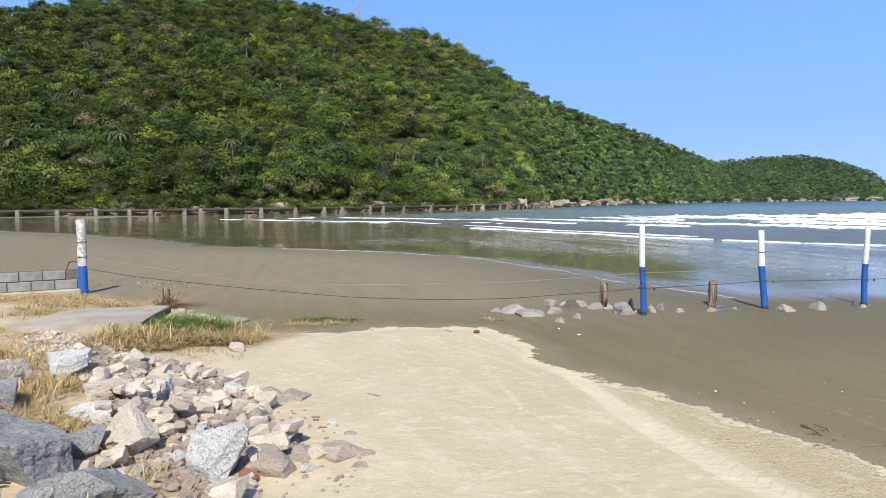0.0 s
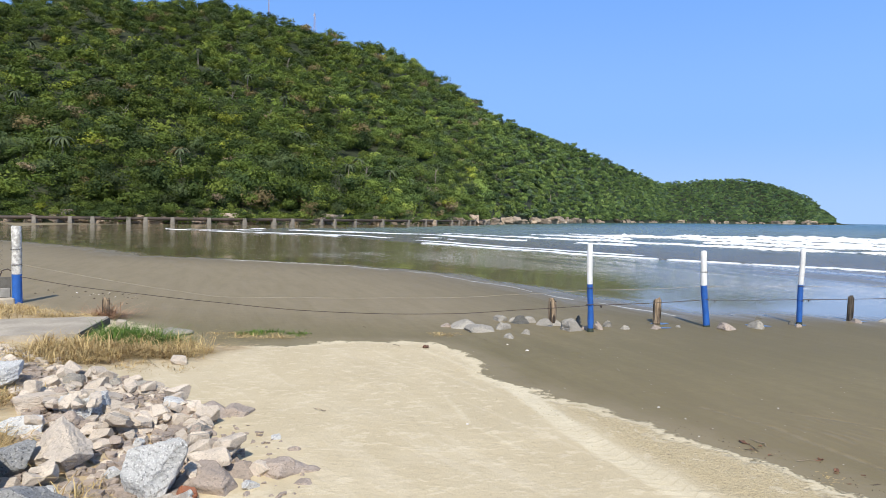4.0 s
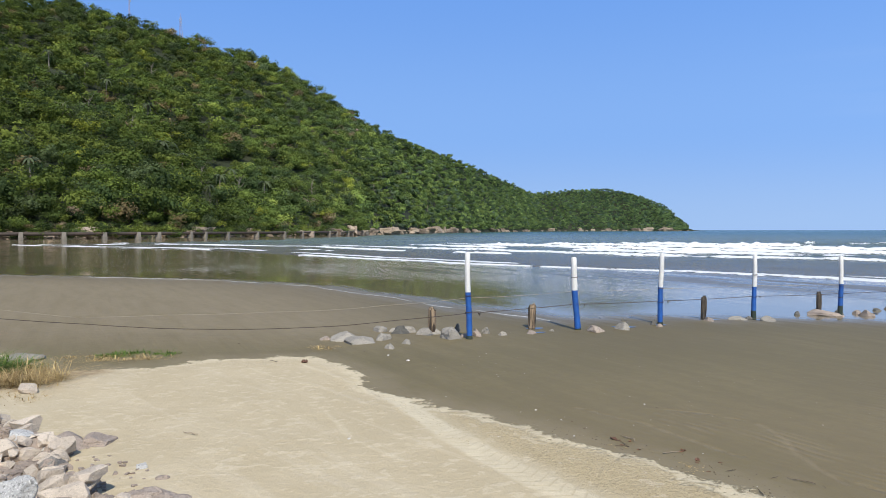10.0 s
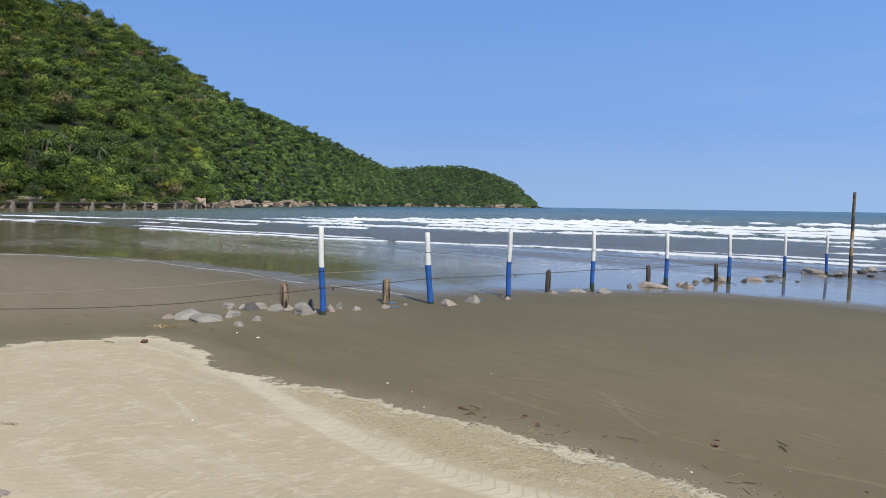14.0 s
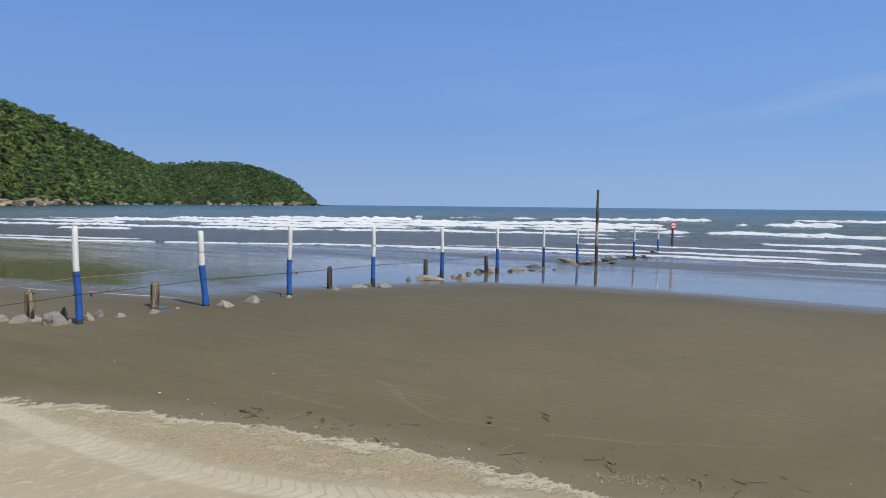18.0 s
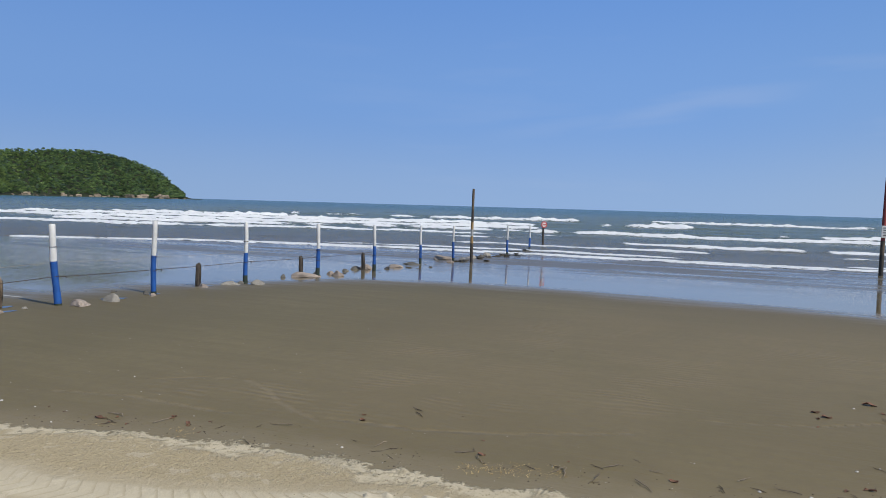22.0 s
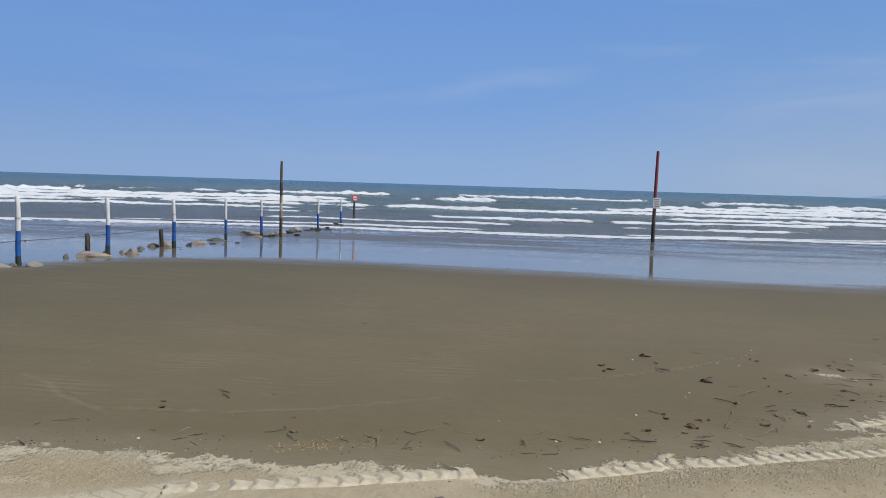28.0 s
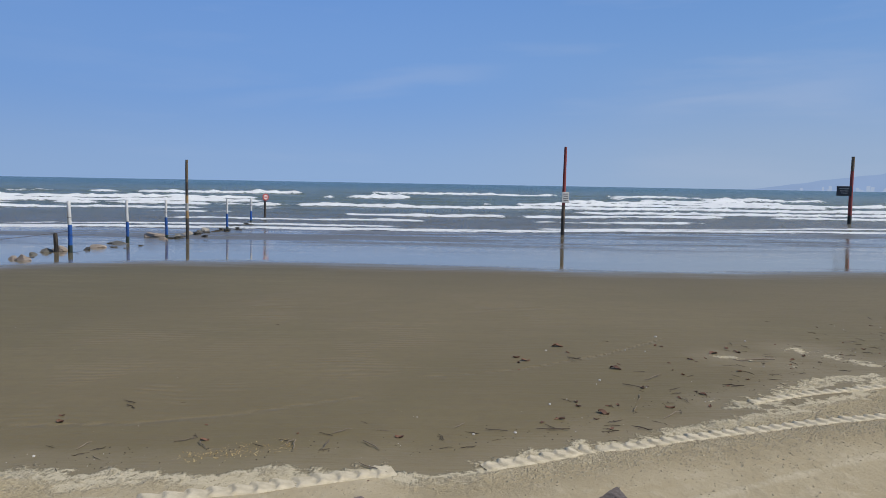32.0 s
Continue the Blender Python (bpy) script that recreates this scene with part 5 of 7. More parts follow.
def banded_pole(x, y, h, lean, r, bands, label):
    thing = empty("marker_pole", pose(x, y, gz(x, y)), label, "pole", "tall marker poles at the water")
    low = 0.0
    for k, (name, up, m) in enumerate(bands):
        a, b = (-0.15 if k == 0 else low), up
        pts = [(lean * (a + (b - a) * i / 3), 0.01 * math.sin(3 * (a + (b - a) * i / 3)), h * (a + (b - a) * i / 3)) for i in range(4)]
        part(name, tube(pts, [r * (1 - 0.25 * max(p[2], 0) / h) for p in pts], 9, 0.05, k), m, thing)
        low = up
    return thing


def flat_box(w, d, h, bevel=0.006):
    bm = bmesh.new()
    bmesh.ops.create_cube(bm, size=1.0)
    bmesh.ops.scale(bm, vec=(w, d, h), verts=bm.verts)
    bmesh.ops.bevel(bm, geom=list(bm.edges), offset=bevel, segments=1, affect="EDGES")
    return bm


banded_pole(23.75, 16.75, 3.1, 0.02, 0.066, [("dark_foot", 0.26, M_DARK_WOOD), ("ochre_band", 0.36, M_OCHRE), ("pale_band", 0.45, M_LETTER_PALE), ("ochre_band", 0.55, M_OCHRE), ("dark_band", 0.72, M_DARK_WOOD), ("brown_top", 1.0, M_OLD_WOOD)],
            "tall weathered wooden pole with dark and ochre bands")
p2 = banded_pole(33.9, 3.0, 4.25, 0.14, 0.092, [("blue_foot", 0.20, M_DARK_WOOD), ("old_band", 0.34, M_OLD_WOOD), ("red_shaft", 1.0, M_RED)], "tall leaning red pole with a white notice on it")
notice = part("notice_board", flat_box(0.03, 0.36, 0.50), M_WHITE, p2, "white notice with dark printed lines", pose(-0.06, -0.09, 4.25 * 0.43, 0, 0, 30))
for i in range(4):
    part("print_line", flat_box(0.006, 0.27 - 0.05 * (i % 2), 0.035, 0.001), M_LETTER, notice, "", pose(-0.019, 0, 0.16 - 0.1 * i))
p3 = banded_pole(54.3, -15.1, 5.0, 0.18, 0.14, [("dark_foot", 0.18, M_DARK_WOOD), ("red_shaft", 0.8, M_RED), ("dark_top", 1.0, M_OLD_WOOD)], "tall leaning dull red pole with a dark sign board")
board = part("sign_board", flat_box(0.04, 0.95, 0.68), M_BOARD, p3, "dark rectangular board with faint print", pose(-0.1, 0.5, 5.0 * 0.52))
for i in range(3):
    part("print_line", flat_box(0.006, 0.62 - 0.1 * i, 0.05, 0.001), M_LETTER_PALE, board, "", pose(-0.024, 0, 0.16 - 0.15 * i))


def round_sign(x, y):
    z = WATER_Z
    thing = empty("warning_sign", pose(x, y, z, 0, 0, -29), "round red and white warning sign on a black post", "sign")
    part("post", tube([(0, 0, -0.5), (0, 0, 0.6), (0, 0, 1.28)], [0.075, 0.07, 0.062], 9, 0.04, 2), M_DARK_WOOD, thing)

    def disc(r, y0, t):
        bm = bmesh.new()
        bmesh.ops.create_cone(bm, cap_ends=True, segments=28, radius1=r, radius2=r, depth=t)
        bmesh.ops.rotate(bm, verts=bm.verts, matrix=Matrix.Rotation(radians(90), 3, "X"))
        bmesh.ops.translate(bm, verts=bm.verts, vec=(0, y0, 1.36))
        return bm
    plate = part("plate", disc(0.21, -0.08, 0.02), M_SIGN_RED, thing, "red round plate")
    part("white_field", disc(0.145, -0.092, 0.012), M_WHITE, plate, "white inner disc")
    part("red_bar", flat_box(0.23, 0.012, 0.07, 0.002), M_SIGN_RED, plate, "red bar across the disc", pose(0, -0.104, 1.36))


round_sign(38.4, 21.6)

# ---- yard edge: block wall, mesh fence, concrete slab ----
M_BLOCK = plain("grey_block", (0.32, 0.305, 0.275), (0.225, 0.215, 0.19), 0.95, 6.0, 60.0, 0.6, 0.008, 0.12)
M_MORTAR = plain("mortar", (0.15, 0.14, 0.12), (0.11, 0.10, 0.085), 0.95, 8.0, 70.0, 0.5, 0.006, 0.0)
WX, WY = -0.85, -0.527
wall_turn = math.degrees(math.atan2(-WY, -WX))
wall = empty("block_wall", pose(-7.86, 13.58, lz, 0, 0, wall_turn + 180), "low grey concrete block wall under a mesh fence", "wall", kind="structure")
part("wall_core", flat_box(6.2, 0.12, 0.40, 0.004), M_MORTAR, wall, "", pose(3.1, 0, 0.30))
part("wall_footing", flat_box(6.3, 0.36, 0.16, 0.02), M_CONCRETE, wall, "stained concrete footing ledge", pose(3.1, 0.06, 0.03))
block_mesh = flat_box(0.38, 0.15, 0.18, 0.008)
bme = bpy.data.meshes.new("block")
block_mesh.to_mesh(bme)
block_mesh.free()
bme.materials.append(M_BLOCK)
for row in range(2):
    for k in range(15):
        part("block", bme, None, wall, "", pose(0.2 + 0.4 * k + 0.2 * (row % 2), 0.004 * math.sin(k * 3 + row), 0.205 + 0.195 * row))


def mesh_fence():
    thing = empty("mesh_fence", pose(-7.86, 13.58, lz, 0, 0, wall_turn + 180), "rusty diamond wire mesh stretched over the block wall", "fence")
    verts, faces, n = [], [], 0
    w, h, cell, r = 6.0, 1.15, 0.085, 0.0022
    for s in (1, -1):
        for k in range(int((w + h) / cell)):
            x0 = k * cell - (h if s == 1 else 0)
            a, b = Vector((x0, 0, 0)), Vector((x0 + s * h, 0, h))
            for p, q in ((a, b),):
                t0, t1 = 0.0, 1.0
                for lim, sign in ((0.0, 1), (w, -1)):
                    f0, f1 = (p.x - lim) * sign, (q.x - lim) * sign
                    if f0 < 0 and f1 > 0:
                        t0 = max(t0, -f0 / (f1 - f0))
                    elif f0 > 0 and f1 < 0:
                        t1 = min(t1, f0 / (f0 - f1))
                    elif f0 <= 0 and f1 <= 0:
                        t1 = -1
                if t1 <= t0:
                    continue
                p2_, q2 = p.lerp(q, t0), p.lerp(q, t1)
                p2_.y = q2.y = 0.006 * s
                for e in (p2_, q2):
                    for u in range(3):
                        verts.append(e + Vector((r * math.cos(2.1 * u), r * math.sin(2.1 * u), 0)))
                for u in range(3):
                    faces.append((n + u, n + (u + 1) % 3, n + 3 + (u + 1) % 3, n + 3 + u))
                n += 6
    me = mesh_from("wire_mesh", verts, faces)
    part("wire_mesh", me, M_WIRE, thing, "", pose(0.12, 0, 0.52))
    part("top_wire", tube([(0, 0, 1.68), (3, 0, 1.66), (6, 0, 1.68)], [0.004] * 3, 5), M_WIRE, thing)
    for k in range(1, 3):
        part("mesh_post", tube([(2.9 * k, -0.05, 0.0), (2.9 * k, -0.05, 0.9), (2.9 * k, -0.05, 1.75)], [0.05, 0.05, 0.045], 8, 0.04, k), M_CONCRETE, thing)


mesh_fence()
corner = empty("corner_post", pose(LEFT_POST[0], LEFT_POST[1], lz), "thick concrete corner post, peeling white over blue", "fence post")
part("blue_base", tube([(0, 0, -0.3), (0, 0, 0.2), (0, 0, 0.56)], [0.092, 0.09, 0.088], 10, 0.03, 1), M_BLUE, corner)
part("white_top", tube([(0, 0, 0.56), (0, 0, 0.8), (0.005, 0, 1.1), (0, 0, 1.47), (0, 0, 1.49)], [0.088, 0.088, 0.087, 0.086, 0.07], 10, 0.05, 2), plain("peeling_white", (0.72, 0.70, 0.65), (0.30, 0.28, 0.25), 0.85, 14.0, 60.0, 0.6, 0.01, 0.0), corner)
for z in (1.02, 0.72):
    part("wire_tie", tube([(0.1 * math.cos(a / 8 * 2 * math.pi), 0.1 * math.sin(a / 8 * 2 * math.pi), z + 0.004 * a) for a in range(10)], [0.006] * 10, 5), M_WIRE, corner)
part("loose_cable", tube([(-0.1, 0, 0.62), (-0.16, -0.02, 0.66), (-0.26, -0.03, 0.63), (-0.31, -0.03, 0.5)], [0.012] * 4, 6), M_WIRE, corner, "dark bent cable end")

slab_z = gz(-5.2, 9.6)
slab = empty("concrete_slab", pose(-5.2, 9.5, slab_z), "cracked grey concrete slab over a culvert beside dry grass", "slab")


def slab_piece(corners, top, thick, seed):
    bm = bmesh.new()
    up = [bm.verts.new((x, y, top + 0.01 * math.sin(seed + i))) for i, (x, y) in enumerate(corners)]
    dn = [bm.verts.new((x, y, top - thick)) for x, y in corners]
    bm.faces.new(up)
    bm.faces.new(dn[::-1])
    n = len(corners)
    for i in range(n):
        bm.faces.new((up[i], dn[i], dn[(i + 1) % n], up[(i + 1) % n]))
    bmesh.ops.recalc_face_normals(bm, faces=bm.faces)
    bmesh.ops.bevel(bm, geom=list(bm.edges), offset=0.015, segments=2, affect="EDGES")
    return bm


part("top_slab", slab_piece([(0.62, 0.85), (-0.75, 0.52), (-0.75, -0.95), (-0.1, -0.85), (0.86, -0.6)], 0.41 - slab_z, 0.13, 1), M_CONCRETE, slab)
part("broken_edge", slab_piece([(-0.78, 0.50), (-2.0, 0.1), (-2.3, -1.0), (-0.78, -0.95)], 0.33 - slab_z, 0.14, 2), M_CONCRETE, slab)
part("culvert_wall", slab_piece([(0.48, 0.72), (-0.6, 0.46), (-0.6, 0.2), (0.5, 0.45)], 0.285 - slab_z, 0.5, 3), M_CONCRETE, slab)
part("culvert_wall", slab_piece([(0.62, -0.30), (-0.6, -0.55), (-0.6, -0.8), (0.66, -0.52)], 0.285 - slab_z, 0.5, 4), M_CONCRETE, slab)
# added dark plate: shade on the slab's open end, put in as colour
part("stained_end", slab_piece([(0.64, 0.84), (0.60, 0.83), (0.83, -0.585), (0.876, -0.59)], 0.395 - slab_z, 0.115, 6), plain("end_shade", (0.05, 0.046, 0.04), (0.085, 0.078, 0.065), 0.95, 6.0, 40.0, 0.5, 0.01, 0.0), slab, "black broken end with its shade painted on")
part("loose_block", flat_box(0.14, 0.12, 0.12, 0.02), M_CONCRETE, slab, "broken concrete lump", pose(0.92, 0.55, 0.02, 4, 8, 20))


# ---- grasses: straw and green blades ----
def blade_material(name, a, b):
    k = Nodes(name)
    geo = k.t.nodes.new("ShaderNodeNewGeometry")
    col = k.mix(k.ramp(geo.outputs["Random Per Island"], 0, 1, 0, 1, "LINEAR"), a, b)
    col = k.mix(k.ramp(k.noise(geo.outputs["Position"], 3.0, 3), 0.35, 0.7, 0, 0.5), col, tuple(0.6 * v for v in a))
    return k.out(col, 0.75, None, Specular_IOR_Level=0.2)


M_STRAW = blade_material("dry_straw", (0.30, 0.20, 0.085), (0.74, 0.57, 0.28))
M_RUST_STRAW = blade_material("brown_straw", (0.34, 0.20, 0.12), (0.56, 0.38, 0.24))
M_GREEN = blade_material("green_grass", (0.07, 0.145, 0.02), (0.17, 0.24, 0.05))


def grass(name, patches, count, height, material, seed, label, flop=0.7):
    """Blades, three-sided and bent, thrown over round patches (x, y, radius, share)."""
    rng = np.random.RandomState(seed)
    share = np.array([p[3] for p in patches], float)
    pick = rng.choice(len(patches), count, p=share / share.sum())
    # blades stand in tufts, with some strewn singly between them
    rad = np.array([patches[i][2] for i in pick])
    tufts = max(count // 42, 6)
    own = rng.choice(len(patches), tufts, p=share / share.sum())
    tr, ta = np.sqrt(rng.uniform(0, 1, tufts)), rng.uniform(0, 2 * np.pi, tufts)
    tx = np.array([patches[i][0] for i in own]) + tr * np.cos(ta) * np.array([patches[i][2] for i in own])
    ty = np.array([patches[i][1] for i in own]) + tr * np.sin(ta) * np.array([patches[i][2] for i in own]) * 0.8
    tall = rng.uniform(0.35, 1.25, tufts)
    j = rng.randint(0, tufts, count)
    single = rng.uniform(0, 1, count) < 0.3
    near = rng.normal(0, 0.055, (2, count)) * (0.4 + tall[j])
    r, a = rad * np.sqrt(rng.uniform(0, 1, count)) * 1.1, rng.uniform(0, 2 * np.pi, count)
    x = np.where(single, np.array([patches[i][0] for i in pick]) + r * np.cos(a), tx[j] + near[0])
    y = np.where(single, np.array([patches[i][1] for i in pick]) + r * np.sin(a) * 0.8, ty[j] + near[1])
    size = np.where(single, 0.45, tall[j])
    clump = waves_noise(x, y, seed + 9, 0.5, 2)
    keep = clump > rng.uniform(-0.9, 0.4, count)
    x, y = x[keep], y[keep]
    n = len(x)
    z = ground_z(x, y) - 0.01
    h = np.maximum(height * size[keep] * rng.uniform(0.25, 1.2, n), 0.02)
    w = rng.uniform(0.0025, 0.0055, n)
    t = rng.uniform(0, 2 * np.pi, n)
    lean = h * rng.uniform(0.2, flop * 2.2, n)
    fallen = rng.uniform(0, 1, n) < 0.75
    lean = np.where(fallen, lean * 2.2, lean)
    h = np.where(fallen, h * 0.5, h)
    dx, dy = np.cos(t), np.sin(t)
    sx, sy = -dy * w, dx * w
    v = np.empty((n, 5, 3))
    v[:, 0] = np.stack([x - sx, y - sy, z], 1)
    v[:, 1] = np.stack([x + sx, y + sy, z], 1)
    v[:, 2] = np.stack([x + dx * lean * 0.35 + sx * 0.8, y + dy * lean * 0.35 + sy * 0.8, z + h * 0.62], 1)
    v[:, 3] = np.stack([x + dx * lean * 0.35 - sx * 0.8, y + dy * lean * 0.35 - sy * 0.8, z + h * 0.62], 1)
    v[:, 4] = np.stack([x + dx * lean, y + dy * lean, z + h * rng.uniform(0.7, 1.0, n)], 1)
    o = np.arange(n)[:, None] * 5
    f = np.concatenate([o + [0, 1, 2], o + [0, 2, 3], o + [3, 2, 4]])
    me = big_mesh(name, v.reshape(-1, 3), f, False)
    me.materials.append(material)
    return tagged(new(name, me), label, "grass", kind="stuff")


grass("dry_grass", [(-4.0, 8.0, 0.55, 4), (-4.2, 8.4, 0.35, 1.5), (-3.6, 8.3, 0.4, 3), (-3.2, 8.5, 0.35, 2), (-2.95, 8.75, 0.25, 1), (-3.25, 9.2, 0.3, 1)], 15000, 0.24, M_STRAW, 1, "tall tufts of dry yellow straw beside the slab")
grass("dry_grass", [(-6.3, 10.6, 0.9, 3), (-7.2, 11.6, 0.9, 3), (-7.6, 12.6, 0.7, 2), (-8.3, 12.4, 0.9, 2), (-6.6, 11.9, 0.6, 1), (-5.5, 10.9, 0.4, 1)], 15000, 0.13, M_STRAW, 2, "short dry straw along the foot of the block wall")
grass("dry_grass", [(-4.1, 5.7, 0.5, 3), (-3.5, 5.0, 0.45, 3), (-4.5, 6.9, 0.5, 2), (-3.3, 4.6, 0.4, 2), (-3.75, 6.15, 0.35, 1.5), (-2.9, 4.75, 0.25, 1), (-5.2, 7.0, 0.7, 2), (-2.2, 3.45, 0.25, 0.7), (-2.1, 4.15, 0.12, 0.3)], 15000, 0.19, M_STRAW, 3, "loose dry straw growing between the boulders")
grass("dry_grass", [(-2.9, 10.45, 0.35, 2), (-2.4, 10.5, 0.35, 2), (-3.3, 9.7, 0.4, 1.5), (-1.95, 10.45, 0.25, 1)], 3600, 0.06, M_STRAW, 4, "thin strip of short straw on the sand")
grass("dry_grass", [(-5.6, 8.35, 0.9, 2), (-6.6, 9.3, 0.9, 2), (-4.9, 7.6, 0.6, 1.5), (-6.2, 10.0, 0.6, 1), (-7.4, 9.9, 0.9, 1), (-3.0, 7.75, 0.4, 0.7), (-4.4, 9.0, 0.3, 0.4)], 9000, 0.07, M_STRAW, 9, "thin short straw lying over the sandy soil")
grass("dry_grass", [(-5.35, 11.9, 0.16, 1)], 2600, 0.30, M_RUST_STRAW, 5, "rusty brown straw wrapped round a rotten stub", 1.0)
grass("green_grass", [(-3.75, 8.95, 0.32, 3), (-3.95, 9.2, 0.3, 2), (-3.5, 9.2, 0.25, 2)], 12000, 0.24, M_GREEN, 6, "fresh green grass tuft beside the concrete slab")
grass("green_grass", [(-2.55, 10.75, 0.22, 2), (-2.2, 10.75, 0.25, 2), (-1.9, 10.72, 0.2, 1)], 2200, 0.075, M_GREEN, 7, "low strip of green grass on the beach")
grass("dry_grass", [(0.45, 11.1, 0.25, 1)], 500, 0.07, M_STRAW, 8, "wisp of straw at the end of the stones")

M_WEED = plain("weed_leaf", (0.06, 0.16, 0.02), (0.09, 0.2, 0.03), 0.45, 9.0, 40.0, 0.2, 0.003, 0.1)
weed = empty("weed", pose(-2.92, 3.88, gz(-2.92, 3.88)), "small broad-leaved green weed growing under the boulder", "weed")
for k in range(9):
    a = k * 2.4
    bm = bmesh.new()
    pts = [(0, 0, 0), (0.03, 0.018, 0.01), (0.07, 0.022, 0.012), (0.10, 0, 0.0), (0.07, -0.022, 0.012), (0.03, -0.018, 0.01)]
    ring = [bm.verts.new(p) for p in pts]
    low = [bm.verts.new((p[0], p[1] * 0.9, p[2] - 0.004)) for p in pts]
    bm.faces.new(ring)
    bm.faces.new(low[::-1])
    for i in range(6):
        bm.faces.new((ring[i], low[i], low[(i + 1) % 6], ring[(i + 1) % 6]))
    part("leaf", bm, M_WEED, weed, "", pose(0.02 * math.cos(a), 0.02 * math.sin(a), 0.03 + 0.02 * k, 0, -25, math.degrees(a)))
part("stem", tube([(0, 0, -0.02), (0.005, 0, 0.1), (0, 0.005, 0.2)], [0.006, 0.005, 0.003], 5), M_WEED, weed)

# ---- tyre track: pressed lugs of pale sand ----
k = Nodes("pressed_sand")
w = k.place()
n1, n2 = k.noise(w, 14.0, 5), k.noise(w, 130.0, 3)
M_PRESSED = k.out(k.mix(k.ramp(n1, 0.35, 0.65), (0.56, 0.475, 0.325), (0.66, 0.57, 0.405)), 0.95, k.bump(k.math("ADD", n1, n2), 0.5, 0.01))
M_CLOD = plain("sand_clods", (0.45, 0.375, 0.245), (0.52, 0.44, 0.295), 0.95, 6.0, 50.0, 0.5, 0.01, 0.0)


TRACKS = [([(3.05, 2.9), (3.32, 2.52), (3.45, 2.29), (3.58, 2.08), (3.74, 1.89), (3.92, 1.67), (4.13, 1.37)], 0.085, 0.126, 0.16, "pale pressed plates of a tyre tread at the edge of the dry sand"),
          ([(4.36, 0.84), (4.60, 0.53), (4.88, 0.23), (5.06, -0.10), (5.31, -0.43), (5.56, -0.80), (5.97, -1.45), (6.28, -2.02), (7.3, -4.4)], 0.075, 0.112, -0.22, "long pale tread mark of a tyre running over crumbled sand"),
          ([(6.50, -1.12), (6.75, -1.40), (7.0, -1.70), (7.25, -2.1), (7.7, -2.8)], 0.05, 0.12, -0.2, "faint broken tread mark beside the long tyre track")]


def tread_strip(line, half, pitch, slant, seed):
    """A strip of pressed sand in overlapping slanting plates, ragged along one side and broken by gaps."""
    rg = np.random.RandomState(seed)
    pts = np.array(line, float)
    arc = np.concatenate([[0], np.cumsum(np.hypot(*np.diff(pts, axis=0).T))])
    n = int(arc[-1] / 0.012)
    s_ = np.linspace(0, arc[-1], n)
    cx, cy = np.interp(s_, arc, pts[:, 0]), np.interp(s_, arc, pts[:, 1])
    dx, dy = np.gradient(cx), np.gradient(cy)
    g = np.hypot(dx, dy)
    nx_, ny_ = dy / g, -dx / g
    rows = 15
    cells = int(arc[-1] / pitch) + 4
    left, right = rg.uniform(0.8, 1.45, cells), rg.uniform(0.85, 1.1, cells)
    v = np.linspace(-1, 1, rows)
    ss, vv = np.meshgrid(s_, v, indexing="ij")
    phase = ss / pitch + slant * np.abs(vv) * half / pitch * 2 + 1
    cell = np.clip(phase.astype(int), 0, cells - 1)
    tooth = phase - np.floor(phase)
    side = np.where(vv < 0, left[cell] * (1.08 - 0.35 * tooth), right[cell])
    o = vv * half * side
    edge = smooth(1.0, 0.72, np.abs(vv))
    worn = smooth(-0.75, -0.25, waves_noise(ss / 0.9, 0 * ss, seed + 5, 1.0, 3))
    up = (0.005 + 0.019 * (1 - tooth) * smooth(0.0, 0.18, tooth) + 0.002 * waves_noise(ss / 0.05, vv / 0.4, seed + 9, 1.0, 2)) * (0.25 + 0.75 * worn)
    x, y = cx[:, None] + nx_[:, None] * o, cy[:, None] + ny_[:, None] * o
    z = ground_z(x, y) + np.where(np.abs(vv) > 0.99, -0.015, up * edge - 0.001 - 0.012 * (1 - worn) * smooth(0.4, 0.6, tooth))
    me = big_mesh("pressed_sand", np.stack([x, y, z], -1).reshape(-1, 3), grid_faces(n, rows)[:, ::-1], True)
    me.materials.append(M_PRESSED)
    return me


for i, (line, half, pitch, slant, label) in enumerate(TRACKS):
    tagged(new("tyre_track", tread_strip(line, half, pitch, slant, 40 + i)), label, "tyre track", "tyre tracks", "stuff")


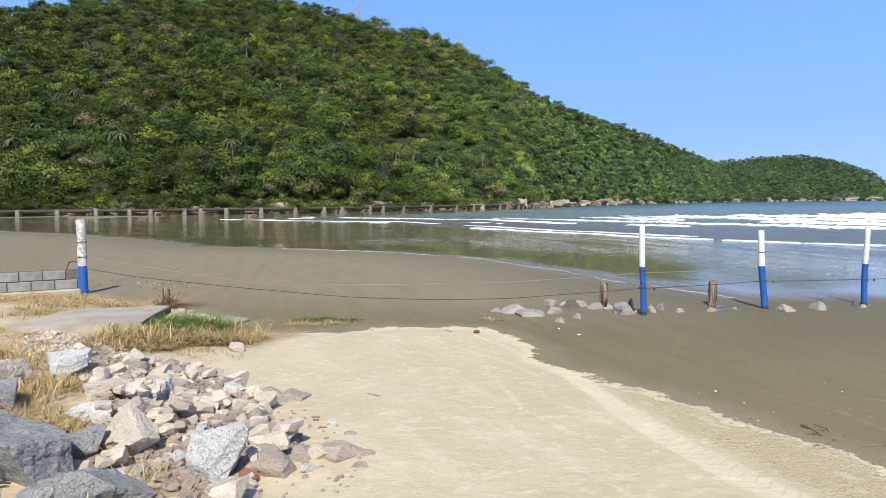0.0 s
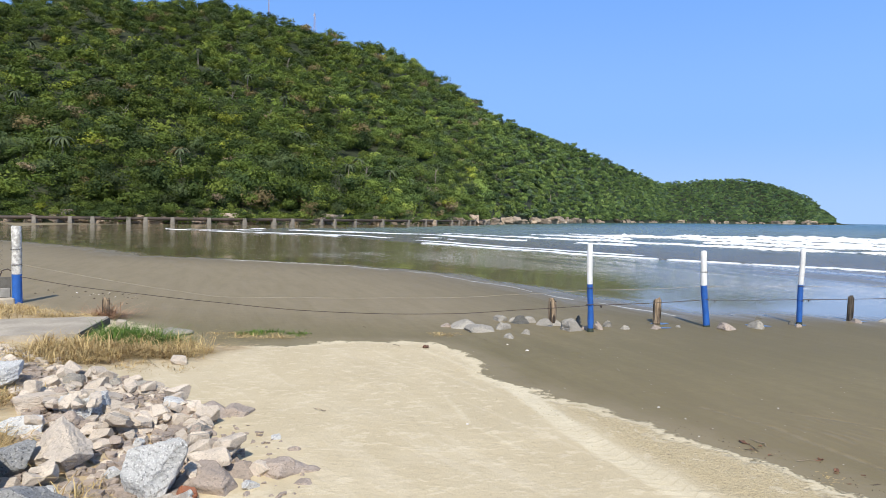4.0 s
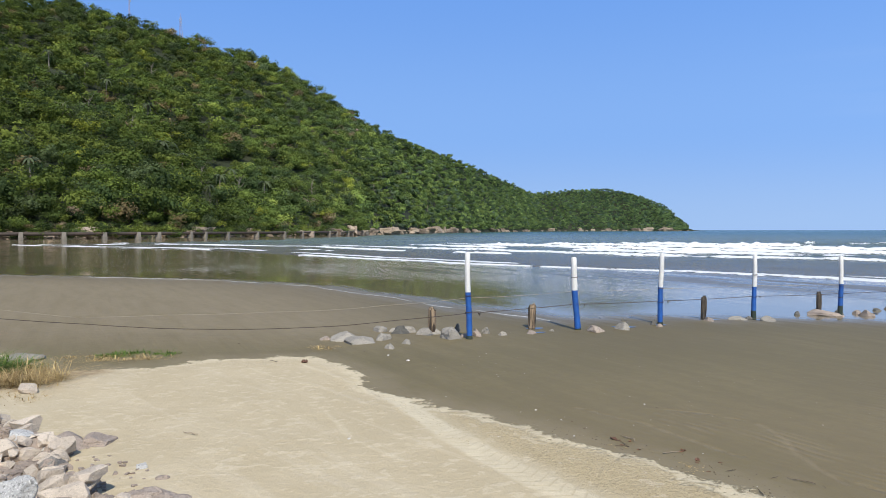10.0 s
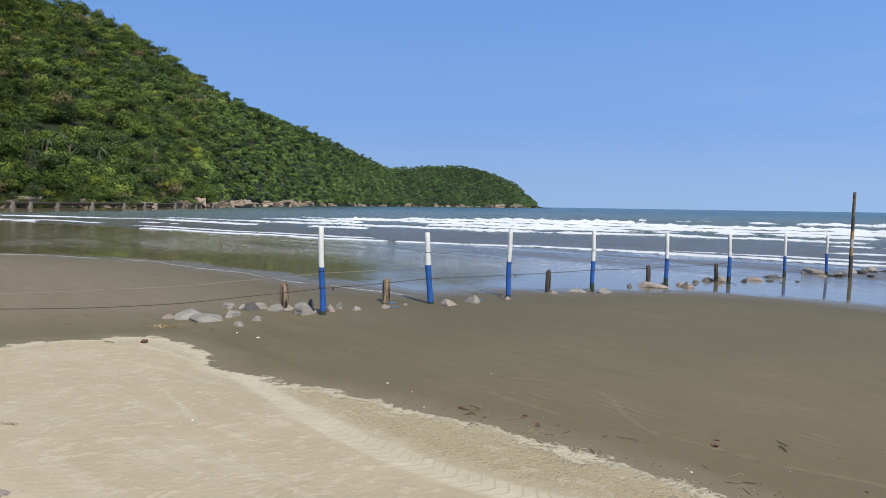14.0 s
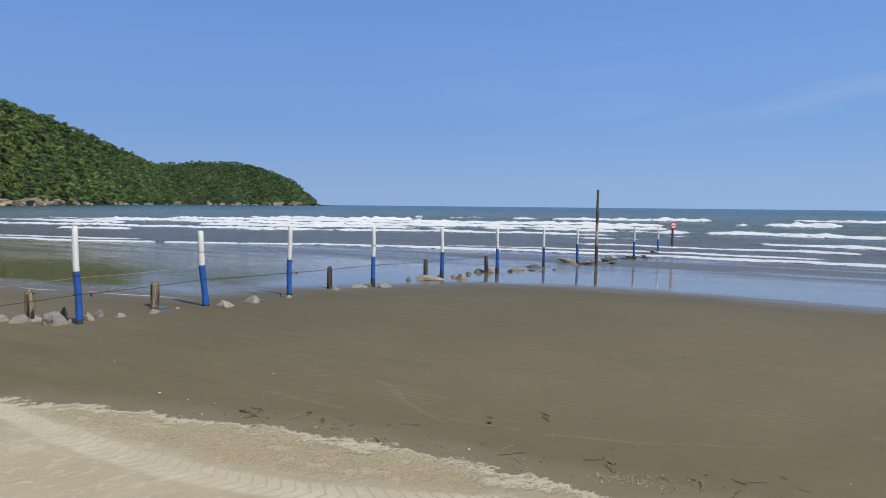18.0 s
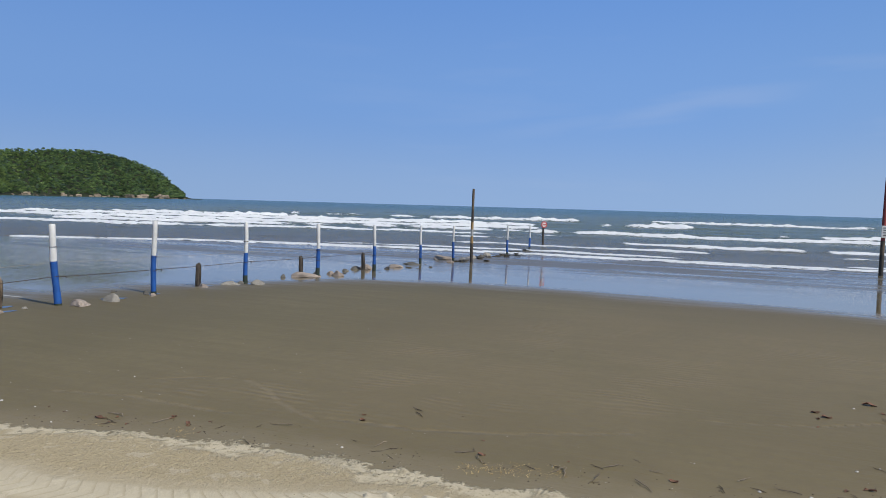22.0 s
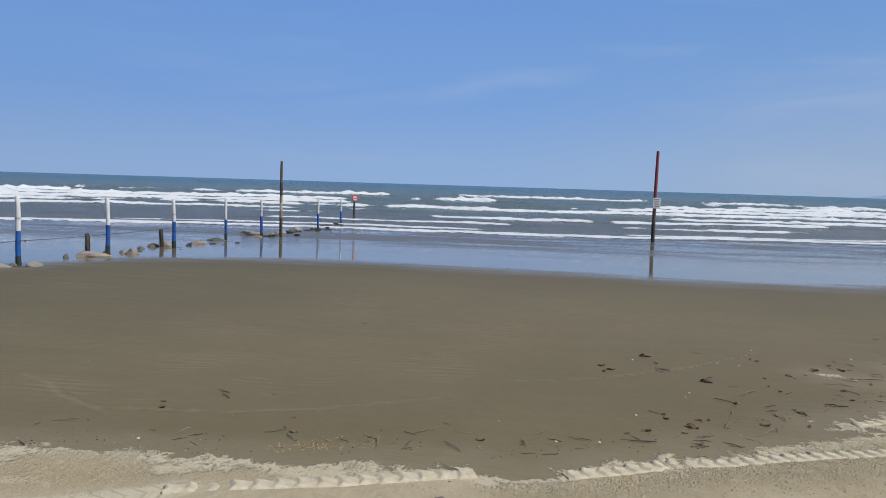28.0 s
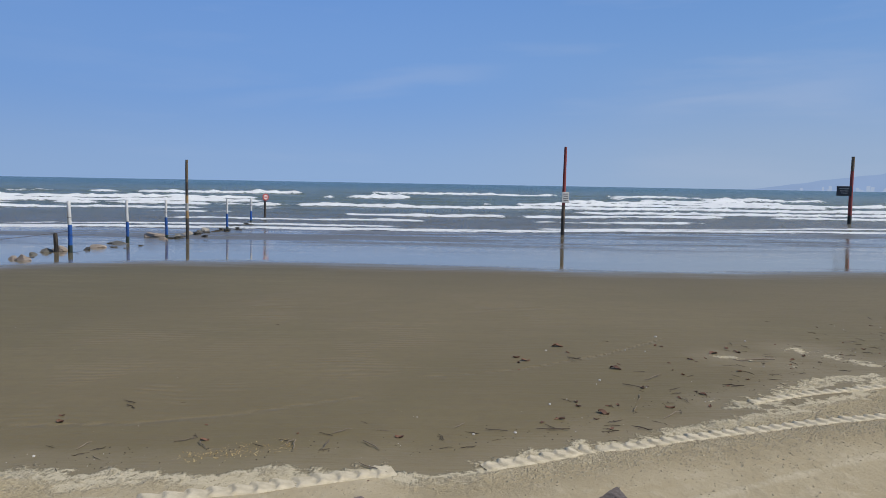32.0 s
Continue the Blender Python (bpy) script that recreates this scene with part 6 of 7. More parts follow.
def clods(name, line, width, count, size, material, seed, label, on_dry=False):
    """Crumbs thrown along a line: small uneven four-sided lumps."""
    rng = np.random.RandomState(seed)
    pts = np.array(line, float)
    arc = np.concatenate([[0], np.cumsum(np.hypot(*np.diff(pts, axis=0).T))])
    s = rng.uniform(0, arc[-1], count)
    x = np.interp(s, arc, pts[:, 0]) + rng.normal(0, width, count)
    y = np.interp(s, arc, pts[:, 1]) + rng.normal(0, width, count)
    if on_dry:
        keep = signed(x, y, DRY_EDGE) < -0.10
        x, y = x[keep], y[keep]
        count = len(x)
    z = ground_z(x, y)
    r = size * rng.uniform(0.35, 1.2, count) ** 1.5
    base = np.array([(1, 0, 0), (0, 1, 0), (-1, 0, 0), (0, -1, 0), (0.1, 0.1, 0.75)], float)
    v = base[None] * r[:, None, None] * rng.uniform(0.6, 1.3, (count, 5, 1))
    t = rng.uniform(0, 6.28, count)
    c, q = np.cos(t)[:, None], np.sin(t)[:, None]
    vx, vy = v[..., 0] * c - v[..., 1] * q, v[..., 0] * q + v[..., 1] * c
    out = np.stack([vx + x[:, None], vy + y[:, None], v[..., 2] + z[:, None] - 0.001], -1)
    o = np.arange(count)[:, None] * 5
    f = np.concatenate([o + [i, (i + 1) % 4, 4] for i in range(4)])
    me = big_mesh(name, out.reshape(-1, 3), f, False)
    me.materials.append(material)
    return tagged(new(name, me), label, "sand crumbs", kind="stuff")


INNER = [(1.6, 6.3), (2.4, 5.2), (2.9, 4.2), (3.2, 3.3), (3.5, 2.4), (3.9, 1.4), (4.5, 0.5), (5.2, -0.5), (6.1, -1.6), (7.6, -3.0), (10.5, -5.2)]
clods("sand_clods", INNER, 0.22, 6000, 0.008, M_CLOD, 1, "crumbled dry sand clods along the track's edge", True)
clods("sand_clods", [(4.35, 0.6), (4.75, 0.2), (5.3, -0.55), (5.9, -1.5), (6.6, -2.9)], 0.13, 8000, 0.011, M_CLOD, 12, "rough crumbled sand pushed up beside the tread marks", True)
clods("sand_clods", [(4.6, 0.1), (5.4, -0.9), (6.4, -2.6), (8.0, -5.0)], 0.35, 5000, 0.010, M_CLOD, 2, "coarse sand crumbs churned up by tyres", True)
clods("sand_crumbs", [(-2.5, 9.3), (-0.5, 9.9), (0.3, 9.6), (0.6, 8.2), (1.2, 7.0), (2.2, 5.6)], 0.3, 2500, 0.010, M_CLOD, 3, "scattered crumbs on the dry sand edge", True)

# ---- drift litter on the beach ----
M_TWIG = plain("drift_twig", (0.07, 0.05, 0.035), (0.12, 0.085, 0.055), 0.85, 20.0, 90.0, 0.5, 0.004, 0.3)
M_STICK = plain("pale_stick", (0.30, 0.24, 0.17), (0.22, 0.17, 0.12), 0.85, 12.0, 80.0, 0.5, 0.004, 0.3)
M_LEAF_DEAD = plain("dead_leaf", (0.22, 0.105, 0.06), (0.13, 0.065, 0.04), 0.75, 14.0, 60.0, 0.4, 0.003, 0.35)
M_SHELL = plain("shell", (0.72, 0.68, 0.62), (0.6, 0.55, 0.5), 0.5, 20.0, 90.0, 0.3, 0.002, 0.15)


def twig_mesh(seed, fork):
    rng = random.Random(seed)
    pts = [(0.5 * (i / 5 * 2 - 1), rng.uniform(-0.05, 0.05), 0.03 + rng.uniform(0, 0.05)) for i in range(6)]
    bm = tube(pts, [0.016, 0.022, 0.022, 0.02, 0.016, 0.009], 5, 0.2, seed)
    if fork:
        other = tube([pts[2], (pts[2][0] + 0.12, 0.12, 0.08), (pts[2][0] + 0.2, 0.24, 0.05)], [0.016, 0.012, 0.006], 5, 0.2, seed)
        tmp = bpy.data.meshes.new("t")
        other.to_mesh(tmp)
        other.free()
        bm.from_mesh(tmp)
        bpy.data.meshes.remove(tmp)
    me = bpy.data.meshes.new("twig")
    bm.to_mesh(me)
    bm.free()
    return me


def leaf_mesh(seed):
    rng = random.Random(seed)
    bm = bmesh.new()
    rows = []
    for i in range(5):
        t = i / 4
        wdt = 0.26 * math.sin(math.pi * (0.12 + 0.8 * t))
        zz = 0.08 + 0.08 * math.cos(t * 5 + seed)
        rows.append([(t - 0.5, -wdt, zz + rng.uniform(0, 0.1)), (t - 0.5, 0, zz - 0.05), (t - 0.5, wdt, zz + rng.uniform(0, 0.12))])
    top = [[bm.verts.new(p) for p in r] for r in rows]
    bot = [[bm.verts.new((p[0], p[1], p[2] - 0.025)) for p in r] for r in rows]
    for a, flip in ((top, False), (bot, True)):
        for i in range(4):
            for j in range(2):
                q = (a[i][j], a[i + 1][j], a[i + 1][j + 1], a[i][j + 1])
                bm.faces.new(q[::-1] if flip else q)
    for j in (0, 2):
        for i in range(4):
            bm.faces.new((top[i][j], top[i + 1][j], bot[i + 1][j], bot[i][j]))
    bmesh.ops.recalc_face_normals(bm, faces=bm.faces)
    me = bpy.data.meshes.new("leaf")
    bm.to_mesh(me)
    bm.free()
    return me


def shell_mesh(seed):
    rng = random.Random(seed)
    bm = bmesh.new()
    bmesh.ops.create_uvsphere(bm, u_segments=9, v_segments=5, radius=0.5)
    for v in bm.verts:
        rib = 1 + 0.06 * math.cos(8 * math.atan2(v.co.y, v.co.x))
        v.co = Vector((v.co.x * rib * (1.15 if v.co.x > 0 else 0.8), v.co.y * rib, max(v.co.z, -0.1) * 0.55 + 0.05))
    me = bpy.data.meshes.new("shell")
    bm.to_mesh(me)
    bm.free()
    return me


LITTER = {"twig": ([twig_mesh(i, i % 2) for i in range(6)], M_TWIG, "dark drift twig lying on damp sand", "twig"),
          "stick": ([twig_mesh(20 + i, 0) for i in range(3)], M_STICK, "pale weathered stick lying on the sand", "stick"),
          "leaf": ([leaf_mesh(i) for i in range(5)], M_LEAF_DEAD, "curled reddish-brown dead leaf on the sand", "leaf"),
          "shell": ([shell_mesh(i) for i in range(3)], M_SHELL, "small whitish shell on damp sand", "shell")}
for meshes, m, _, _ in LITTER.values():
    for me in meshes:
        me.materials.append(m)


def litter(kind, x, y, size, turn, i, thick=1.0):
    meshes, _, label, cat = LITTER[kind]
    ob = new({"twig": "drift_twig", "stick": "drift_stick", "leaf": "dead_leaf", "shell": "shell"}[kind], meshes[i % len(meshes)])
    ob.matrix_basis = pose(x, y, gz(x, y) + 0.001, 0, 0, turn) @ Matrix.Diagonal((size, size * thick, size * thick, 1))
    return tagged(ob, label, cat, "drift litter on the beach")


KNOWN = [("leaf", 4.27, 4.10, 0.10), ("leaf", 7.54, 1.12, 0.11), ("leaf", 7.41, 1.0, 0.12), ("leaf", 8.28, 0.74, 0.17), ("twig", 8.77, 0.2, 0.09), ("shell", 9.3, -0.42, 0.05), ("twig", 7.7, 0.48, 0.12), ("shell", 9.38, -1.51, 0.05),
         ("twig", 5.24, 0.48, 0.26), ("twig", 5.37, 0.05, 0.12), ("twig", 4.75, 3.86, 0.15), ("twig", 4.99, 3.54, 0.05), ("leaf", 4.26, 2.84, 0.08), ("stick", 4.12, 1.52, 0.26), ("twig", 4.33, 1.95, 0.08), ("leaf", 4.73, 1.54, 0.09),
         ("twig", 4.98, 1.05, 0.11), ("leaf", 5.79, 0.12, 0.13), ("stick", 7.11, -0.31, 0.30), ("twig", 6.6, -0.5, 0.12), ("twig", 7.32, -0.68, 0.1), ("stick", 8.23, -1.42, 0.5), ("twig", 8.37, 4.49, 0.1), ("shell", 5.89, 0.57, 0.035),
         ("shell", 6.84, 0.19, 0.04), ("twig", 5.49, -0.18, 0.16), ("stick", 5.91, -0.42, 0.26), ("twig", 7.05, -1.05, 0.2), ("leaf", 7.39, 0.05, 0.16), ("leaf", 8.5, -1.03, 0.15), ("twig", 3.23, 4.32, 0.13), ("twig", 3.89, 3.42, 0.1),
         ("stick", 2.91, 5.7, 0.2), ("leaf", 2.77, 5.71, 0.1), ("shell", 2.44, 6.83, 0.04), ("leaf", 4.39, 4.2, 0.06), ("twig", 4.85, 3.95, 0.15), ("leaf", 3.19, 5.06, 0.08), ("shell", 1.35, 10.25, 0.05), ("shell", 1.57, 9.77, 0.07),
         ("twig", -0.31, 9.84, 0.17), ("leaf", 0.11, 9.75, 0.2), ("shell", 0.43, 5.99, 0.045), ("stick", -0.92, 6.29, 0.18), ("twig", 3.77, 6.74, 0.05), ("shell", 3.72, 6.9, 0.03), ("twig", -0.9, 11.6, 0.12), ("twig", 1.05, 10.6, 0.08)]
rng = random.Random(21)
for i, (kind_, x, y, size) in enumerate(KNOWN):
    litter(kind_, x, y, size * {"leaf": 0.75, "shell": 0.65}.get(kind_, 1.0), rng.uniform(-30, 60) + 90, i, 0.8 if size > 0.2 else 1.2)
STRAND = [(2.2, 6.35), (2.75, 5.55), (3.25, 4.75), (3.55, 3.8), (3.95, 2.9), (4.35, 1.9), (4.75, 1.1), (5.5, 0.2), (6.5, -0.6), (7.6, -1.5), (9.0, -2.7), (12, -4.8)]
S3 = [(x, y, 0) for x, y in STRAND]
for i in range(190):
    p = line_at(S3, rng.uniform(0, 1) ** 0.7)
    spread = 0.16 + 0.05 * max(p.x - 3, 0)
    x, y = p.x + rng.gauss(0.1, spread), p.y + rng.gauss(0.1, spread)
    if -float(signed(np.array([x]), np.array([y]), DRY_EDGE)[0]) > 0.25:
        continue
    kind_ = rng.choice(("twig", "twig", "twig", "leaf", "leaf", "stick", "shell"))
    litter(kind_, x, y, {"twig": 0.10, "stick": 0.16, "leaf": 0.045, "shell": 0.02}[kind_] * rng.uniform(0.5, 1.4), rng.uniform(0, 360), i)
DRIFT = [(7.62, 1.23), (8.97, 0.23), (9.5, -1.2), (8.6, -2.2), (6.41, -0.96), (5.65, -0.09), (5.1, 0.65), (6.2, 1.0)]
made = 0
while made < 40:
    x, y = rng.uniform(5.0, 9.6), rng.uniform(-2.3, 1.3)
    if not inside(x, y, DRIFT):
        continue
    kind_ = rng.choice(("twig", "leaf", "leaf", "leaf", "leaf", "stick", "shell"))
    litter(kind_, x, y, {"twig": 0.10, "stick": 0.18, "leaf": 0.07, "shell": 0.022}[kind_] * rng.uniform(0.5, 1.3), rng.uniform(0, 360), made)
    made += 1
clods("wrack_crumbs", STRAND, 0.11, 800, 0.008, M_TWIG, 7, "fine dark wrack crumbs along the strand line")
clods("shell_grit", STRAND, 0.45, 160, 0.006, M_SHELL, 8, "scattered bits of white shell grit on the sand")
clods("shell_grit", [(1.2, 9.5), (2.5, 8.5), (4.5, 7.5), (6, 6)], 1.2, 120, 0.007, M_SHELL, 9, "sparse white shell bits on the damp beach")
grass("straw_wrack", [(4.0, 2.68, 0.10, 1), (4.09, 2.52, 0.10, 1.2), (4.2, 2.39, 0.11, 1.5), (4.3, 2.26, 0.11, 1.2), (3.0, 4.9, 0.12, 0.8), (2.65, 5.5, 0.1, 0.5)], 1300, 0.009, M_STRAW, 33, "matted straw washed up on the strand line", 1.5)
clods("far_drift", [(-8.4, 16.0), (-7.0, 15.4), (-5.6, 14.6)], 0.35, 40, 0.03, M_TWIG, 10, "dark drift scraps on the grey beach beyond the fence")
clods("far_drift", [(-7.4, 15.6), (-6.2, 15.0)], 0.35, 9, 0.022, M_SHELL, 11, "pale scraps on the grey beach beyond the fence")

# ---- thin line of foam where the film of water ends ----
M_FOAM = plain("swash_foam", (0.62, 0.62, 0.60), (0.48, 0.48, 0.46), 0.9, 6.0, 40.0, 0.4, 0.01, 0.0)


def foam_line(name, line, seed, cover, width, label):
    """Low ragged ribbons of froth along a line, with gaps."""
    pts = [(x, y, 0) for x, y in line]
    length = sum((Vector(b) - Vector(a)).length for a, b in zip(pts, pts[1:]))
    n = int(length / 0.12)
    rg = np.random.RandomState(seed)
    t = np.arange(n + 1) * 0.12
    on = waves_noise(t / 2.6, 0 * t, seed, 1.0, 4) + cover
    wob = 0.14 * waves_noise(t / 1.3, 0 * t, seed + 1, 1.0, 4)
    verts, faces, m, last = [], [], 0, False
    for i in range(n):
        p, q = line_at(pts, i / n), line_at(pts, (i + 1) / n)
        d = (q - p).normalized()
        side = Vector((-d.y, d.x, 0))
        c = p + side * wob[i]
        w = width * min(max(on[i], 0.0) * 3, 1.0) * rg.uniform(0.5, 1.2)
        if on[i] <= 0:
            last = False
            continue
        for s, up in ((-1, -0.004), (-0.6, 0.008), (0.6, 0.008), (1, -0.004)):
            e = c + side * w * s * 0.5
            verts.append((e.x, e.y, gz(e.x, e.y) + up * rg.uniform(0.6, 1.2)))
        if last:
            faces += [(m - 4 + j, m + j, m + j + 1, m - 3 + j) for j in range(3)]
        last = True
        m += 4
    me = mesh_from(name, verts, faces, True)
    me.materials.append(M_FOAM)
    tagged(new(name, me), label, "foam", kind="stuff")


foam_line("foam_line", WET_EDGE[4:12], 301, 0.5, 0.02, "thin white line of froth at the edge of the river film")

# ---- the pipe on its concrete blocks along the far shore ----
pier = empty("pipeline", pose(0, 0, 0), "long dark rusty pipe carried on pale concrete blocks along the shore", "pipeline")
bm = bmesh.new()
low = [(-0.52, -0.6), (0.52, -0.6), (0.52, 0.6), (-0.52, 0.6)]
a = [bm.verts.new((x, y, -2.0)) for x, y in low]
b = [bm.verts.new((x * 0.66, y * 0.9, 1.5)) for x, y in low]
bm.faces.new(b)
for i in range(4):
    bm.faces.new((a[i], a[(i + 1) % 4], b[(i + 1) % 4], b[i]))
bmesh.ops.bevel(bm, geom=list(bm.edges), offset=0.06, segments=1, affect="EDGES")
PIER_ME = bpy.data.meshes.new("support_block")
bm.to_mesh(PIER_ME)
bm.free()
PIER_ME.materials.append(M_PIER)


def pier_at(az):
    d = float(np.interp(az, HA, HS)) - 7.0
    return -d * math.sin(radians(az)), d * math.cos(radians(az))


az, spots = 44.0, []
while az > -6.2:
    spots.append(pier_at(az))
    az -= math.degrees(5.3 / (float(np.interp(az, HA, HS)) - 7)) * (1.0 if az > 2 else 0.8) * (1.25, 1.25, 1.1, 0.7, 1.15, 0.55, 0.9)[len(spots) % 7]
for i, (x, y) in enumerate(spots):
    nx_, ny_ = spots[min(i + 1, len(spots) - 1)]
    px_, py_ = spots[max(i - 1, 0)]
    turn = math.degrees(math.atan2(ny_ - py_, nx_ - px_))
    part("support_block", PIER_ME, None, pier, "", pose(x, y, -0.05, 0, 0, turn + 3 * math.sin(i * 7)))
    if i + 1 < len(spots):
        part("pipe_length", tube([(x, y, 1.18), ((x + nx_) / 2, (y + ny_) / 2, 1.15), (nx_, ny_, 1.18)], [0.33, 0.31, 0.33], 8, 0.02, i), M_PIPE, pier)

# ---- boulders on the far shore ----
SHORE_ME = [boulder_mesh("shore_boulder", 60 + i, 0.7, 0.2) for i in range(6)]
for me in SHORE_ME:
    me.materials.append(M_SHORE_ROCK)
rng = random.Random(14)
SPOTS = [(-8.0, 9.0, 6.0), (-7.2, 5.0, 3.5), (-4.5, 4.0, 2.5), (-11.0, 7.0, 4.0), (-14.0, 9.0, 5.0), (-3.2, 3.5, 2.2), (-1.0, 4.0, 2.4), (25.7, 6.0, 1.4), (24.2, 5.0, 1.2), (21.2, 9.0, 1.5), (20.6, 7.0, 1.1)]
for i in range(230):
    SPOTS.append(((rng.uniform(-32.0, -16.0), rng.uniform(-17.0, 1.0), rng.uniform(-13.0, -3.0), rng.uniform(0.0, 32.0))[i % 4], 0, 0))
for i, (az, w, h) in enumerate(SPOTS):
    d = float(np.interp(az, HA, HS))
    if w == 0:
        w = rng.choice((0.7, 0.9, 1.2, 1.6, 2.4, 3.4)) * rng.uniform(0.8, 1.2) * (1 + d / 300)
        h = w * rng.uniform(0.45, 0.75)
    d += rng.uniform(-3, 2)
    ob = new("shore_boulder", SHORE_ME[i % 6])
    ob.matrix_basis = pose(-d * math.sin(radians(az)), d * math.cos(radians(az)), WATER_Z - 0.1 + 0.5 * (az > -5), 0, 0, rng.uniform(0, 360)) @ Matrix.Diagonal((w, w * 0.8, h, 1))
    tagged(ob, "weathered brown boulder on the wooded shore", "boulder", "boulders along the far shore")

# ---- palms and bare trees standing out of the forest ----
M_PALM = plain("palm_frond", (0.055, 0.080, 0.024), (0.085, 0.10, 0.042), 0.6, 1.0, 6.0, 0.2, 0.02, 0.3)
M_TRUNK = plain("pale_trunk", (0.30, 0.26, 0.21), (0.22, 0.19, 0.15), 0.9, 1.0, 8.0, 0.4, 0.05, 0.2)


def frond_mesh():
    verts, faces = [], []
    n = 9
    for i in range(n + 1):
        t = i / n
        x, z = 3.3 * t, 1.5 * t - 3.6 * t * t
        wdt = 0.34 * math.sin(math.pi * min(t * 0.9 + 0.08, 1))
        verts += [(x, -wdt, z - 0.35 * wdt), (x, 0, z + 0.03), (x, wdt, z - 0.35 * wdt), (x, 0, z - 0.05)]
    for i in range(n):
        o = i * 4
        for j in range(4):
            faces.append((o + j, o + (j + 1) % 4, o + 4 + (j + 1) % 4, o + 4 + j))
    return mesh_from("frond", verts, faces)


FROND = frond_mesh()
FROND.materials.append(M_PALM)
first = None
rng = random.Random(6)
PALMS = [(32.0, 0.22), (31.2, 0.2), (17.3, 0.52), (20.8, 0.38), (9.8, 0.22), (9.2, 0.24), (8.4, 0.2), (-5, 0.2), (-7, 0.15), (4.8, 0.16), (3.5, 0.22), (25, 0.5), (14.2, 0.62), (5.8, 0.56), (22, 0.66), (-2, 0.3), (-9, 0.2), (-11, 0.25), (12.0, 0.8), (28.5, 0.68), (29.5, 0.32), (0.5, 0.45), (33.5, 0.12), (27.2, 0.14), (26.6, 0.12), (18.6, 0.1), (6.4, 0.1), (5.6, 0.13), (2.2, 0.12), (1.4, 0.16), (-3.4, 0.1), (-4.2, 0.14), (12.8, 0.45), (15.0, 0.5), (13.6, 0.42), (10.8, 0.36)]
for i, (az, u) in enumerate(PALMS):
    x, y, z = (float(v[0]) for v in hill_point(np.array([az]), np.array([u])))
    s = rng.uniform(0.65, 0.95)
    at = pose(x, y, z - 0.5, 0, 0, rng.uniform(0, 360)) @ Matrix.Scale(s, 4)
    if first is None:
        first = empty("palm_tree", at, "tall palm with drooping grey-green fronds above the forest", "palm tree", "palms on the hillside")
        part("trunk", tube([(0, 0, -1), (0.15, 0, 4), (0.05, 0, 8.5)], [0.28, 0.22, 0.16], 7, 0.05, 3), M_TRUNK, first)
        for q in range(15):
            part("frond", FROND, None, first, "", pose(0.05, 0, 8.4, 0, -18 + 26 * (q % 3 == 0) + 20 * (q % 2), q * 360 / 15))
    else:
        made_palm = copy_thing(first, pose(x, y, z - 0.5, 0, 0, rng.uniform(0, 360)))
        made_palm.scale = (s, s, s)


def bare_tree(az, u, s, seed):
    x, y, z = (float(v[0]) for v in hill_point(np.array([az]), np.array([u])))
    rg = random.Random(seed)
    thing = empty("bare_tree", pose(x, y, z) @ Matrix.Scale(s, 4), "leafless pale grey tree standing in the forest", "tree", "bare trees on the hillside")
    part("trunk", tube([(0, 0, -1), (0.1, 0, 3), (0.0, 0.1, 6.2), (0.2, 0, 8.5)], [0.22, 0.17, 0.11, 0.04], 6, 0.1, seed), M_TRUNK, thing)
    for q in range(9):
        a, h = q * 2.3, 3.2 + q * 0.5
        r = rg.uniform(1.4, 2.4)
        part("limb", tube([(0.05, 0, h), (r * 0.5 * math.cos(a), r * 0.5 * math.sin(a), h + 0.9), (r * math.cos(a), r * math.sin(a), h + 1.6 + rg.uniform(0, 0.7))], [0.09, 0.06, 0.02], 5, 0.1, q), M_TRUNK, thing)


for i, (az, u, s) in enumerate(((14.8, 0.36, 1.0), (11.9, 0.3, 0.9), (30.8, 0.3, 1.0), (7.0, 0.16, 0.8), (4.2, 0.12, 0.9), (16.5, 0.3, 0.9), (-1.5, 0.16, 1.0), (22.5, 0.25, 0.9), (10.5, 0.66, 1.1), (-6.5, 0.22, 1.0))):
    bare_tree(az, u, s, i)

# ---- masts on the ridge ----
M_STEEL = plain("mast_steel", (0.42, 0.36, 0.34), (0.50, 0.30, 0.26), 0.6, 0.6, 6.0, 0.1, 0.01, 0.0)


def lattice_mast(az, u, h, wdt, label):
    x, y, z = (float(v[0]) for v in hill_point(np.array([az]), np.array([u])))
    thing = empty("radio_mast", pose(x, y, z), label, "mast")
    legs = [(wdt * math.cos(a), wdt * math.sin(a)) for a in (0.3, 2.4, 4.5)]
    for lx_, ly_ in legs:
        part("leg", tube([(lx_, ly_, -1), (lx_ * 0.7, ly_ * 0.7, h * 0.6), (lx_ * 0.45, ly_ * 0.45, h)], [0.09, 0.08, 0.06], 5), M_STEEL, thing)
    n = int(h / 1.6)
    for i in range(n):
        k0, k1 = 1 - 0.55 * i / n, 1 - 0.55 * (i + 1) / n
        for j in range(3):
            a_, b_ = legs[j], legs[(j + 1) % 3]
            part("brace", tube([(a_[0] * k0, a_[1] * k0, h * i / n), (b_[0] * k1, b_[1] * k1, h * (i + 1) / n)], [0.05, 0.05], 4), M_STEEL, thing)
    part("antenna", tube([(0, 0, h - 0.5), (0, 0, h + 2.5)], [0.05, 0.03], 5), M_STEEL, thing)
    for k in range(3):
        part("dish", tube([(0.5 * math.cos(2 * k), 0.5 * math.sin(2 * k), h * (0.75 + 0.08 * k)), (0.8 * math.cos(2 * k), 0.8 * math.sin(2 * k), h * (0.75 + 0.08 * k))], [0.2, 0.45], 8), M_WHITE, thing, "pale drum antenna")


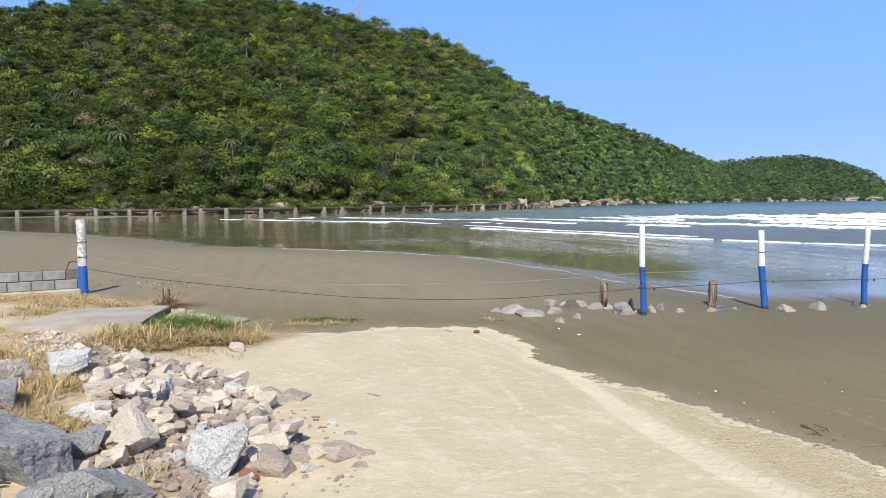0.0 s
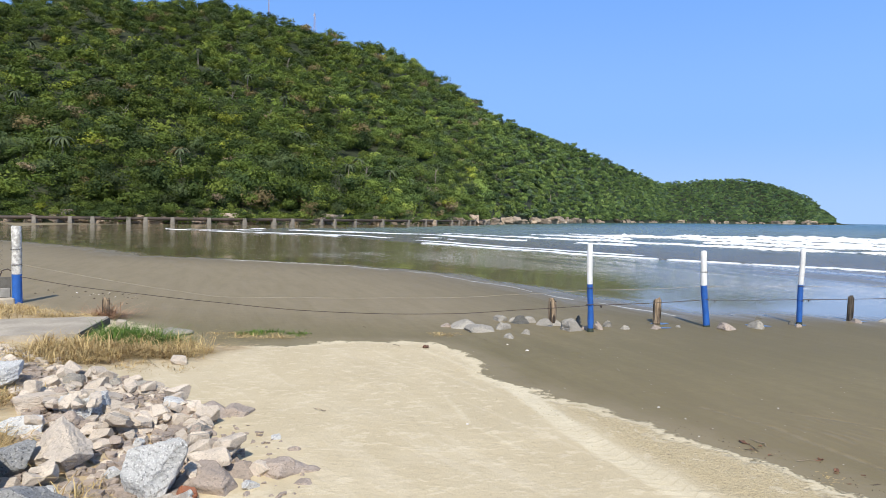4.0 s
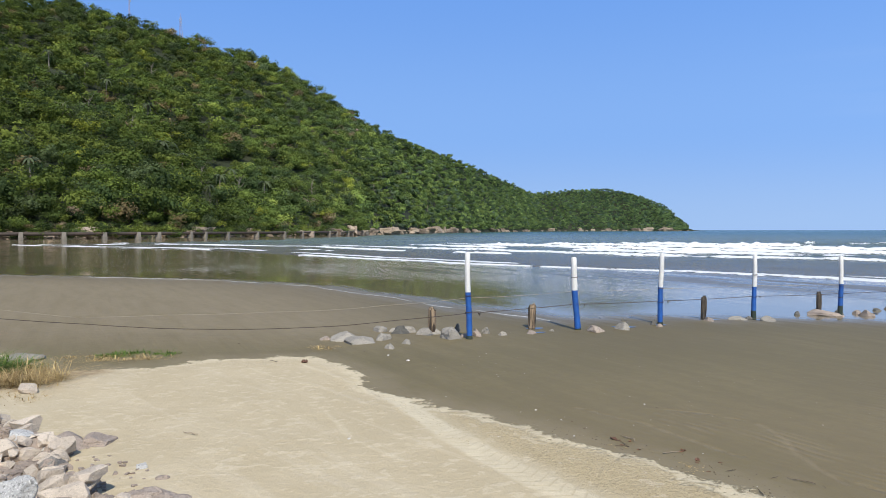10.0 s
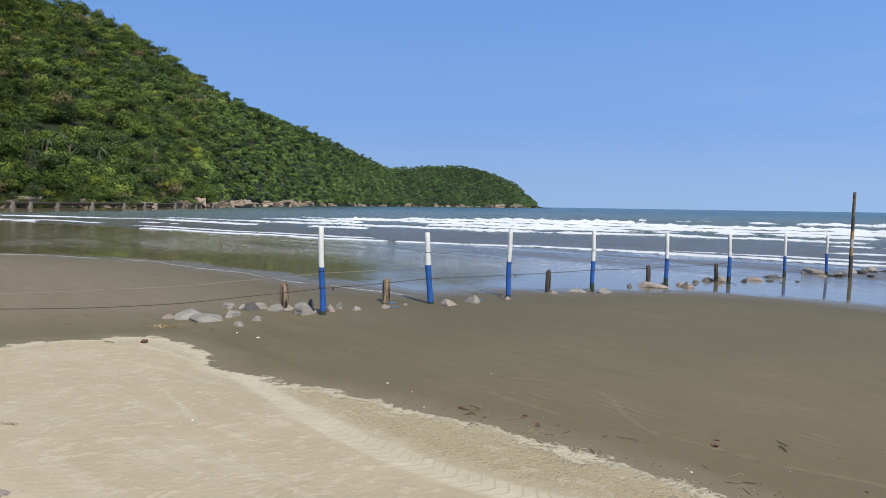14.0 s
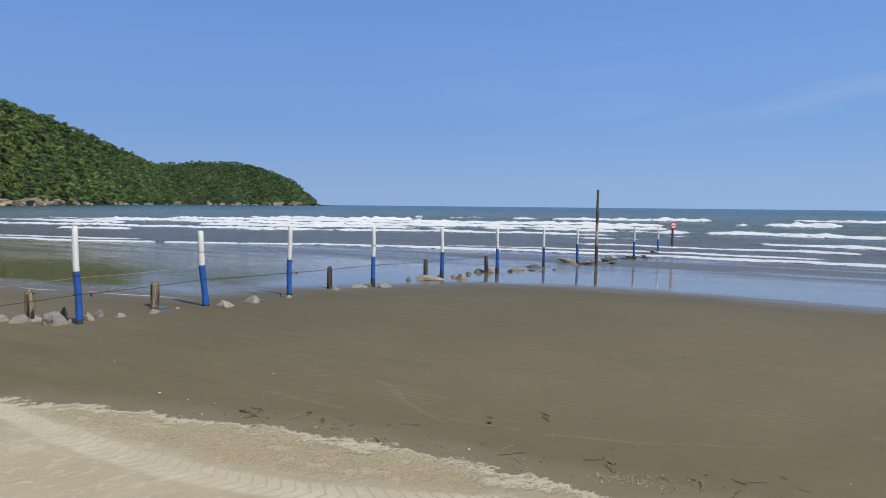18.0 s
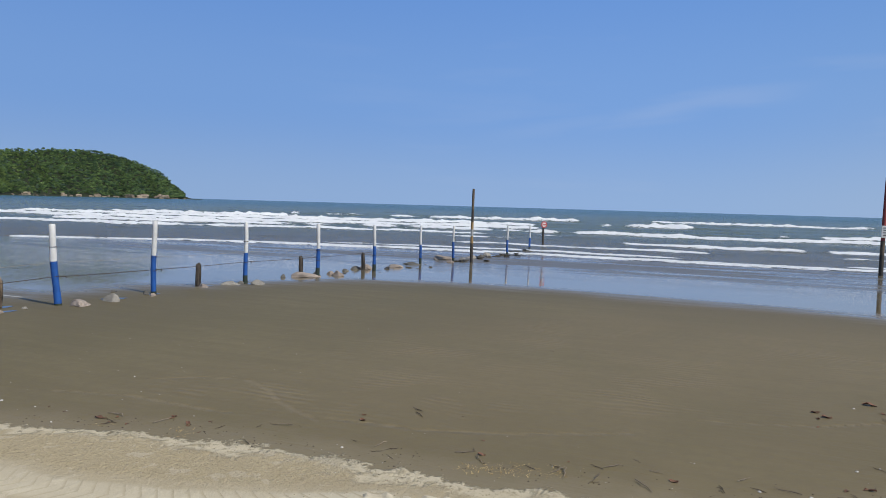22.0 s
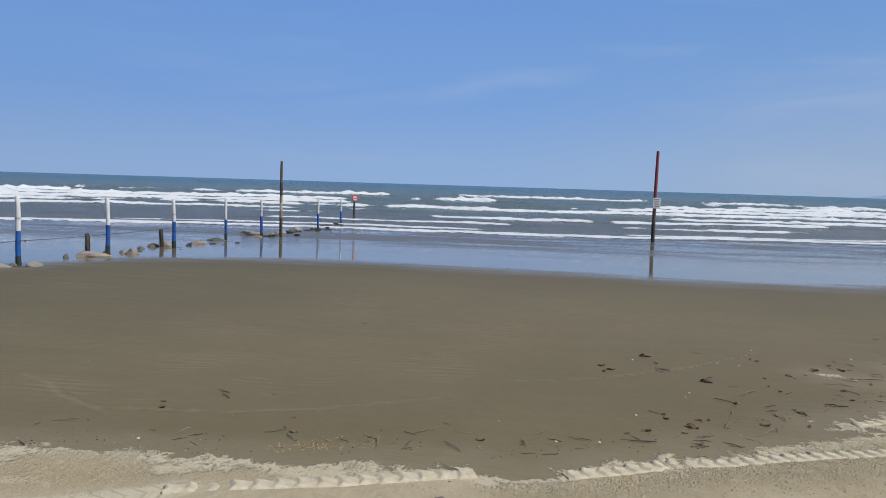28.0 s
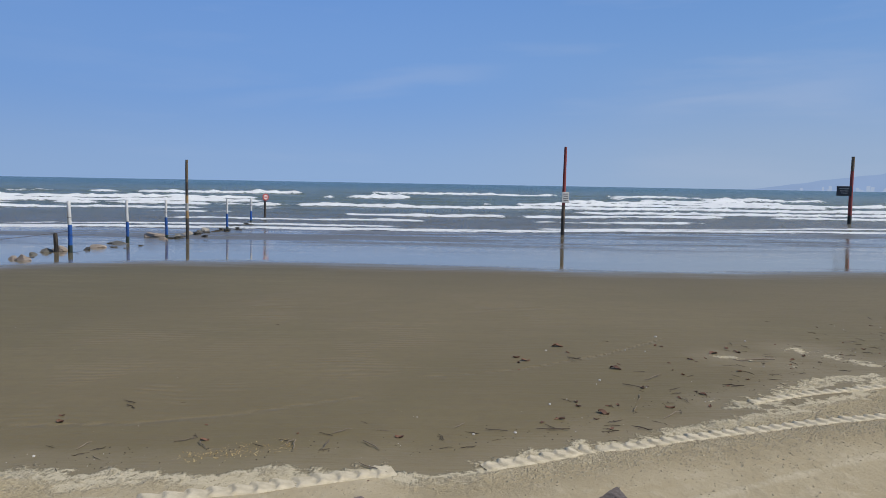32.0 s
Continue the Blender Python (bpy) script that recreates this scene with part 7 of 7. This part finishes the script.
lattice_mast(8.4, 1.0, 14.0, 1.1, "reddish-grey lattice radio mast on the wooded ridge")
lattice_mast(12.0, 1.0, 17.0, 0.5, "slim pale lattice mast on the wooded ridge")

# ---- far coast beyond the bay ----
def haze_material(name, color):
    k = Nodes(name)
    n = k.noise(k.place(), 0.004, 4)
    col = k.mix(k.ramp(n, 0.3, 0.7), color, tuple(v * 0.94 for v in color))
    k.bsdf.inputs["Base Color"].default_value = (0, 0, 0, 1)
    k.bsdf.inputs["Specular IOR Level"].default_value = 0.0
    k.link(col, k.bsdf.inputs["Emission Color"])
    k.bsdf.inputs["Emission Strength"].default_value = 1.0
    return k.m


M_HAZE = haze_material("far_haze", (0.30, 0.42, 0.66))
M_HAZE_CITY = haze_material("far_city_haze", (0.40, 0.50, 0.68))


def far_range():
    az = np.linspace(-97.5, -135, 90)
    d = 4300 - 6 * (az + 97)
    el = np.interp(-az, [97.5, 99, 101.7, 104.2, 106.6, 109, 113, 120, 128, 135], [-0.03, 0.02, 0.45, 0.86, 1.2, 1.5, 2.0, 2.4, 1.8, 1.0])
    top = d * np.tan(np.radians(el)) + 5 * waves_noise(az / 2.0, az * 0, 3, 1.0, 3) * np.clip(el, 0, 1)
    rows = []
    for k, back in ((0.0, -60), (0.6, 0), (1.0, 160), (0.0, 500)):
        q = d + back
        rows.append(np.stack([-q * np.sin(np.radians(az)), q * np.cos(np.radians(az)), -3 + (top + 3) * k], -1))
    me = big_mesh("far_range", np.concatenate(rows), grid_faces(4, len(az)))
    me.materials.append(M_HAZE)
    tagged(new("backdrop_range", me), "pale blue hazy mountain range far across the bay", "mountains", kind="structure")
    rg = np.random.RandomState(2)
    verts, faces, n = [], [], 0
    for _ in range(70):
        a_ = -rg.uniform(101.5, 122)
        q = 4180 + rg.uniform(-40, 40)
        x, y = -q * math.sin(radians(a_)), q * math.cos(radians(a_))
        wdt, h = rg.uniform(5, 13), rg.uniform(6, 30) * min(1, (-a_ - 100.5) / 3)
        for zz in (-2, h):
            for sx_, sy_ in ((-1, -1), (1, -1), (1, 1), (-1, 1)):
                verts.append((x + sx_ * 8, y + sy_ * wdt / 2, zz))
        faces += [(n + 4, n + 5, n + 6, n + 7)] + [(n + i, n + (i + 1) % 4, n + 4 + (i + 1) % 4, n + 4 + i) for i in range(4)]
        n += 8
    me = mesh_from("far_city", verts, faces)
    me.materials.append(M_HAZE_CITY)
    tagged(new("backdrop_city", me), "hazy row of tower blocks far across the bay", "skyline", kind="structure")


far_range()
